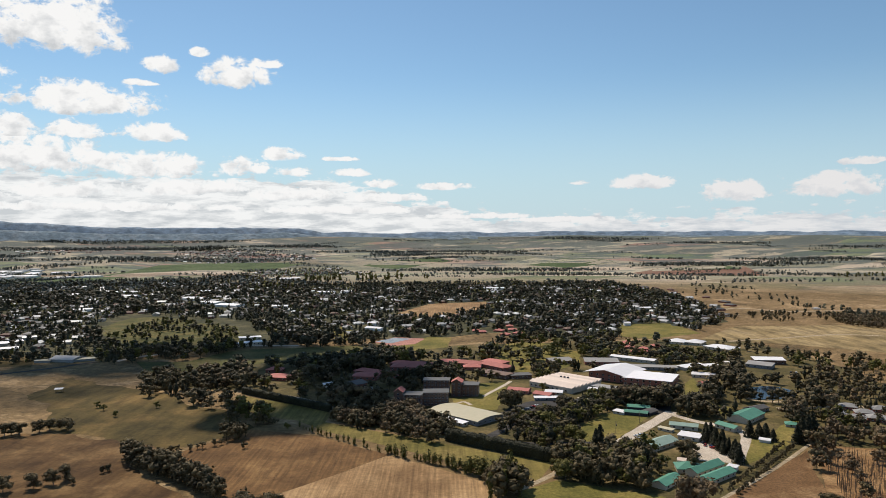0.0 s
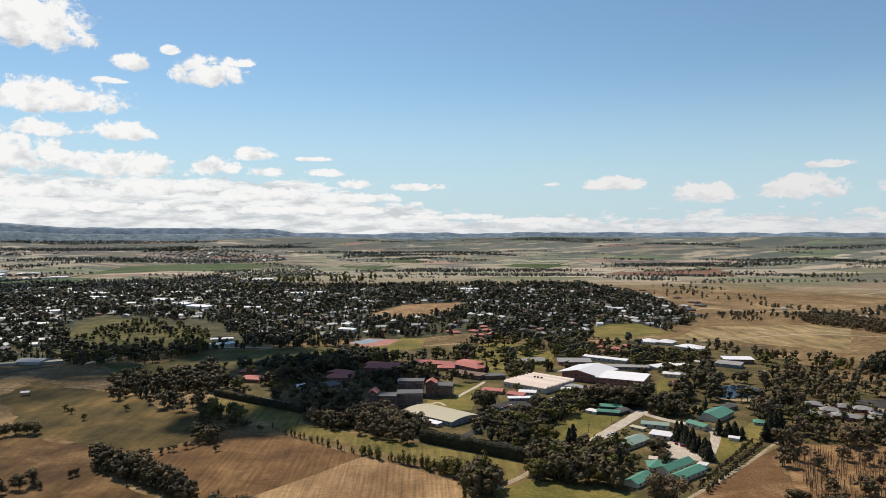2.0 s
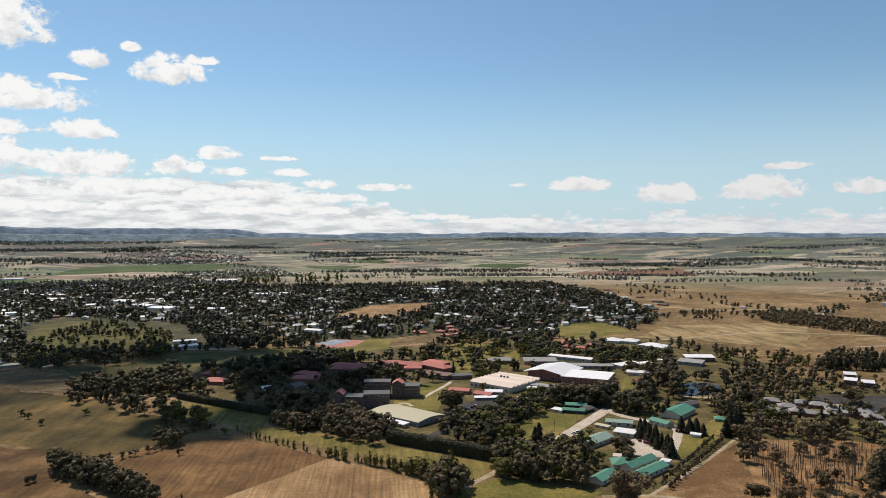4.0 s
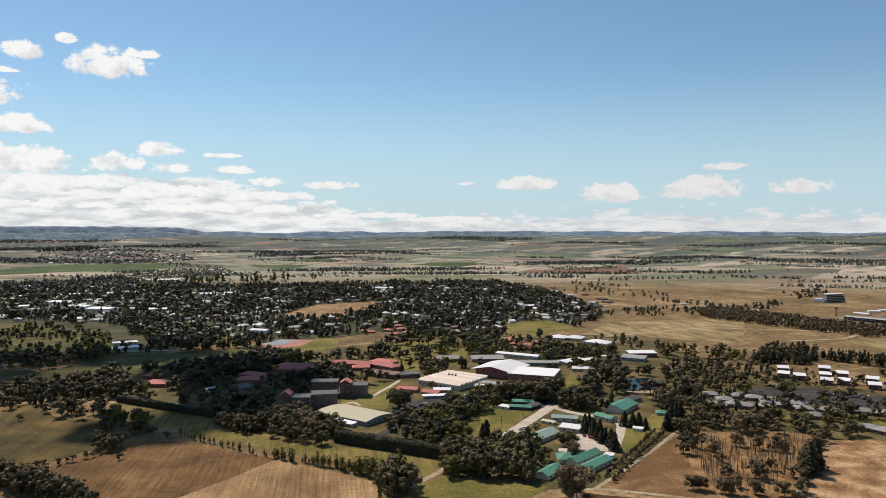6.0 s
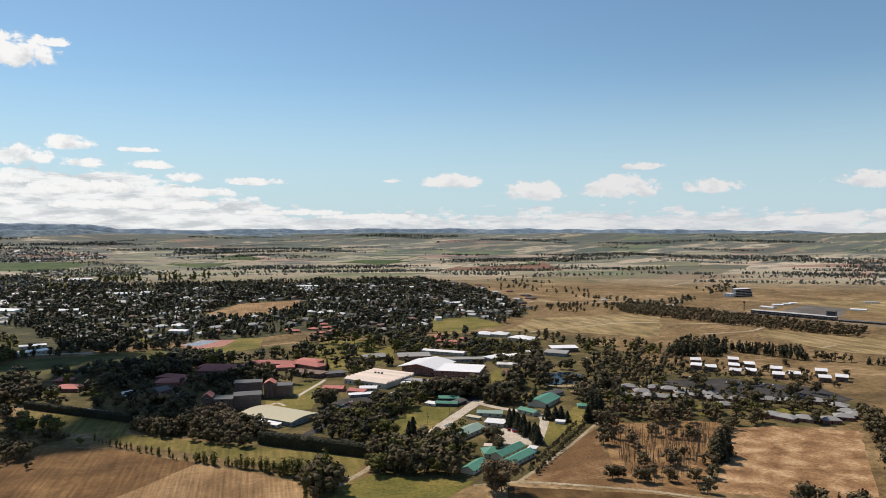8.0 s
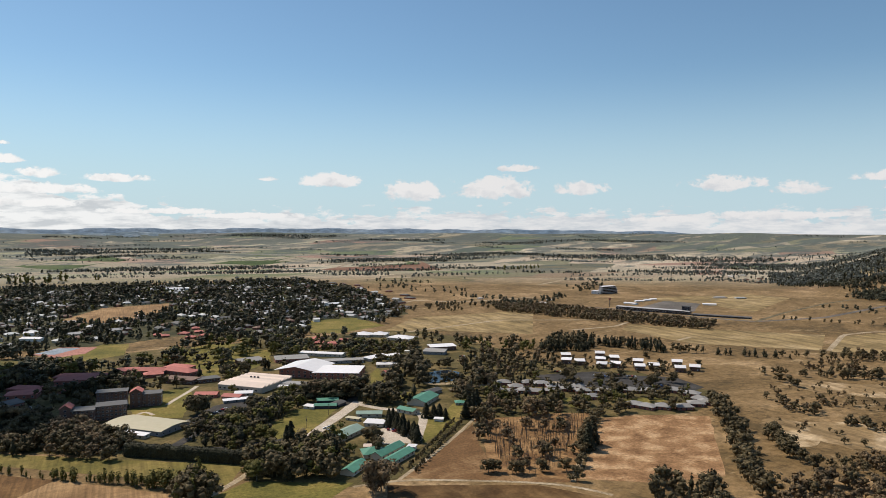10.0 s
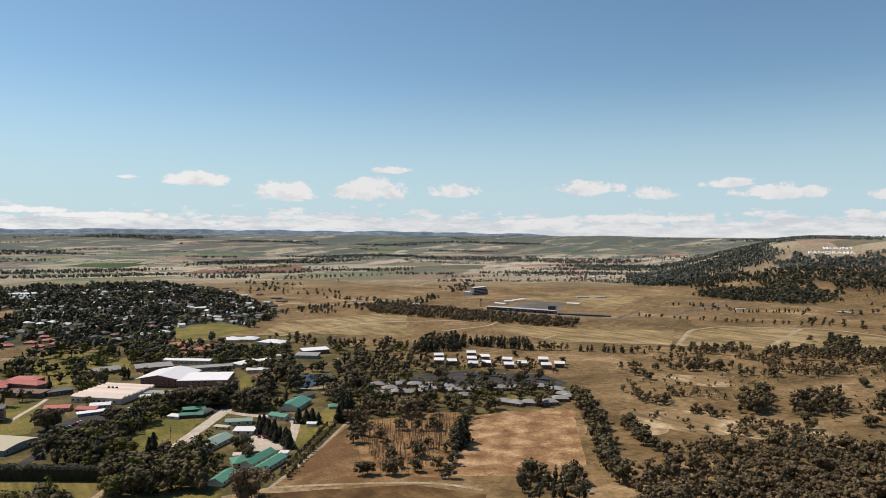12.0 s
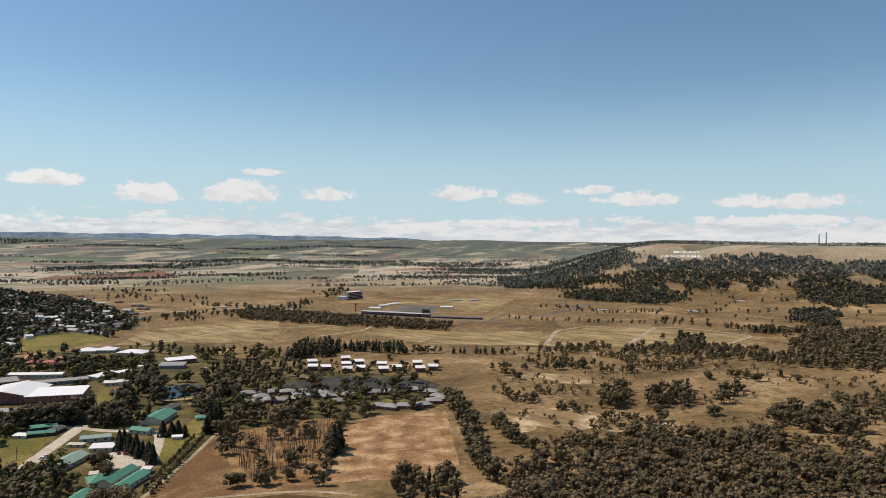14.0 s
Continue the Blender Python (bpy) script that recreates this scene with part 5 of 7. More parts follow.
low_hall((81.2, 643.8), (94.7, 633.6), 11, 4, "gable", 2, WALL_BRICK, ROOF_RED, "shed with a faded red roof", "shed")
low_hall((93.2, 650.6), (108.4, 646.7), 8, 3.6, "skillion", 0.8, WALL_CREAM, ROOF_WHITE, "white-roofed lean-to beside red sheds", "shed")
low_hall((81.1, 628.0), (102.7, 628.1), 6, 3.0, "skillion", 0.6, WALL_GREY, ROOF_WHITE, "open white-roofed carport beside red sheds", "carport")
low_hall((249.6, 678.0), (266.2, 680.4), 10, 4, "gable", 2.6, WALL_CREAM, ROOF_RED, "small house with a bright red roof", "house")
low_hall((34.6, 740.0), (62.4, 717.3), 16, 6, "flat", 1, WALL_DARK_BRICK, ROOF_BROWN, "low dark brick teaching block", "teaching_block", pitch_w=3.2)
low_hall((69.1, 720.1), (90.2, 722.9), 14, 5, "flat", 1, WALL_DARK_BRICK, ROOF_SLATE, "flat-roofed dark brick teaching block", "teaching_block", pitch_w=3.2)
low_hall((122.4, 796.7), (149.7, 803.8), 18, 5, "skillion", 1.5, WALL_DARK_BRICK, ROOF_GREY, "grey-roofed brick lecture block", "teaching_block", front=13)
low_hall((159.7, 795.9), (196.9, 791.8), 20, 5, "skillion", 1.5, WALL_BRICK, ROOF_GREY, "wide grey-roofed teaching block", "teaching_block", front=13)
low_hall((195.8, 832.1), (238.1, 798.3), 13, 5, "gable", 1.5, WALL_CREAM, ROOF_WHITE, "long white-roofed teaching block", "teaching_block", front=13)
low_hall((202.4, 767.3), (251.5, 758.0), 15, 4.5, "flat", 1, WALL_GREY, ROOF_GREY, "long flat grey laboratory block", "teaching_block", front=13)
low_hall((259.8, 758.3), (288.2, 773.6), 12, 4.5, "skillion", 1.0, WALL_CREAM, ROOF_WHITE, "white-roofed laboratory wing among trees", "teaching_block", front=13)
low_hall((254.8, 724.5), (275.4, 716.0), 10, 4.5, "skillion", 1.0, WALL_CREAM, ROOF_WHITE, "white-roofed laboratory wing among trees", "teaching_block", front=13)
low_hall((280.2, 765.1), (302.5, 771.7), 12, 4.5, "flat", 1, WALL_CREAM, ROOF_WHITE, "flat white-roofed laboratory wing", "teaching_block", front=13)
low_hall((316.5, 790.6), (328.8, 789.7), 8, 4, "flat", 1, WALL_CREAM, ROOF_WHITE, "small white-roofed store beside laboratories", "store")
low_hall((298.4, 945.1), (316.6, 932.0), 22, 5, "hip", 4, WALL_CREAM, ROOF_WHITE, "white pyramid-roofed pavilion among trees", "pavilion", group="white pavilions", front=24)
low_hall((319.7, 936.3), (337.1, 923.5), 22, 5, "hip", 4, WALL_CREAM, ROOF_WHITE, "white pyramid-roofed pavilion among trees", "pavilion", group="white pavilions", front=24)
low_hall((332.3, 903.4), (353.0, 873.8), 24, 5, "hip", 3.5, WALL_CREAM, ROOF_WHITE, "long white hip-roofed pavilion", "pavilion", group="white pavilions", front=24)
low_hall((333.4, 779.4), (354.3, 762.5), 14, 5, "skillion", 2, WALL_GREY, ROOF_GREY, "grey-roofed modern studio block", "studio", front=16)
low_hall((350.3, 793.9), (382.9, 789.2), 15, 7, "skillion", 1.5, WALL_DARK_BRICK, ROOF_WHITE, "white-roofed modern studio block", "studio", front=16)
low_hall((138.2, 672.5), (163.1, 651.7), 12, 5, "flat", 1, WALL_CREAM, ROOF_GREY, "flat-roofed plant building with roof units", "plant_building")
low_hall((134.7, 660.8), (142.6, 657.5), 8, 4, "flat", 1, WALL_WHITE, ROOF_WHITE, "small white flat-roofed store", "store")

# farm school
GREEN_SHED = "green-roofed cream farm building on gravel"
low_hall((147.9, 577.2), (164.7, 570.2), 8, 3.5, "barrel", 1.2, DARK_STEEL, ROOF_GREEN, "green-covered growing tunnel beside a lawn", "growing_tunnel", windows=False)
low_hall((154.6, 593.4), (172.0, 588.4), 9, 3.5, "barrel", 1.4, DARK_STEEL, ROOF_GREEN, "green-covered growing tunnel beside a lawn", "growing_tunnel", windows=False)
low_hall((167.1, 573.4), (176.8, 582.1), 9, 3.0, "barrel", 1.4, DARK_STEEL, ROOF_SLATE, "dark shade-cloth tunnel beside a yard", "growing_tunnel", windows=False)
low_hall((139.9, 582.5), (146.5, 575.7), 6, 3, "skillion", 0.6, WALL_WHITE, ROOF_WHITE, "small white shed beside growing tunnels", "shed")
low_hall((171.9, 536.0), (190.4, 528.4), 9, 4, "gable", 1.8, WALL_CREAM, ROOF_PALE_GREEN, "long pale-green-roofed classroom on gravel", "classroom")
low_hall((169.1, 508.8), (181.3, 500.4), 10, 4, "skillion", 0.8, WALL_CREAM, ROOF_WHITE, "white-roofed machinery shed on a gravel yard", "shed")
low_hall((161.9, 532.8), (169.5, 524.3), 4, 2.6, "skillion", 0.4, WALL_CREAM, ROOF_CREAM, "low cream lean-to beside the drive", "shed")
low_hall((207.5, 538.6), (215.6, 523.7), 9, 4, "gable", 2, WALL_CREAM, ROOF_GREEN, GREEN_SHED, "shed", group="green-roofed sheds")
building("barn", (236.0, 544.9), (258.0, 566.3), deep((236.0, 544.9), (258.0, 566.3), (230.0, 563.4)), 5, "gable", 3.5, WALL_CREAM, ROOF_GREEN, "large cream barn with a green metal roof", 1, front=4)
low_hall((254.1, 577.3), (270.9, 587.1), 10, 4, "gable", 2, WALL_GREY, ROOF_SLATE, "dark-roofed shed behind the green barn", "shed")
low_hall((261.6, 538.7), (268.7, 535.8), 8, 3, "hip", 2, WALL_GREY, ROOF_GREEN, "small green-roofed house among trees", "house")
low_hall((224.2, 500.0), (229.7, 496.0), 5, 2.6, "barrel", 1, WALL_WHITE, ROOF_WHITE, "small white hut on a lawn", "hut", windows=False)
building("farmhouse", (143.7, 478.3), (164.8, 495.7), 13, 4, "gable", 3, WALL_CREAM, ROOF_PALE_GREEN, "farmhouse with a faded pale green gabled roof", 1, front=4)
building("schoolhouse", (156.4, 413.1), (178.9, 430.8), 8.5, 4, "gable", 2.4, WALL_CREAM, ROOF_GREEN, "cream schoolhouse with a bright green gabled roof", 1, front=4)
building("schoolhouse", (153.4, 426.2), (176.6, 443.7), 8.5, 4.5, "gable", 2.8, WALL_CREAM, ROOF_GREEN, "cream schoolhouse with a second green gable", 1, front=3)
building("schoolhouse", (144.9, 435.8), (159.3, 433.7), 13, 4, "hip", 3.5, WALL_CREAM, ROOF_GREEN, "hip-roofed green schoolhouse wing", 1, front=3)
building("cottage", (128.3, 406.7), (142.7, 421.0), 9, 3.5, "gable", 2.6, WALL_CREAM, ROOF_GREEN, "small green-roofed cottage under a gum tree", 1, front=3)
low_hall((177.0, 439.5), (181.2, 436.4), 6, 4, "flat", 1, WALL_WHITE, ROOF_WHITE, "small white water-tank shed", "shed", windows=False)
low_hall((91.5, 444.4), (98.3, 440.4), 7, 3, "gable", 3, WALL_CREAM, ROOF_WHITE, "white gabled cottage among dark trees", "cottage")
low_hall((151.0, 454.2), (155.3, 452.4), 5, 3, "gable", 1.5, WALL_CREAM, ROOF_BEIGE, "small beige-roofed garden shed", "shed")

# west side
low_hall((-113.5, 678.7), (-94.3, 685.7), 16, 4, "hip", 3, WALL_CREAM, ROOF_WHITE, "pale grey hip-roofed hall among trees", "hall")
low_hall((-93.3, 670.9), (-75.0, 690.3), 18, 5, "gable", 3, WALL_BRICK, ROOF_SLATE, "dark slate-roofed hall among trees", "hall")
low_hall((-86.9, 654.3), (-66.3, 658.4), 12, 4, "skillion", 1, WALL_GREY, ROOF_GREY, "grey-roofed annex in cloud shade", "annex")
low_hall((-275.8, 938.0), (-244.0, 960.8), 16, 5, "flat", 1, WALL_CREAM, ROOF_WHITE, "long white-roofed clubhouse beside playing fields", "clubhouse")
low_hall((-287.8, 992.8), (-259.2, 1002.3), 14, 5, "flat", 1, WALL_CREAM, ROOF_WHITE, "white-roofed clubhouse wing among trees", "clubhouse")
low_hall((-213.4, 1005.9), (-191.1, 1015.9), 20, 5, "skillion", 1, WALL_GREY, ROOF_SLATE, "blue-grey roofed hall in a park", "hall")
low_hall((-466.7, 832.8), (-436.3, 828.2), 26, 4.5, "gable", 3.0, WALL_GREY, ROOF_FADED, "large pale farm shed with wings", "farm_shed", windows=False)
low_hall((-480.1, 826.0), (-463.3, 829.1), 8, 3.5, "skillion", 0.6, WALL_GREY, ROOF_CREAM, "low open-fronted farm shed", "farm_shed", windows=False)
low_hall((-436.8, 831.9), (-416.6, 842.3), 8, 3.5, "skillion", 0.6, WALL_GREY, ROOF_CREAM, "long low stable range", "stable", windows=False)
for a, b, d in (((-600.9, 949.4), (-585.8, 958.5), 24), ((-575.6, 903.6), (-552.6, 915.8), 10), ((-590.3, 968.3), (-582.0, 978.0), 14), ((-599.3, 1004.3), (-585.0, 1014.5), 10)):
    low_hall(a, b, d, 5, "gable", 2, WALL_CREAM, ROOF_WHITE, "white-roofed depot shed beside paddocks", "depot", windows=False)
shelter = new("shelter")
(sx, sy) = (-367.4, 673.0)
shelter.matrix_basis = pose(sx, sy, 0, 0, 0, 12)
for px in (-2.6, 2.6):
    for py in (-2, 2):
        v, f = box_mesh(px - 0.12, px + 0.12, py - 0.12, py + 0.12, -0.3, 3.0)
        mesh_object("post", v, f, DARK_STEEL, shelter)
v, f = roof_mesh("gable", 6.5, 5, 3.0, 1.0)
mesh_object("roof", v, f, ROOF_WHITE, shelter).matrix_basis = pose(-3.25, -2.5, 0)
tagged(shelter, "open white-roofed paddock shelter on four posts", "shelter")

# sports courts
COURT_RED = mottled("court_red", (0.36, 0.17, 0.13), (0.4, 0.19, 0.15), (0.44, 0.22, 0.17), 0.05, 0.5)
COURT_BLUE = mottled("court_blue", (0.22, 0.26, 0.3), (0.26, 0.3, 0.34), (0.3, 0.34, 0.38), 0.05, 0.5)
patch("yard", [(-95.6, 970.3), (-69.1, 1016.8), (-26.3, 998.9), (-38.2, 953.4), (-67.4, 935.4)], COURT_RED, "red acrylic surround of sports courts", 0.16, "sports court", 1)
patch("yard", [(-94.5, 975.4), (-70.4, 1011.3), (-45.6, 999.6), (-71.4, 959.5)], COURT_BLUE, "faded blue netball and tennis courts", 0.22, "sports court", 1)


# ---- cottages and white houses beyond the farm ----
def shared_house(name, L, D, h, roof, rise, wall_mat, roof_mat, storeys, label, category="house", group="", front_windows=3):
    """One house to be copied: walls, roof, door and windows on its near sides."""
    base = new(name)
    v, f = box_mesh(-L / 2, L / 2, -D / 2, D / 2, -0.6, h)
    mesh_object("wall", v, f, wall_mat, base)
    v, f = roof_mesh(roof, L, D, h, rise, 0.6)
    mesh_object("roof", [(x - L / 2, y - D / 2, z) for x, y, z in v], f, roof_mat, base)
    for s in range(storeys):
        for i in range(front_windows):
            if i == 1 and s == 0:
                v, f = box_mesh(-0.5, 0.5, -0.06, 0.05, 0, 2.05)
                mesh_object("door", v, f, DARK_STEEL, base).matrix_basis = pose(0, -D / 2, 0)
            else:
                window(base, 1.6, 1.3, L * ((i + 0.5) / front_windows - 0.5), -D / 2, 0.9 + 3 * s, 0)
    return tagged(base, label, category, group)


def place_copies(proto, spots, turn=None, spread_turn=0.0, room=9.0):
    """Copies of a house at the spots, fronts towards the first eye unless told otherwise; the model itself takes the first spot."""
    for i, (x, y) in enumerate(spots):
        a = turn if turn is not None else math.degrees(math.atan2(-x, y))
        m = pose(x, y, ground(x, y), 0, 0, a + spread_turn * math.sin(x * 12.9 + y * 7.3))
        if i == 0:
            proto.matrix_basis = m
        else:
            copy_thing(proto, m)
        keep_clear.append((x, y, room))


cottage = shared_house("cottage", 13.5, 10.5, 2.8, "hip", 2.4, WALL_BRICK, ROOF_GREY, 1, "grey-tiled brick student cottage with a hipped roof", "cottage", "grey-roofed cottages")
place_copies(cottage, [(361.2, 583.2), (370.7, 574.4), (374.5, 557.9), (362.2, 544.0), (381.6, 544.9), (389.0, 531.7), (382.7, 509.9), (405.4, 522.9), (410.3, 512.0), (341.4, 572.5), (340.1, 592.8), (431.5, 515.2),
                       (398.9, 471.7), (404.3, 461.1), (416.2, 455.7), (431.3, 447.4), (448.9, 451.7), (461.7, 452.0), (463.9, 462.5), (472.5, 480.7), (467.6, 498.8), (473.1, 457.3), (443.5, 507.4), (395.2, 548.6),
                       (319.4, 571.5), (326.1, 556.4), (342.3, 556.3), (348.7, 547.4)], None, 24)
villa = shared_house("white_house", 10.5, 9.5, 4.6, "skillion", 1.3, WALL_DARK_BRICK, ROOF_WHITE, 1, "dark-walled house with a tilted white roof", "house", "white-roofed houses")
place_copies(villa, [(476.0, 685.1), (458.3, 658.3), (467.2, 645.6), (518.7, 676.9), (496.8, 646.8), (479.1, 621.4), (516.9, 648.1), (493.9, 616.9), (527.3, 619.1), (508.9, 594.3), (526.3, 592.0), (563.0, 596.6), (541.7, 569.0), (559.6, 566.4)], None, 5, 6.5)

# ---- the racing circuit ----


def stepped_hotel(a, b, depth, storeys):
    """A hotel that curves back storey by storey, each with its own glazed band and balcony slab."""
    L = math.hypot(b[0] - a[0], b[1] - a[1])
    base = new("hotel")
    base.matrix_basis = pose(a[0], a[1], 0, 0, 0, math.degrees(math.atan2(b[1] - a[1], b[0] - a[0])))
    for s in range(storeys):
        back = 0.22 * s * s
        x0, x1 = 1.2 * s, L - 0.15 * s * s
        v, f = box_mesh(x0, x1, back, depth, 3.4 * s - (0.5 if s == 0 else 0), 3.4 * s + 3.0)
        storey = mesh_object("storey", v, f, WALL_GREY, base)
        v, f = box_mesh(x0 - 0.8, x1 + 0.8, back - 1.4, depth + 0.4, 3.4 * s + 3.0, 3.4 * s + 3.4)
        mesh_object("balcony_slab", v, f, ROOF_FADED, storey)
        v, f = box_mesh(x0 + 1, x1 - 1, back - 0.08, back + 0.1, 3.4 * s + 0.6, 3.4 * s + 2.7)
        mesh_object("glazing", v, f, GLASS, storey)
    v, f = roof_mesh("skillion", L - 10, depth - 4, 3.4 * storeys, 1.2, 1.0)
    mesh_object("roof", [(x + 6, y + 3, z) for x, y, z in v], f, ROOF_WHITE, base)
    keep_clear.append((*(base.matrix_basis @ Vector((L / 2, depth / 2, 0))).xy, L * 0.6))
    return tagged(base, "tall grey stepped hotel with glass balconies", "hotel")


stepped_hotel((1021, 1331), (1073, 1340), 13, 5)
building("hotel_lobby", (1007, 1352), (1017, 1333), 20, 7, "flat", 1, WALL_WHITE, ROOF_WHITE, "low white hotel lobby wing", 2, pitch_w=6, front=4)
building("pit_building", (853.1, 1068.6), (913.1, 941.6), 10, 6, "skillion", 0.8, DARK_STEEL, ROOF_FADED, "long pit garage building with a white roof", 2, pitch_w=7, win=(4.5, 2.2), front=10)
building("grandstand", (912.6, 933.3), (965.8, 854.3), 8, 3.6, "skillion", 1.0, DARK_STEEL, ROOF_SLATE, "long dark trackside grandstand", 1, pitch_w=9, win=(5.0, 1.8), front=10)
building("control_tower", (912.3, 959.4), (919.1, 947.8), 9, 14, "flat", 1, DARK_STEEL, ROOF_SLATE, "dark race control tower", 4, pitch_w=4, front=4)
for a, b in (((931.8, 1143.2), (939.6, 1117.2)), ((977, 1160), (994, 1153)), ((1010, 1170), (1022, 1165)), ((1030, 1175), (1042, 1170)), ((1058.1, 1056.6), (1075.6, 1038.3))):
    low_hall(a, b, 11, 3, "gable", 1.6, WALL_WHITE, ROOF_WHITE, "white marquee in the circuit paddock", "marquee", windows=False)
for a, b in (((1185, 1149), (1211, 1138)), ((1219, 1121), (1241, 1112)), ((776.7, 1219.5), (785.5, 1204.2)), ((825, 1260), (838, 1255)), ((1655, 673), (1660, 654)), ((1389, 667), (1397, 646)), ((1266.3, 798.9), (1283, 785)), ((2059, 816), (2068, 797)), ((2127, 807), (2134, 793)), ((705, 1345), (718, 1344))):
    low_hall(a, b, 10, 3, "hip", 2, WALL_CREAM, ROOF_FADED, "pale-roofed farmhouse on the far plain", "farmhouse")
mast_base = new("light_mast")
(mx, my) = (866.6, 1104.0)
mast_base.matrix_basis = pose(mx, my, 0)
v, f = box_mesh(-0.5, 0.5, -0.5, 0.5, -0.5, 16)
mesh_object("pole", v, f, DARK_STEEL, mast_base)
v, f = box_mesh(-2.5, 2.5, -0.4, 0.4, 14, 18)
mesh_object("scoreboard", v, f, WALL_BRICK, mast_base)
tagged(mast_base, "dark trackside scoreboard mast", "mast")

# the mount: white letters on its grassy brow, and two radio masts


def hill_words(words, a, b, size):
    data = bpy.data.curves.new("hill_sign", "FONT")
    data.body, data.size, data.extrude, data.offset = words, size, 0.3, size * 0.004
    ob = new("hill_sign", data)
    bpy.context.view_layer.update()
    me = bpy.data.meshes.new_from_object(ob.evaluated_get(bpy.context.evaluated_depsgraph_get()))
    bpy.data.objects.remove(ob)
    width = max(v.co.x for v in me.vertices)
    (ax, ay), (bx, by) = a, b
    span = math.hypot(bx - ax, by - ay)
    ux, uy = (bx - ax) / span, (by - ay) / span
    for v in me.vertices:
        x, y, z = v.co.x * span / width, v.co.y, v.co.z
        gx, gy = ax + ux * x - uy * y, ay + uy * x + ux * y
        v.co = (gx, gy, ground(gx, gy) + 0.8 + z)
    me.materials.append(WHITE_PAINT)
    sign = new("hill_sign", me)
    return tagged(sign, "giant white place-name letters laid on a hillside", "sign")


hill_words("MOUNT", (2002, 1008), (2040, 942), 42)
hill_words("PANORAMA", (1938, 1016), (1993, 915), 42)


def lattice_mast(x, y, h):
    base = new("radio_mast")
    base.matrix_basis = pose(x, y, ground(x, y))
    for k in range(3):
        a = 2 * math.pi * k / 3
        v, f = box_mesh(-0.35, 0.35, -0.35, 0.35, -1, h)
        mesh_object("leg", [(p[0] + math.cos(a) * 2 * (1 - p[2] / h * 0.6), p[1] + math.sin(a) * 2 * (1 - p[2] / h * 0.6), p[2]) for p in v], f, DARK_STEEL, base)
    for i in range(8):
        z = h * (i + 0.5) / 8
        w = 2.2 * (1 - z / h * 0.6)
        v, f = box_mesh(-w, w, -w, w, z, z + 0.5)
        mesh_object("brace", v, f, DARK_STEEL, base)
    return tagged(base, "slender grey lattice radio mast on the summit", "mast", "radio masts")


for az, r, h in ((73.2, 2480, 38), (73.65, 2480, 44)):
    lattice_mast(r * math.sin(radians(az)), r * math.cos(radians(az)), h)

def power_pole(x, y, h):
    base = new("power_pole")
    base.matrix_basis = pose(x, y, ground(x, y), 0, 0, 40)
    n = 8
    vs = [(r * math.cos(2 * math.pi * k / n), r * math.sin(2 * math.pi * k / n), z) for z, r in ((-0.5, 0.19), (h, 0.12)) for k in range(n)]
    mesh_object("pole", vs, [(k, (k + 1) % n, n + (k + 1) % n, n + k) for k in range(n)] + [tuple(range(n, 2 * n))], BARK, base)
    for z in (h - 0.5, h - 1.5):
        v, f = box_mesh(-1.2, 1.2, -0.2, -0.08, z, z + 0.14)
        mesh_object("crossarm", v, f, BARK, base)
    v, f = box_mesh(-0.35, 0.35, -0.7, -0.2, h - 3.4, h - 2.3)
    mesh_object("transformer", v, f, DARK_STEEL, base)
    return tagged(base, "wooden power pole with crossarms beside a lawn", "power pole", "power poles")


for x, y in ((128.0, 524.0), (153.5, 553.0)):
    power_pole(x, y, 9)

# ---- parked cars ----
CAR_PAINT = [painted("car_paint_" + n, c, 0.3, 0.05) for n, c in (("white", (0.75, 0.75, 0.75)), ("silver", (0.45, 0.46, 0.48)), ("red", (0.4, 0.04, 0.03)), ("blue", (0.05, 0.1, 0.25)), ("dark", (0.03, 0.03, 0.035)))]
RUBBER = painted("tyre_rubber", (0.02, 0.02, 0.02), 0.9, 0.1)


def car_model(paint, word):
    base = new("car")
    v = [(-2.2, -0.85, 0.35), (2.2, -0.85, 0.35), (2.2, 0.85, 0.35), (-2.2, 0.85, 0.35), (-2.2, -0.85, 0.85), (2.15, -0.85, 0.8), (2.15, 0.85, 0.8), (-2.2, 0.85, 0.85)]
    f = [(0, 3, 2, 1), (4, 5, 6, 7), (0, 1, 5, 4), (1, 2, 6, 5), (2, 3, 7, 6), (3, 0, 4, 7)]
    mesh_object("body", v, f, paint, base)
    v = [(-1.9, -0.8, 0.84), (1.1, -0.8, 0.8), (1.1, 0.8, 0.8), (-1.9, 0.8, 0.84), (-1.4, -0.65, 1.45), (0.3, -0.65, 1.45), (0.3, 0.65, 1.45), (-1.4, 0.65, 1.45)]
    mesh_object("cabin", v, f, GLASS, base)
    v = [(-1.45, -0.68, 1.44), (0.35, -0.68, 1.44), (0.35, 0.68, 1.44), (-1.45, 0.68, 1.44), (-1.35, -0.6, 1.52), (0.2, -0.6, 1.52), (0.2, 0.6, 1.52), (-1.35, 0.6, 1.52)]
    mesh_object("roof", v, f, paint, base)
    for x in (-1.4, 1.4):
        for y in (-0.8, 0.8):
            vs = [(x + 0.34 * math.cos(k * math.pi / 5), y + s, 0.34 + 0.34 * math.sin(k * math.pi / 5)) for s in (-0.1, 0.1) for k in range(10)]
            fs = [tuple(range(9, -1, -1)), tuple(range(10, 20))] + [(k, (k + 1) % 10, 10 + (k + 1) % 10, 10 + k) for k in range(10)]
            mesh_object("wheel", vs, fs, RUBBER, base)
    return tagged(base, word + " parked car on an open yard", "car", "parked cars")


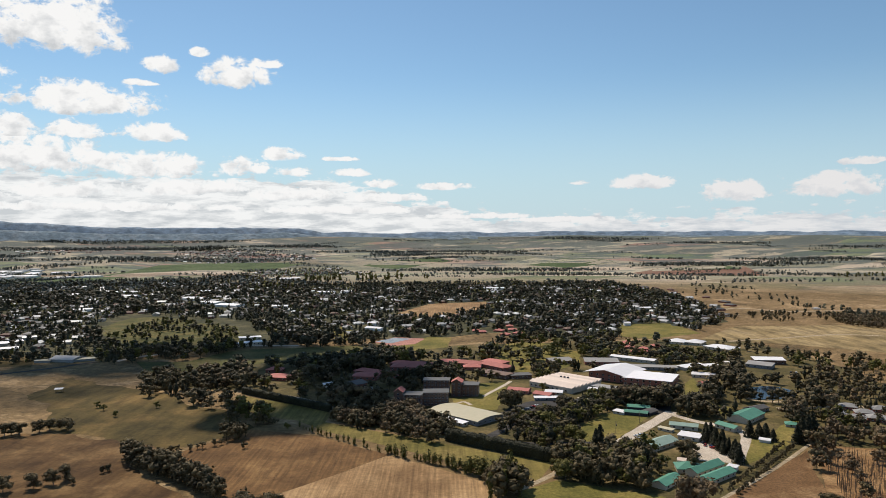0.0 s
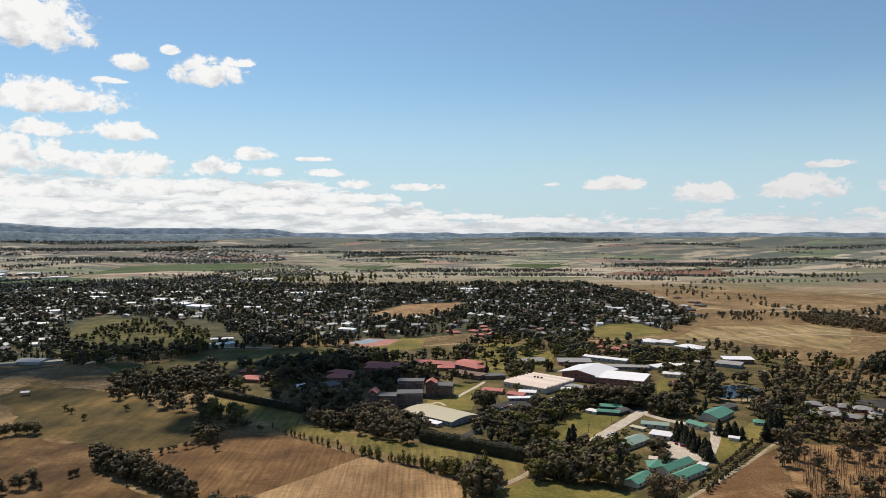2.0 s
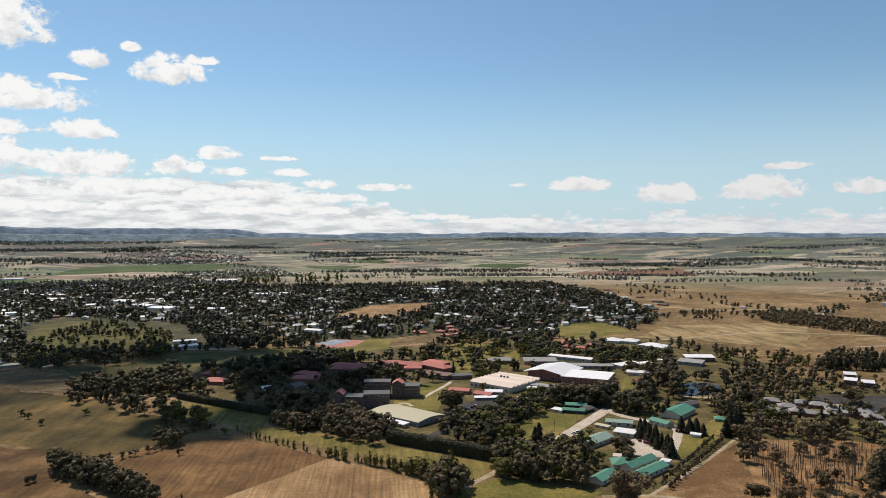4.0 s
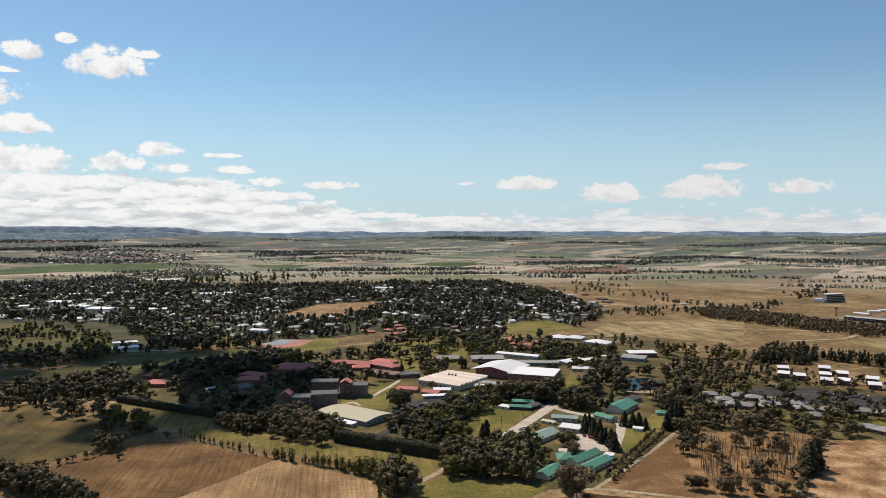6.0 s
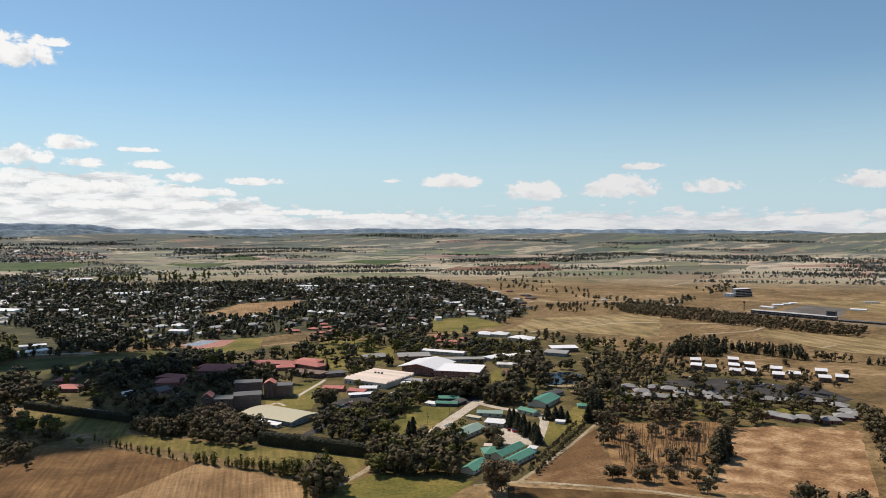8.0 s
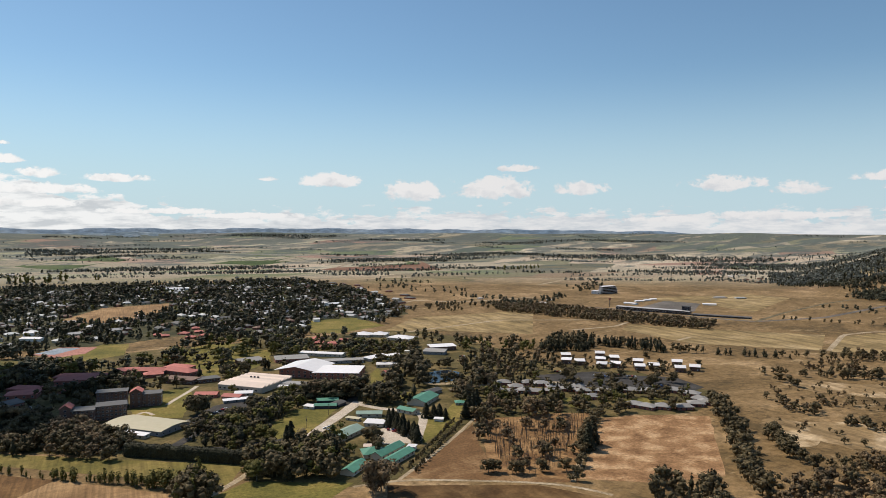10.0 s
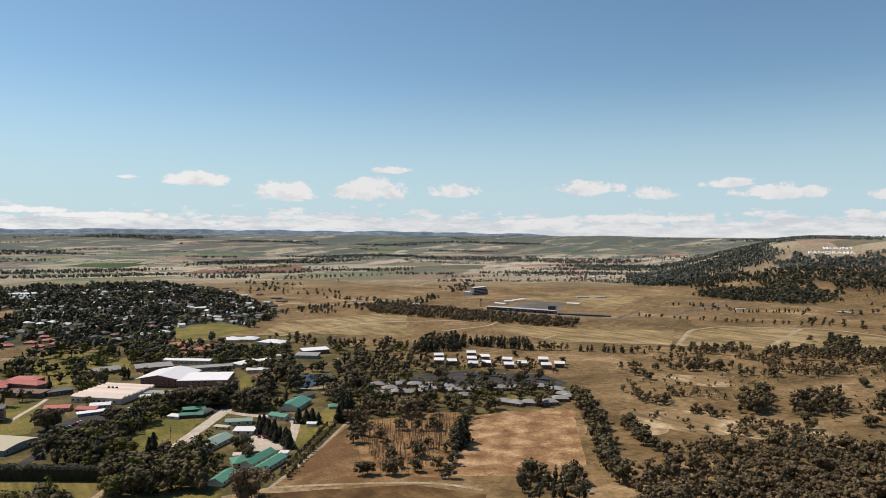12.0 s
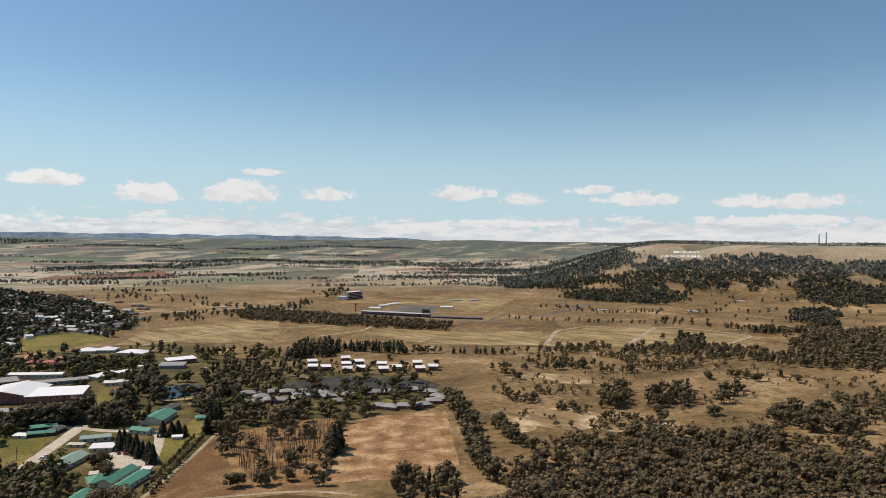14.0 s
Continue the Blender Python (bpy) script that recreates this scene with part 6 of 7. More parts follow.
car_protos = [car_model(p, w) for p, w in zip(CAR_PAINT, ("white", "silver", "red", "dark blue", "black"))]
car_used = [False] * len(car_protos)


def park(x, y, turn, k):
    m = pose(x, y, ground(x, y) + 0.2, 0, 0, turn)
    if car_used[k]:
        copy_thing(car_protos[k], m)
    else:
        car_protos[k].matrix_basis, car_used[k] = m, True


for i, (x, y) in enumerate(((184.0, 497.6), (182.7, 491.6), (185.7, 488.7), (185.4, 485.6), (140.9, 515.4), (143.7, 517.5), (144.9, 513.7), (141.6, 511.7), (147.3, 517.7), (187.2, 501.4))):
    park(x, y, 20 + 37 * i, (4, 2, 3, 2, 0, 0, 0, 1, 0, 4)[i])
for (ax, ay), (bx, by), n in (((465.5, 579.9), (482.0, 561.4), 9), ((419.7, 623.4), (437.5, 603.6), 9), ((453.9, 524.2), (485.3, 521.6), 8), ((59.1, 582.4), (86.1, 615.1), 9), ((366.8, 745.1), (388.5, 736.1), 9), ((69.6, 560.0), (100.0, 596.9), 9), ((444.2, 588.7), (454.9, 575.5), 6)):
    for i in range(n):
        if (i * 7 + n) % 5:
            park(ax + (bx - ax) * i / n, ay + (by - ay) * i / n, math.degrees(math.atan2(by - ay, bx - ax)) + 90 + 4 * math.sin(i * 5), (i * 3 + n) % 5)

# ---- the town ----
HOUSE_ROOFS = ((ROOF_GREY, "grey-tiled"), (ROOF_FADED, "pale grey-roofed"), (ROOF_BROWN, "brown-tiled"), (ROOF_PALE, "pale-sheeted"), (ROOF_SLATE, "dark-roofed"), (ROOF_SLATE, "slate-roofed"))
house_protos = [shared_house("house", L, D, 2.9, k, 2.4, w, r, 1, word + " suburban brick house among garden trees", "house", "suburban houses", 3)
                for (r, word), (L, D), k, w in zip(HOUSE_ROOFS, ((16, 11), (18, 12), (15, 10), (17, 11), (22, 13), (14, 11)), ("hip", "gable", "hip", "hip", "gable", "hip"),
                                                   (WALL_BRICK, WALL_CREAM, WALL_BRICK, WALL_CREAM, WALL_CREAM, WALL_BRICK))]
house_seen = [0] * len(house_protos)
far_roofs = {}
house_total = 0


def suburb(corners, spacing, heading, fill=0.8):
    """Houses on a loose street grid; the nearer ones are things of their own, those far off are joined."""
    global house_total
    xs, ys = [p[0] for p in corners], [p[1] for p in corners]
    cx, cy = (min(xs) + max(xs)) / 2, (min(ys) + max(ys)) / 2
    half = int(max(max(xs) - min(xs), max(ys) - min(ys)) / spacing)
    c, s = math.cos(radians(heading)), math.sin(radians(heading))
    spots = []
    for i in range(-half, half + 1):
        for j in range(-half, half + 1):
            u, v = i * spacing, j * spacing * 1.25 + (j % 2) * 6
            x, y = cx + u * c - v * s + rng.normal(0, 3), cy + u * s + v * c + rng.normal(0, 3)
            if rng.random() < fill and inside(x, y, corners) and not any((x - a) ** 2 + (y - b) ** 2 < (r + 8) ** 2 for a, b, r in keep_clear[:fixed_clear]) and not any(inside(x, y, p) for p in open_yards):
                spots.append((x, y))
    spots.sort(key=lambda p: math.hypot(*p))
    for x, y in spots:
        k = int(rng.integers(0, len(house_protos)))
        turn = heading + (90 if rng.random() < 0.5 else 0) + rng.normal(0, 4)
        keep_clear.append((x, y, 7))
        if house_total < 300 and math.hypot(x, y) < 1700:
            m = pose(x, y, ground(x, y), 0, 0, turn)
            if house_seen[k]:
                copy_thing(house_protos[k], m)
            else:
                house_protos[k].matrix_basis = m
            house_seen[k] += 1
            house_total += 1
        else:
            far_roofs.setdefault(k, []).append((x, y, turn))


def join_far_houses():
    for k, rows in far_roofs.items():
        L, D = ((16, 11), (18, 12), (15, 10), (17, 11), (22, 13), (14, 11))[k]
        for what, mat in (("roofs", HOUSE_ROOFS[k][0]), ("walls", (WALL_BRICK, WALL_CREAM)[k % 2])):
            vs, fs = [], []
            v, f = roof_mesh(("hip", "gable")[k % 2], L, D, 2.9, 2.4) if what == "roofs" else box_mesh(0, L, 0, D, -0.6, 2.9)
            for x, y, turn in rows:
                m = pose(x, y, ground(x, y), 0, 0, turn)
                o = len(vs)
                vs += [tuple(m @ Vector((p[0] - L / 2, p[1] - D / 2, p[2]))) for p in v]
                fs += [tuple(i + o for i in g) for g in f]
            tagged(mesh_object("far_houses", vs, fs, mat), "far suburban houses, their " + what + " small among trees", "houses", kind="stuff")


campus_lawn = [(65.6, 785.7), (63.8, 878.4), (83.2, 950.4), (121.5, 969.6), (166.8, 887.6), (159.8, 799.6), (126.3, 770.7), (82.9, 756.0)]
park_outline = [(-545.1, 1107.2), (-567.8, 1278.9), (-505.2, 1275.9), (-330.4, 1131.2), (-279.2, 982.1), (-346.3, 950.0), (-392.2, 914.8)]
open_yards += [park_outline,
               [(-97.8, 1291.3), (-29.3, 1493.4), (93, 1535), (85.3, 1377.1), (-14.7, 1252.7)],
               [(-364.1, 833.3), (-303.3, 831.4), (-266.3, 910.5), (-124.5, 942.1), (-69.5, 912.6), (-122.5, 825.8), (-202.6, 828.3), (-261.0, 747.6), (-313.2, 758.1)],
               [(-95.6, 970.3), (-69.1, 1016.8), (-26.3, 998.9), (-38.2, 953.4), (-67.4, 935.4)],
               campus_lawn,
               [(80.0, 490.2), (109.6, 548.9), (133.2, 583.2), (167.6, 573.2), (123.7, 504.6), (101.9, 481.2)],
               [(35.2, 701.8), (61.2, 704.2), (59.9, 661.9), (44.7, 593.9), (8.4, 603.2), (6.8, 639.3), (25.0, 640.3)],
               [(173.9, 493.6), (187.5, 504.6), (192.2, 484.4), (193.6, 462.2), (186.2, 455.0), (166.8, 460.1), (165.7, 475.2)],
               [(167.7, 556.9), (189.3, 585.7), (190.1, 572.3), (142.4, 509.8), (116.2, 482.3), (117.5, 496.5)],
               [(187.0, 454.7), (219.4, 522.1), (199.1, 540.1), (204.2, 554.0), (239.6, 539.4), (216.7, 496.1), (193.6, 452.0)],
               [(280.7, 657.3), (307.3, 692.5), (331.2, 685.8), (324.2, 641.0), (288.7, 602.8), (268.1, 613.0)],
               [(280.0, 652.0), (333.0, 672.0), (312.0, 604.0), (262.0, 588.0)],
               [(388.5, 617.7), (458.2, 607.5), (486.8, 571.2), (516.1, 547.3), (507.9, 502.0), (484.4, 491.9), (445.8, 522.5), (385.6, 562.7)],
               [(239.2, 697.9), (256.5, 723.8), (229.9, 616.5), (247.7, 596.7), (232.3, 572.5), (220.6, 584.1), (217.5, 634.5)],
               [(278.5, 1139.6), (366.2, 1157.2), (378.8, 1039.1), (288.7, 987.0), (254.9, 1009.9)]]
# big pale roofs of the town's shops and depots
for a, b, d in (((-603, 1616), (-549, 1586), 40), ((-526, 1521), (-484, 1495), 30), ((-473, 1460), (-424.5, 1435.5), 36), ((-895, 1810), (-781, 1799), 30), ((-786, 1686), (-733, 1682), 24), ((-553, 2272), (-465, 2304), 60),
                ((-842, 2108), (-764, 2080), 40), ((-348.5, 1420.7), (-314.0, 1418.9), 24), ((-316, 1762), (-274, 1759), 26), ((105, 1855), (159, 1851), 30), ((376.3, 1342.1), (405.7, 1350.4), 22), ((-717, 1368), (-688, 1387), 20),
                ((-259, 1775), (-230, 1773), 26), ((297, 1511), (321, 1510), 20), ((-619, 1801), (-572, 1815), 30), ((-122.0, 1089.8), (-97.2, 1076.3), 14), ((-123.3, 1143.0), (-110.5, 1142.4), 12), ((288.5, 1125.3), (298.3, 1124.9), 12)):
    low_hall(a, b, d, 6, "gable", 2, WALL_WHITE, ROOF_WHITE, "large pale-roofed town warehouse", "warehouse", windows=False, group="town warehouses")
for i in range(34):       # works and depots far off on the flats
    (ax, ay), (bx, by) = (-1918, 2913), (-1232, 2571)
    u, w = rng.random(), rng.random()
    x, y = ax + (bx - ax) * u + rng.normal(0, 30), ay + (by - ay) * u - w * 260
    low_hall((x, y), (x + rng.uniform(30, 80), y + rng.normal(0, 5)), rng.uniform(25, 50), 8, "gable", 2, WALL_WHITE, ROOF_WHITE if i % 3 else ROOF_GREY, "far pale depot on the river flats", "depot", windows=False, group="far depots")
fixed_clear = len(keep_clear)
suburb([(-246.0, 1007.1), (-69.5, 1022.3), (87.5, 1147.9), (174.5, 1013.0), (381.2, 1069.2), (503.6, 1244.9), (503, 1590), (469, 1984), (-7, 1960), (-280, 1900), (-634, 2176), (-365.2, 1286.5)], 27, 24, 0.75)
suburb([(-610.1, 840.9), (-547.2, 869.6), (-492.5, 1016.4), (-579.2, 1176.9), (-583.7, 1314.8), (-353.1, 1243.7), (-616, 2175), (-868, 2031), (-1471, 1968)], 27, 12, 0.8)
suburb([(469, 1984), (503, 1590), (503.6, 1244.9), (557.4, 1277.0), (592, 1494), (593, 1875)], 40, 24, 0.6)
suburb([(-1284, 3252), (-1293, 3565), (-1088, 3742), (-713, 3657), (-595, 3321), (-972, 3166)], 34, 10, 0.75)
suburb([(-691, 2374), (-302, 2623), (-431, 2925), (-747, 2797)], 34, 10, 0.7)
suburb([(-2090, 3338), (-2051, 3547), (-1705, 3855), (-1585, 3583), (-1802, 3297)], 45, 10, 0.5)
suburb([(1531, 1487), (1661, 1295), (1791, 1298), (1860, 1761)], 70, 10, 0.4)
join_far_houses()
for k, ob in enumerate(house_protos):
    if not house_seen[k]:
        for o in (*ob.children_recursive, ob):
            bpy.data.objects.remove(o)
taken |= clear_grid()

# ---- trees ----
TOWN = ("gum", "gum", "gum", "broad", "bronze", "conifer")
# fields' edges and windbreaks close by
row("gum", (-213.4, 470.6), (-173.7, 444.1), 4.5, 13, 3)
row("gum", (-172.5, 440.9), (-126.6, 398.6), 4.5, 13, 3)
row("dark", (-208.3, 459.1), (-168.5, 430.9), 3.6, 10, 1.4, 0.95)
row("dark", (-168.5, 430.9), (-128.3, 397.1), 3.6, 10, 1.4, 0.95)
row("gum", (-187.2, 481.0), (-159.5, 501.2), 5, 5, 1)
grove([(-160.2, 497.2), (-142.7, 513.3), (-152.2, 532.5), (-165.9, 528.3)], 6, 11, ("gum",))
hedge((-189.3, 663.8), (-94.9, 592.1), 4, 6, "long dark clipped hedge along a lawn")
hedge((2.0, 509.9), (72.5, 458.2), 6, 8.5, "tall dark dense cypress hedge beside a mown strip")
row("conifer", (74.1, 502.5), (98.3, 548.2), 4, 11, 1, 2.0)
row("conifer", (98.3, 548.2), (126.7, 607.1), 4, 11, 1, 2.0)
row("poplar", (-112.7, 544.1), (-36.7, 475.8), 4.5, 4, 1.6, 1.4, vary=0.6)
row("poplar", (-36.7, 475.8), (5.0, 448.6), 2.8, 6, 1.3, 1.5, vary=0.5)
row("poplar", (5.0, 448.6), (39.9, 417.6), 2.2, 9, 1.6, 1.7, vary=0.4)
grove([(23.0, 416.0), (42.1, 440.5), (45.7, 425.2), (44.2, 396.0), (26.2, 389.6)], 5, 15, ("gum", "poplar"))
grove([(-114.0, 391.7), (-87.6, 379.3), (-90.1, 364.4), (-108.8, 368.3)], 5, 10, ("conifer", "gum"))
for x, y in ((-325.2, 528.4), (-317.8, 526.8), (-308.0, 535.6), (-302.8, 540.1), (-294.0, 540.0), (-287.9, 539.8), (-328.5, 525.5), (-257.5, 409.4), (-234.8, 422.0), (-242.9, 415.5), (-231.1, 429.7)):
    plant("gum", x, y, 10, 1.1, True)
for x, y in ((-300.6, 610.3), (-290.4, 600.3), (-270.7, 579.5), (-248.7, 609.1), (-120.1, 538.0), (-37.7, 478.3)):
    plant("broad", x, y, 6, 0.9, True)
for x, y in ((-193.8, 447.6), (-191.5, 454.1), (-213.3, 444.8), (-222.8, 421.8), (-215.4, 441.6), (-140.3, 490.3), (-134.3, 555.9), (-137.4, 556.0)):
    plant("shrub", x, y, 5, 1, True)
# campus
grove([(-60.8, 531.8), (3.0, 504.3), (7.4, 546.3), (-39.1, 571.5), (-67.1, 557.6)], 8, 10, ("bronze", "gum", "gum"))
grove([(-282.2, 656.8), (-242.9, 623.1), (-180.5, 582.9), (-179.5, 611.5), (-209.9, 678.7), (-208.5, 731.6), (-284.0, 795.7), (-303.5, 706.7)], 14, 11, ("gum", "gum", "conifer"))
grove([(-172.5, 556.7), (-134.5, 547.8), (-145.1, 591.4), (-190.6, 615.8)], 8, 11, ("gum", "broad"))
grove([(-193.4, 678.3), (-91.4, 613.5), (-89.7, 675.6), (-117.4, 790.7), (-242.8, 829.5)], 16, 10, ("gum", "broad", "bronze", "gum"))
grove([(-88.6, 563.4), (-63.1, 538.4), (-6.4, 501.0), (6.2, 544.9), (-26.3, 588.7), (-47.9, 624.8), (-95.4, 641.0)], 8, 12, ("gum", "gum", "bronze"))
grove([(-97.1, 652.2), (-109.2, 825.4), (-56.2, 823.7), (70.8, 768.9), (41.8, 697.5), (-13.7, 673.7), (-47.9, 624.8)], 17, 12, ("gum", "gum", "conifer"))
grove([(-205.4, 1079.6), (-107.2, 909.8), (-46.2, 866.3), (-38.0, 702.2), (-98.4, 682.6), (-152.8, 749.5)], 10, 11, ("gum", "gum", "conifer"))
grove([(151.4, 617.2), (193.8, 599.7), (201.4, 623.2), (163.3, 643.9)], 5.5, 11, ("bronze", "gum", "conifer"))
row("gum", (57.2, 608.3), (57.5, 602.2), 5, 15, 1, 1.1)
grove([(35.1, 520.0), (68.1, 488.2), (94.6, 484.2), (110.7, 522.8), (142.3, 600.7), (158.4, 645.9), (136.2, 642.6), (85.2, 577.3), (52.1, 555.2)], 6.5, 9, ("gum", "gum", "broad", "conifer"))
grove([(140.8, 594.7), (188.0, 581.8), (202.8, 627.6), (155.6, 634.6)], 8, 12, ("gum", "gum"))
grove([(188.5, 575.2), (226.3, 544.9), (243.4, 586.4), (271.1, 684.7), (215.1, 622.6)], 9, 13, ("gum", "gum", "conifer"))
grove([(70.0, 429.5), (86.6, 409.2), (128.4, 402.3), (138.4, 433.6), (140.3, 472.5), (117.1, 477.7), (99.2, 468.7), (74.4, 456.2)], 7.5, 14, ("gum", "gum", "broad", "gum", "conifer"))
for (x, y), k, h in (((73.3, 425.0), "broad", 14), ((70.8, 434.6), "broad", 11), ((91.7, 507.1), "broad", 13), ((96.7, 494.7), "broad", 12), ((107.7, 485.8), "conifer", 17), ((105.1, 486.9), "conifer", 14), ((135.9, 377.1), "bronze", 20),
                     ((130.2, 375.7), "bronze", 13), ((255.4, 501.7), "conifer", 17), ((261.9, 506.5), "conifer", 18), ((269.9, 514.9), "conifer", 18), ((249.4, 496.8), "conifer", 13), ((291.2, 389.9), "conifer", 19), ((301.7, 399.1), "conifer", 18), ((293.5, 395.7), "gum", 15),
                     ((58.5, 597.9), "gum", 17), ((55.8, 602.9), "gum", 15), ((108.1, 730.3), "broad", 9), ((93.5, 667.6), "broad", 8)):
    plant(k, x, y, h, 1.3 if k == "conifer" else 1.05, True)
for a, b, n in (((185.5, 505.5), (192.2, 456.9), 12), ((190.9, 510.1), (194.8, 466.2), 11)):
    row("conifer", a, b, 5, 11, 1.0, 1.3, True)
row("conifer", (222.6, 509.7), (235.6, 502.5), 4, 10, 1.5, 1.6, True)
row("gum", (163.9, 477.4), (156.9, 445.1), 6, 10, 2, 1, True)
row("shrub", (236.8, 491.3), (165.2, 406.0), 4.8, 4.0, 0.3, 0.8, True, 0.12)
row("shrub", (240.4, 484.6), (165.7, 397.9), 4.8, 4.0, 0.3, 0.8, True, 0.12)
grove([(-100.2, 727.8), (-66.4, 621.2), (-42.8, 569.9), (-60.8, 531.8), (-88.2, 559.2), (-107.4, 686.3)], 10, 11, ("gum", "gum", "conifer"))
grove([(-131.2, 919.7), (-74.1, 860.2), (42.9, 847.8), (88.5, 1009.8), (204.1, 961.9), (165.2, 779.0), (59.6, 686.6), (-14.1, 692.4), (-108.5, 755.8)], 12.5, 12, ("gum", "gum", "gum", "broad", "conifer"))
grove([(155.3, 732.4), (204.1, 961.9), (305.2, 920.1), (360.7, 870.6), (312.4, 736.6), (238.8, 682.4)], 10, 10, ("gum", "broad", "gum"))
grove([(268.4, 685.8), (257.0, 605.3), (264.4, 602.3), (290.4, 676.7), (313.2, 755.4)], 8, 14, ("gum", "gum"))
grove([(260.4, 567.7), (272.3, 540.7), (308.7, 584.0), (335.8, 572.8), (411.6, 611.2), (455.7, 677.4), (397.8, 761.3), (339.6, 689.5), (312.4, 608.8)], 12, 12, ("gum", "gum", "bronze", "conifer"))
grove([(363.9, 754.4), (457.4, 715.7), (502.4, 786.7), (423.9, 844.4)], 17, 13, ("gum", "broad"))
grove([(255.2, 914.2), (423.0, 809.8), (444.0, 884.8), (291.5, 983.2)], 22, 12, ("gum",))
grove([(390.0, 620.1), (503.0, 504.0), (466.7, 460.7), (361.8, 463.5), (276.8, 528.2), (316.1, 581.0)], 13, 9, ("gum", "gum", "broad", "conifer"))
grove([(428.2, 636.1), (537.1, 538.7), (568.2, 578.3), (484.2, 696.6)], 10, 6.5, ("gum", "shrub", "dark"), vary=0.4)
grove([(468.9, 727.6), (559.8, 743.7), (600.2, 797.9), (544.3, 810.3)], 7, 13, ("conifer", "conifer", "gum"))
grove([(561.7, 728.9), (622.2, 690.3), (659.2, 731.8), (596.1, 768.0)], 8, 10, ("conifer", "gum"))
for (x, y), h in (((425.6, 556.8), 11), ((436.6, 549.5), 12), ((462.6, 569.4), 9), ((460.3, 521.6), 14), ((474.7, 531.2), 12), ((493.4, 528.9), 12), ((409.2, 585.7), 14), ((407.2, 575.2), 12), ((409.5, 513.3), 12), ((413.7, 506.9), 12), ((420.0, 447.3), 12), ((561.3, 645.2), 8), ((573.8, 576.0), 9)):
    plant("gum", x, y, h, 1.1, True)
row("gum", (273.8, 616.6), (300.3, 604.2), 7, 11, 3)
row("gum", (303.1, 696.4), (333.4, 683.9), 8, 11, 3)
row("gum", (367.1, 535.4), (443.9, 476.5), 11, 9, 5)
row("gum", (355.5, 564.7), (453.9, 524.2), 11, 9, 5)
row("gum", (358.6, 459.3), (380.4, 465.5), 5, 11, 3)
# the thin gum wood, with bare poles among it
grove([(250.2, 478.9), (347.0, 469.7), (361.4, 493.4), (272.4, 519.8)], 10, 12, ("gum", "bronze", "bronze"))
grove([(236.6, 455.2), (272.9, 464.5), (241.5, 410.3), (206.1, 376.9), (221.9, 418.4)], 12, 12, ("bronze", "bronze", "gum"))
grove([(270.9, 465.3), (329.7, 449.6), (277.0, 395.8), (235.1, 365.0), (214.8, 371.2)], 18, 9, ("bronze", "bronze", "gum"))
for x, y in ((210.3, 377.4), (221.2, 368.6), (225.5, 369.0), (238.8, 365.7), (252.4, 360.1), (248.4, 343.8), (265.5, 363.7), (207.1, 378.7), (277.0, 376.7)):
    plant("gum", x, y, 9, 1.05, True)
row("gum", (346.8, 456.8), (279.1, 384.6), 6, 10, 2)
row("gum", (470.3, 452.8), (414.0, 374.7), 4.5, 12, 3.5)
row("gum", (409.5, 376.5), (329.1, 277.8), 4.5, 12, 3.5)
grove([(274.2, 304.7), (291.2, 319.3), (307.2, 305.0), (318.4, 291.1), (293.5, 267.7), (255.4, 283.3)], 8, 12, ("gum", "conifer"))
row("gum", (440.1, 371.6), (406.9, 323.4), 4, 10, 3)
row("gum", (406.9, 323.4), (401.0, 297.0), 5, 9, 3)
# windbreaks and scrub to the east
row("conifer", (474.8, 737.7), (529.0, 722.2), 5, 13, 3, 1.5)
row("conifer", (524.0, 715.4), (558.1, 743.5), 5, 13, 3, 1.5)
row("conifer", (566.4, 748.5), (607.0, 669.7), 5, 13, 3, 1.5)
row("gum", (609.7, 667.3), (648.7, 644.2), 6, 11, 3)
row("conifer", (656.6, 631.2), (707.8, 573.5), 6, 9, 2, 1.5)
row("gum", (721.0, 579.5), (805.5, 504.0), 9, 12, 6)
row("gum", (609.2, 521.4), (652.8, 481.8), 6, 9, 5)
row("gum", (660.1, 475.2), (717.0, 447.4), 6, 11, 6)
row("gum", (689.3, 425.9), (770.6, 374.9), 7, 10, 6)
grove([(795.0, 472.0), (855.6, 417.6), (904.8, 302.6), (971.1, 325.6), (971.0, 441.2), (857.8, 501.4)], 10, 11, ("gum", "gum", "bronze"))
grove([(869.5, 428.5), (937.4, 417.5), (1011.6, 455.8), (1010.5, 495.4)], 8, 16, ("conifer", "gum"))
grove([(879.6, 300.2), (931.2, 205.9), (1056.9, 139.6), (1447.4, 196.4), (1264.6, 374.4), (1082.3, 356.6)], 9, 12, ("gum", "gum", "bronze"))
grove([(529.8, 452.1), (550.7, 432.9), (519.0, 380.8), (496.1, 402.1)], 9, 8, ("gum", "bronze"))
grove([(554.9, 429.0), (601.3, 386.5), (575.4, 369.4), (543.2, 399.1)], 9, 7, ("gum", "shrub", "bronze"))
grove([(511.1, 359.3), (544.2, 348.7), (516.3, 327.4), (496.5, 345.7)], 8, 8, ("gum", "shrub"))
grove([(539.0, 333.4), (563.3, 319.4), (630.9, 359.2), (614.0, 374.8)], 8, 12, ("gum", "gum"))
grove([(616.3, 338.3), (677.8, 316.1), (602.6, 274.4), (578.4, 305.4)], 9, 13, ("gum", "bronze"))
grove([(498.5, 318.4), (546.9, 298.9), (539.0, 268.5), (505.3, 265.3), (472.5, 296.0)], 10, 7, ("gum", "shrub", "bronze"))
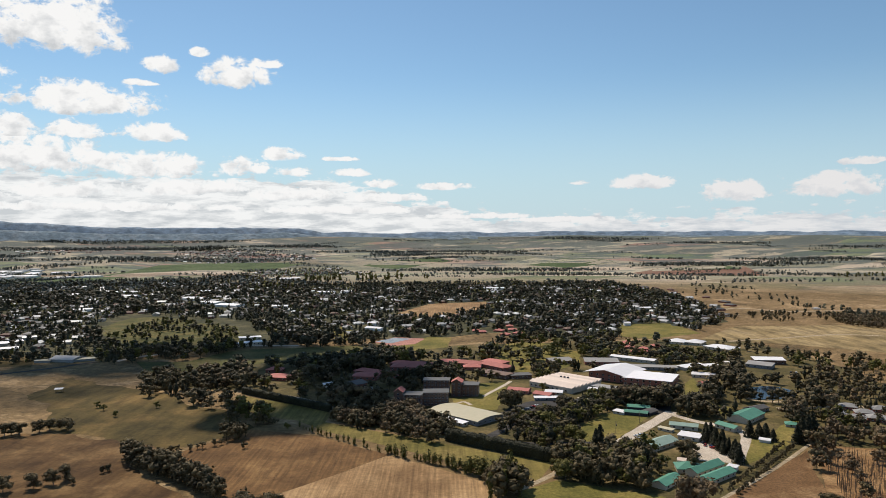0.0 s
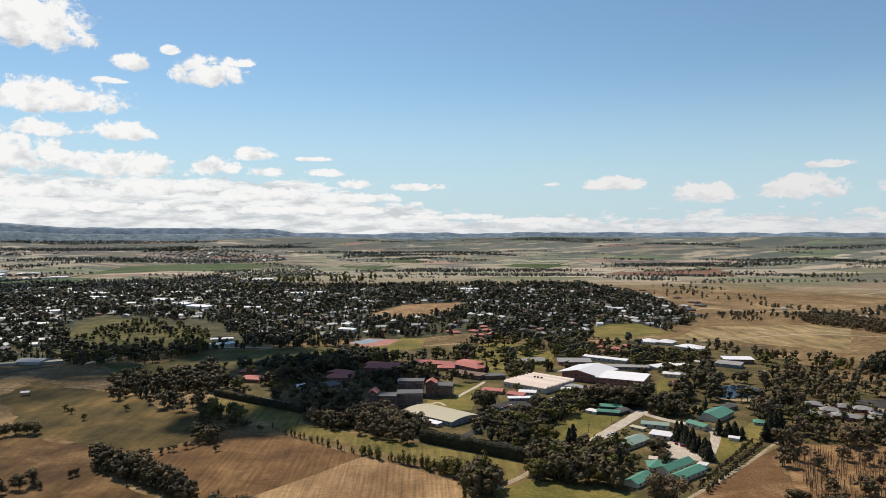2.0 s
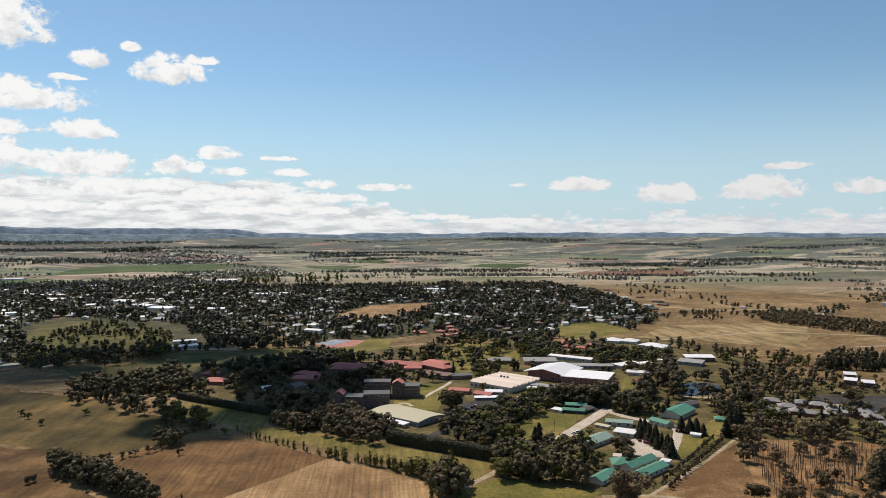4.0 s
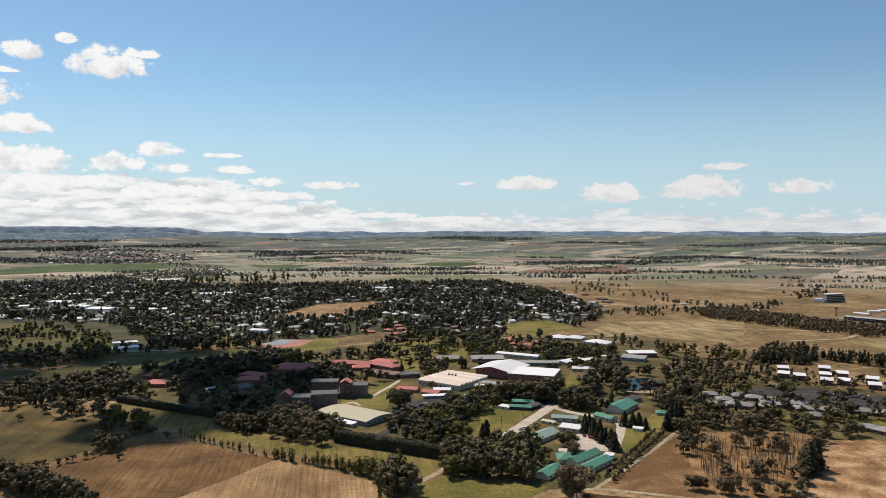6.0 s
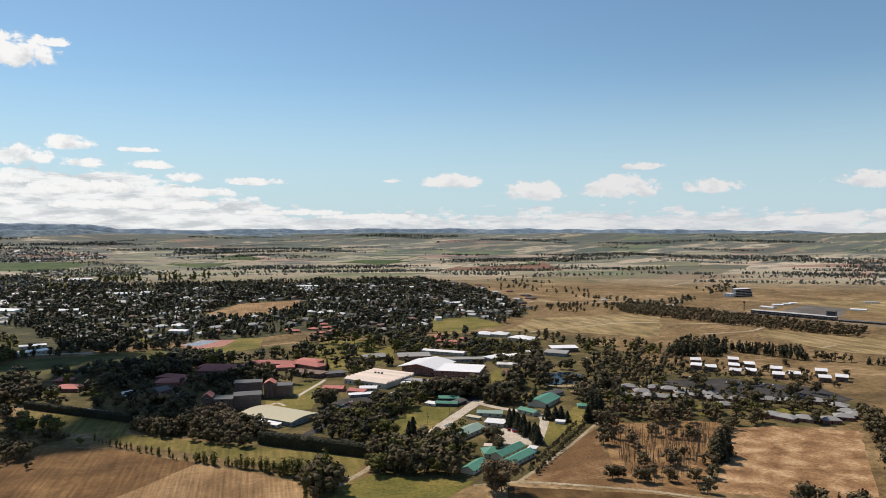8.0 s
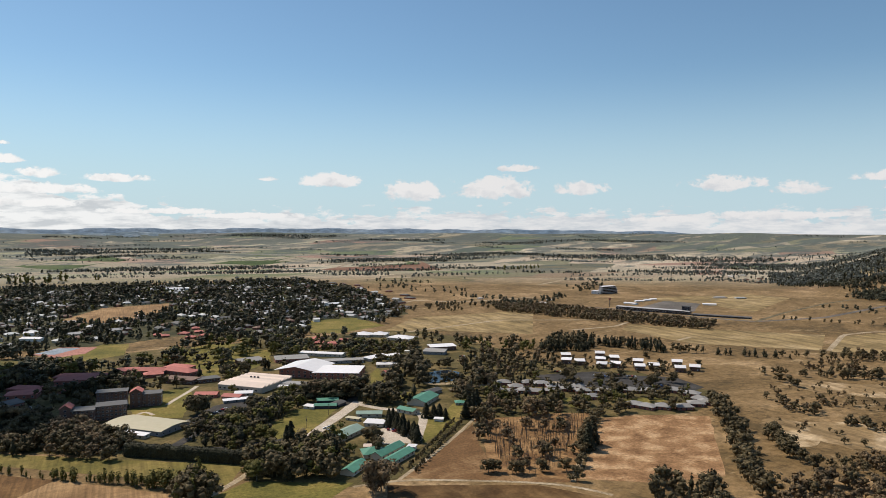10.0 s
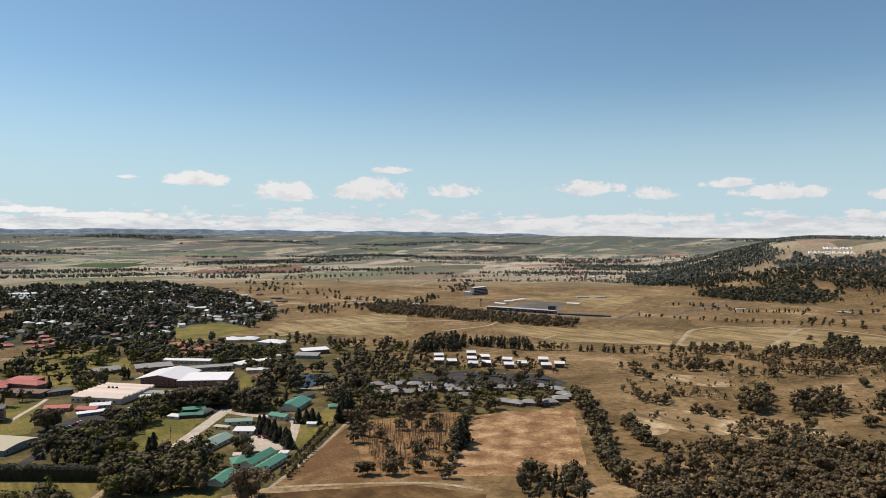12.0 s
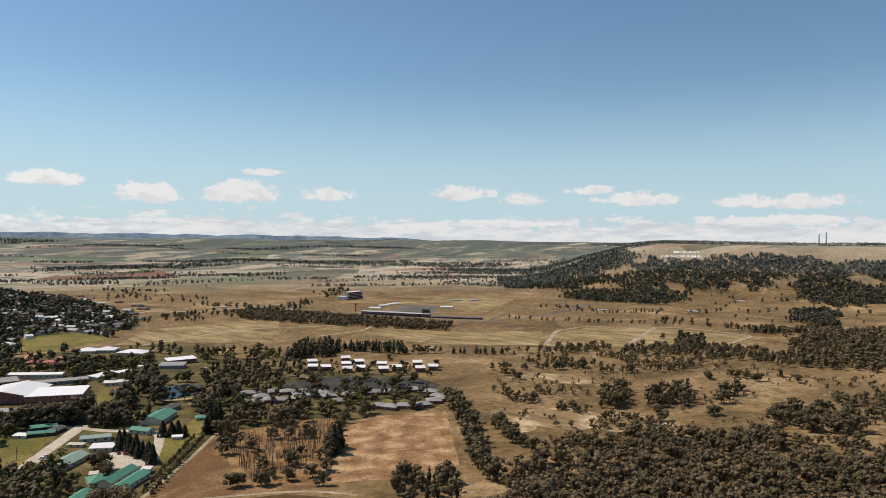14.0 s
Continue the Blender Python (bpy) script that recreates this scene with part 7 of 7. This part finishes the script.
grove([(673.9, 285.2), (716.5, 280.6), (648.0, 252.6), (632.0, 261.5)], 9, 13, ("gum",))
grove([(615.2, 222.3), (686.0, 211.4), (650.9, 152.0), (613.4, 142.5), (594.8, 181.6)], 8, 12, ("gum", "gum", "bronze"))
grove([(718.3, 211.9), (798.2, 170.7), (795.5, 110.1), (659.5, 88.9), (644.6, 146.4)], 11, 10, ("gum", "bronze"))
grove([(772.7, 229.0), (931.2, 205.9), (921.8, 129.8), (804.1, 172.0)], 16, 7, ("gum", "shrub"))
grove([(405.7, 297.9), (443.1, 302.1), (474.9, 272.3), (449.2, 257.0), (410.3, 278.9)], 7, 7, ("gum", "bronze"))
grove([(443.2, 253.4), (485.0, 273.4), (522.9, 227.4), (581.5, 194.1), (532.9, 169.0), (477.7, 206.6)], 7, 9, ("gum", "gum", "bronze"))
grove([(532.9, 169.0), (571.2, 182.1), (599.9, 124.9), (623.9, 83.3), (599.6, 79.5), (551.3, 137.3)], 11, 8, ("gum", "bronze"))
for x, y in ((747.4, 329.7), (743.2, 325.2), (774.2, 313.6), (778.9, 309.3), (779.6, 300.3), (770.9, 287.8), (775.5, 283.6), (815.3, 276.1), (796.7, 252.2), (595.4, 476.7), (595.8, 489.1), (590.4, 464.8), (597.8, 251.6), (590.3, 253.3), (559.6, 287.1), (545.6, 274.5), (1179.8, 524.6), (992.6, 511.1)):
    plant("gum", x, y, 9, 1.15, True)
row("gum", (1188.2, 497.7), (1153.8, 385.2), 11, 10, 3)
row("gum", (1012.3, 831.5), (1089.7, 685.8), 12, 9, 4)
row("gum", (1089.7, 685.8), (1184.3, 561.5), 14, 9, 4)
grove([(303.8, 252.7), (345.8, 279.5), (379.6, 275.6), (434.0, 247.8), (512.3, 161.9), (546.9, 112.7), (576.5, 46.3), (456.4, 33.7), (332.7, 126.2), (262.8, 219.1)], 6.8, 10, ("bronze", "bronze", "bronze", "gum"), vary=0.35)
grove([(645.7, 562.5), (910.5, 272.2), (825.0, 180.9), (593.5, 112.0), (394.6, 317.7), (514.8, 431.8)], 15, 4.5, ("shrub", "shrub", "bronze", "gum"), 0.9, patchy=0.5, vary=0.5)
grove([(649.0, 1177.3), (724.2, 1269.0), (806.5, 1043.0), (866.6, 836.3), (802.8, 786.7), (731.0, 914.1), (638.2, 1117.7)], 7, 10, ("gum", "bronze"))
grove([(511.0, 1153.7), (649.0, 1177.3), (713.5, 1250.2), (646.6, 1306.5), (548.5, 1286.9)], 16, 9, ("gum",))
grove([(697.6, 1160.1), (842, 1244), (933, 1334), (893, 1366)], 18, 11, ("gum",))
grove([(639.5, 554.6), (727.1, 533.3), (796.6, 479.3), (825.9, 412.4), (911.4, 377.3), (830.3, 342.8), (737.5, 397.2), (649.8, 475.6), (602.6, 518.0)], 9, 7, ("gum", "bronze", "shrub", "gum"), patchy=0.4, vary=0.45)
grove([(800.2, 587.8), (871.6, 525.4), (819.0, 493.0), (748.2, 549.0)], 10, 9, ("gum", "bronze"), patchy=0.35)
# trees about the playing fields
grove([(-291.1, 806.0), (-247.2, 831.0), (-183.3, 698.8), (-195.4, 671.1), (-245.7, 692.5)], 9, 12, ("dark", "gum", "bronze", "dark"))
grove([(-313.6, 728.3), (-267.5, 739.9), (-229.7, 660.2), (-283.3, 657.0)], 10, 12, ("dark", "gum", "gum"))
grove([(-435.6, 1023.0), (-364.0, 1030.3), (-330.4, 925.3), (-336.3, 881.1), (-385.5, 897.2)], 13, 10, ("dark", "conifer", "gum"), 1.2)
grove([(-320.8, 944.7), (-274.7, 924.3), (-252.3, 838.0), (-286.9, 844.0)], 13, 12, ("dark", "broad"), 1.2)
# the town's trees
grove([(-240.8, 985.9), (-68.0, 1000.4), (80.1, 1051.0), (165.5, 960.8), (370.6, 1039.5), (506.6, 1228.1), (530, 1676), (495, 2092), (-7, 2098), (-298, 2023), (-708, 2431), (-341.8, 1203.7)], 13.5, 9.5, TOWN, vary=0.45)
grove([(-240.8, 985.9), (-68.0, 1000.4), (80.1, 1051.0), (165.5, 960.8), (370.6, 1039.5), (506.6, 1228.1), (530, 1676), (495, 2092), (-7, 2098), (-298, 2023), (-708, 2431), (-341.8, 1203.7)], 14.5, 14, ("dark", "dark", "gum", "conifer"), 1.15, patchy=0.5)
grove([(-583.9, 804.6), (-516.0, 819.9), (-377.7, 833.7), (-492.5, 1016.4), (-579.2, 1176.9), (-596.2, 1343.2), (-341.8, 1203.7), (-689, 2432), (-940, 2202), (-1601, 2143)], 13.5, 9.5, TOWN, vary=0.45)
grove([(-583.9, 804.6), (-516.0, 819.9), (-377.7, 833.7), (-492.5, 1016.4), (-579.2, 1176.9), (-596.2, 1343.2), (-341.8, 1203.7), (-689, 2432), (-940, 2202), (-1601, 2143)], 14.5, 14, ("dark", "dark", "gum", "conifer"), 1.15, patchy=0.5)
open_yards.remove(park_outline)
open_yards.remove(campus_lawn)
grove(campus_lawn, 24, 13, ("dark", "gum", "broad"), 1.2)
grove([(-484.2, 1016.1), (-272.1, 957.0), (-330.4, 1131.2), (-505.2, 1275.9)], 15, 9, ("conifer", "dark", "broad"), 1.35, vary=0.45)
grove([(-384.3, 805.5), (-303.3, 831.4), (-231.1, 945.9), (-271.3, 981.8), (-396.0, 923.9), (-467.2, 963.9)], 11, 13, ("gum", "dark", "dark", "broad"))
grove([(-202.6, 828.3), (-149.2, 826.6), (-106.2, 913.9), (-76.1, 1000.7), (-118.9, 1024.2), (-243.4, 996.4)], 12, 13, ("dark", "gum", "conifer"))
grove([(-1396, 1974), (-868, 2031), (-835, 2299), (-1158, 2283)], 16, 12, ("gum", "conifer"))
grove([(-1499, 2958), (-1183, 3261), (-1243, 3427), (-1496, 3206)], 18, 12, ("gum", "conifer"))
grove([(-1274, 3227), (-578, 3230), (-713, 3657), (-1102, 3790), (-1320, 3560)], 24, 10, ("gum",))
grove([(-1390, 3594), (-1145, 3733), (-1190, 3880), (-1379, 3804)], 16, 14, ("conifer",))
grove([(-379, 3540), (-68, 3518), (-132, 3755), (-370, 3735)], 16, 14, ("gum",))
grove([(-713, 2320), (-291, 2527), (-435, 2952), (-769, 2795)], 18, 10, ("gum", "poplar"))
row("poplar", (-424, 2170), (-380, 2169), 6, 26, 4, 1.3)
row("poplar", (-390, 2222), (-327, 2279), 8, 22, 4, 1.3)
for a, b in (((-267, 2249), (-259, 2249)), ((-245, 2249), (-214, 2248)), ((-190, 2276), (-172, 2275)), ((-155, 2334), (-139, 2333)), ((-64, 2326), (-60, 2325))):
    row("poplar", a, b, 9, 27, 3, 1.2)
row("poplar", (-529, 1919), (-404, 1909), 18, 20, 5, 1.3)
grove([(569, 2245), (805, 2089), (877, 2390), (638, 2436)], 30, 11, ("gum",))
row("gum", (637, 2215), (791, 2154), 8, 14, 6)
row("gum", (786, 2039), (1220, 2095), 15, 12, 6)
row("poplar", (1276, 2273), (1440, 2266), 14, 18, 4, 1.3)
grove([(540, 1706), (726, 1428), (786, 1546), (709, 1905)], 40, 10, ("gum",))
row("gum", (693, 1430), (772.5, 1232.0), 9, 11, 8)
row("gum", (422.2, 1184.5), (651.6, 1281.3), 20, 11, 6)
grove([(984, 1377), (1146, 1482), (1257, 1652), (1052, 1521)], 22, 11, ("gum",))
# the wooded mount and its foot
MOUNT_WOODS = (
    [(1741.8, 1485.3), (2033.6, 1680.5), (2250, 1640), (2512, 2096), (2790, 2130), (2978, 2095), (2312, 1470), (1963.5, 1104.8), (1901.5, 1032.4), (1963.5, 905.9), (2064.0, 850.2), (2069.4, 793.7), (2096.6, 734.9), (2089.2, 642.9),
     (2076.9, 555.6), (2172.4, 489.4), (2226, 335), (1954, 291), (1916.6, 429.2), (1868.0, 497.5), (1865.3, 624.3), (1801.4, 675.8), (1713.2, 766.0), (1718.4, 817.3), (1582.1, 768.1), (1491.1, 784.7), (1444.3, 912.5), (1442.6, 1000.0), (1576.4, 1084.9), (1592.0, 1313.2)],
    [(1880, 616), (1916, 536), (1715, 465), (1709, 511), (1799, 576)], [(1868, 510), (1925, 432), (1966, 293), (1806, 268), (1759, 393), (1745, 464)],
    [(1541, 497), (1658, 478), (1363.0, 386.2), (1231.2, 385.5)], [(1210.3, 449.7), (1263.0, 422.9), (1144.0, 377.7), (1117.1, 401.4)])
MOUNT_GLADES = ([(1822.9, 1175.2), (1833.0, 1066.7), (1782.5, 1018.9), (1747.1, 1088.2)], [(1627.9, 1030.2), (1684.5, 987.4), (1612.3, 928.0), (1568.6, 967.0)], [(1873.8, 682.5), (1929.0, 632.5), (1900.2, 582.8), (1843.2, 616.7)])
for _ in range(36000):
    az, r = rng.uniform(42, 90), rng.uniform(1250, 2560)
    x, y = r * math.sin(radians(az)), r * math.cos(radians(az))
    px = x + 45 * noise.noise(Vector((x * 0.011, y * 0.011, 1))) + rng.normal(0, 9)
    py = y + 45 * noise.noise(Vector((x * 0.011, y * 0.011, 8))) + rng.normal(0, 9)
    if noise.noise(Vector((x * 0.009, y * 0.009, 2))) > (-0.38 if r > 1800 else -0.6) and any(inside(px, py, w) for w in MOUNT_WOODS) and not any(inside(px, py, w) for w in MOUNT_GLADES):
        plant("gum" if rng.random() < (0.93 if az > 60 else 0.6) else "conifer", x, y, rng.uniform(8, 15), 1.05)
for (x, y), h in (((1490, 540), 15), ((1389, 625), 13), ((1379, 634), 12), ((1386, 655), 9), ((1438, 625), 11), ((1445, 620), 11), ((1217.9, 543.0), 15), ((1220.1, 573.5), 12), ((1206.5, 585.2), 13), ((1213.2, 601.6), 13), ((1184.3, 604.4), 17), ((1177.9, 609.8), 15),
                  ((1203.3, 504.2), 12), ((1195.6, 491.2), 14), ((1202.4, 485.3), 13), ((1197.8, 470.1), 11), ((1203.7, 464.9), 13), ((1173.8, 435.8), 14), ((1180.9, 447.6), 12), ((1709, 592), 13), ((1715, 582), 14), ((1361.3, 451.9), 11),
                  ((1582, 435), 17), ((1708, 476), 13), ((1733, 425), 12), ((1646, 394), 12), ((1671, 740), 9), ((1713, 777), 8), ((1719, 737), 8), ((1742, 760), 8), ((1549, 654), 7), ((1610, 670), 7), ((1639, 671), 7), ((1291.6, 680.8), 12), ((1358, 707), 12)):
    plant("gum", x, y, h, 1.0)
row("conifer", (1230.2, 773.1), (1343, 706), 9, 8, 3, 1.4)
row("gum", (1231, 919), (1277, 834), 12, 10, 5)
row("gum", (1211.1, 831.0), (1256.6, 792.7), 9, 8, 3)
grove([(1173.8, 435.8), (1786, 823), (1888, 632), (1933, 288), (1526, 224)], 75, 9, ("gum",))
grove([(2303, 2387), (2665, 2279), (3000, 2110), (1703, 1193), (1563, 1398), (1630, 1687)], 48, 10, ("gum", "gum", "conifer"))
for az in np.arange(58, 92, 0.14):
    if noise.noise(Vector((az * 0.5, 0, 4))) > -0.2:
        r = 2465 + rng.normal(0, 12)
        plant("gum", r * math.sin(radians(az)), r * math.cos(radians(az)), rng.uniform(6, 13), 1.2)
for _ in range(150):        # hedgerows of the far plain, broken and uneven
    az, r = radians(rng.uniform(-48, 88)), rng.uniform(2050, 4450)
    x, y = r * math.sin(az), r * math.cos(az)
    a = (az if rng.random() < 0.65 else 0.45 if rng.random() < 0.5 else az + 0.6) + rng.normal(0, 0.2)
    n = rng.uniform(60, 330)
    if r > 2700 or math.degrees(az) < 48:
        row("gum", (x, y), (x + n * math.cos(a), y - n * math.sin(a)), rng.uniform(5, 12), 8.5, rng.uniform(3, 12), 1.25, vary=0.45)
for _ in range(60):         # woods of the far plain
    az, r = radians(rng.uniform(-46, 62)), rng.uniform(2450, 4450)
    x, y = r * math.sin(az), r * math.cos(az)
    n = rng.uniform(50, 190)
    grove([(x + n * 2.2 * math.cos(k) * math.cos(az) + n * 0.4 * math.sin(k) * math.sin(az), y - n * 2.2 * math.cos(k) * math.sin(az) + n * 0.4 * math.sin(k) * math.cos(az)) for k in (0, 1.2, 2.3, 3.4, 4.6, 5.5)], 13, 10, ("gum", "gum", "conifer"), 1.2)
for _ in range(300):        # lone paddock trees
    az, r = radians(rng.uniform(-48, 88)), rng.uniform(1700, 4400)
    if r > 2700 or math.degrees(az) < 48 and r > 2100 or math.degrees(az) > 30 and r < 1900 and rng.random() < 0.15:
        plant("gum", r * math.sin(az), r * math.cos(az), rng.uniform(6, 11), 1.0)
raise_trees()

# bare poles of dead saplings in the thin gum wood
pole_v, pole_q, n_pole = [], [], 0
outline = [(247.3, 466.7), (338.5, 460.2), (303.5, 420.1), (265.0, 381.6), (240.5, 360.7), (218.0, 369.9), (230.8, 414.7)]
for _ in range(900):
    x, y = rng.uniform(min(p[0] for p in outline), max(p[0] for p in outline)), rng.uniform(min(p[1] for p in outline), max(p[1] for p in outline))
    if inside(x, y, outline):
        for (dx, dy, z0, z1, w) in ((0, 0, 0, rng.uniform(4, 8), 0.12), (rng.normal(0, 1), rng.normal(0, 1), 2.5, 4.5, 0.07), (rng.normal(0, 1), rng.normal(0, 1), 3, 5.5, 0.07)):
            pole_v += [(x - w, y, z0), (x + w, y, z0), (x + w + dx, y + dy, z1), (x - w + dx, y + dy, z1), (x, y + w * 1.7, z0), (x + dx, y + dy + w * 1.7, z1)]
            o = 6 * n_pole
            pole_q += [(o, o + 1, o + 2, o + 3), (o + 1, o + 4, o + 5, o + 2), (o + 4, o, o + 3, o + 5)]
            n_pole += 1
tagged(new("bare_saplings", bulk_mesh("bare_saplings", np.array(pole_v), np.array(pole_q), BARK)), "thin bare grey poles of dead saplings", "dead trees", kind="stuff")
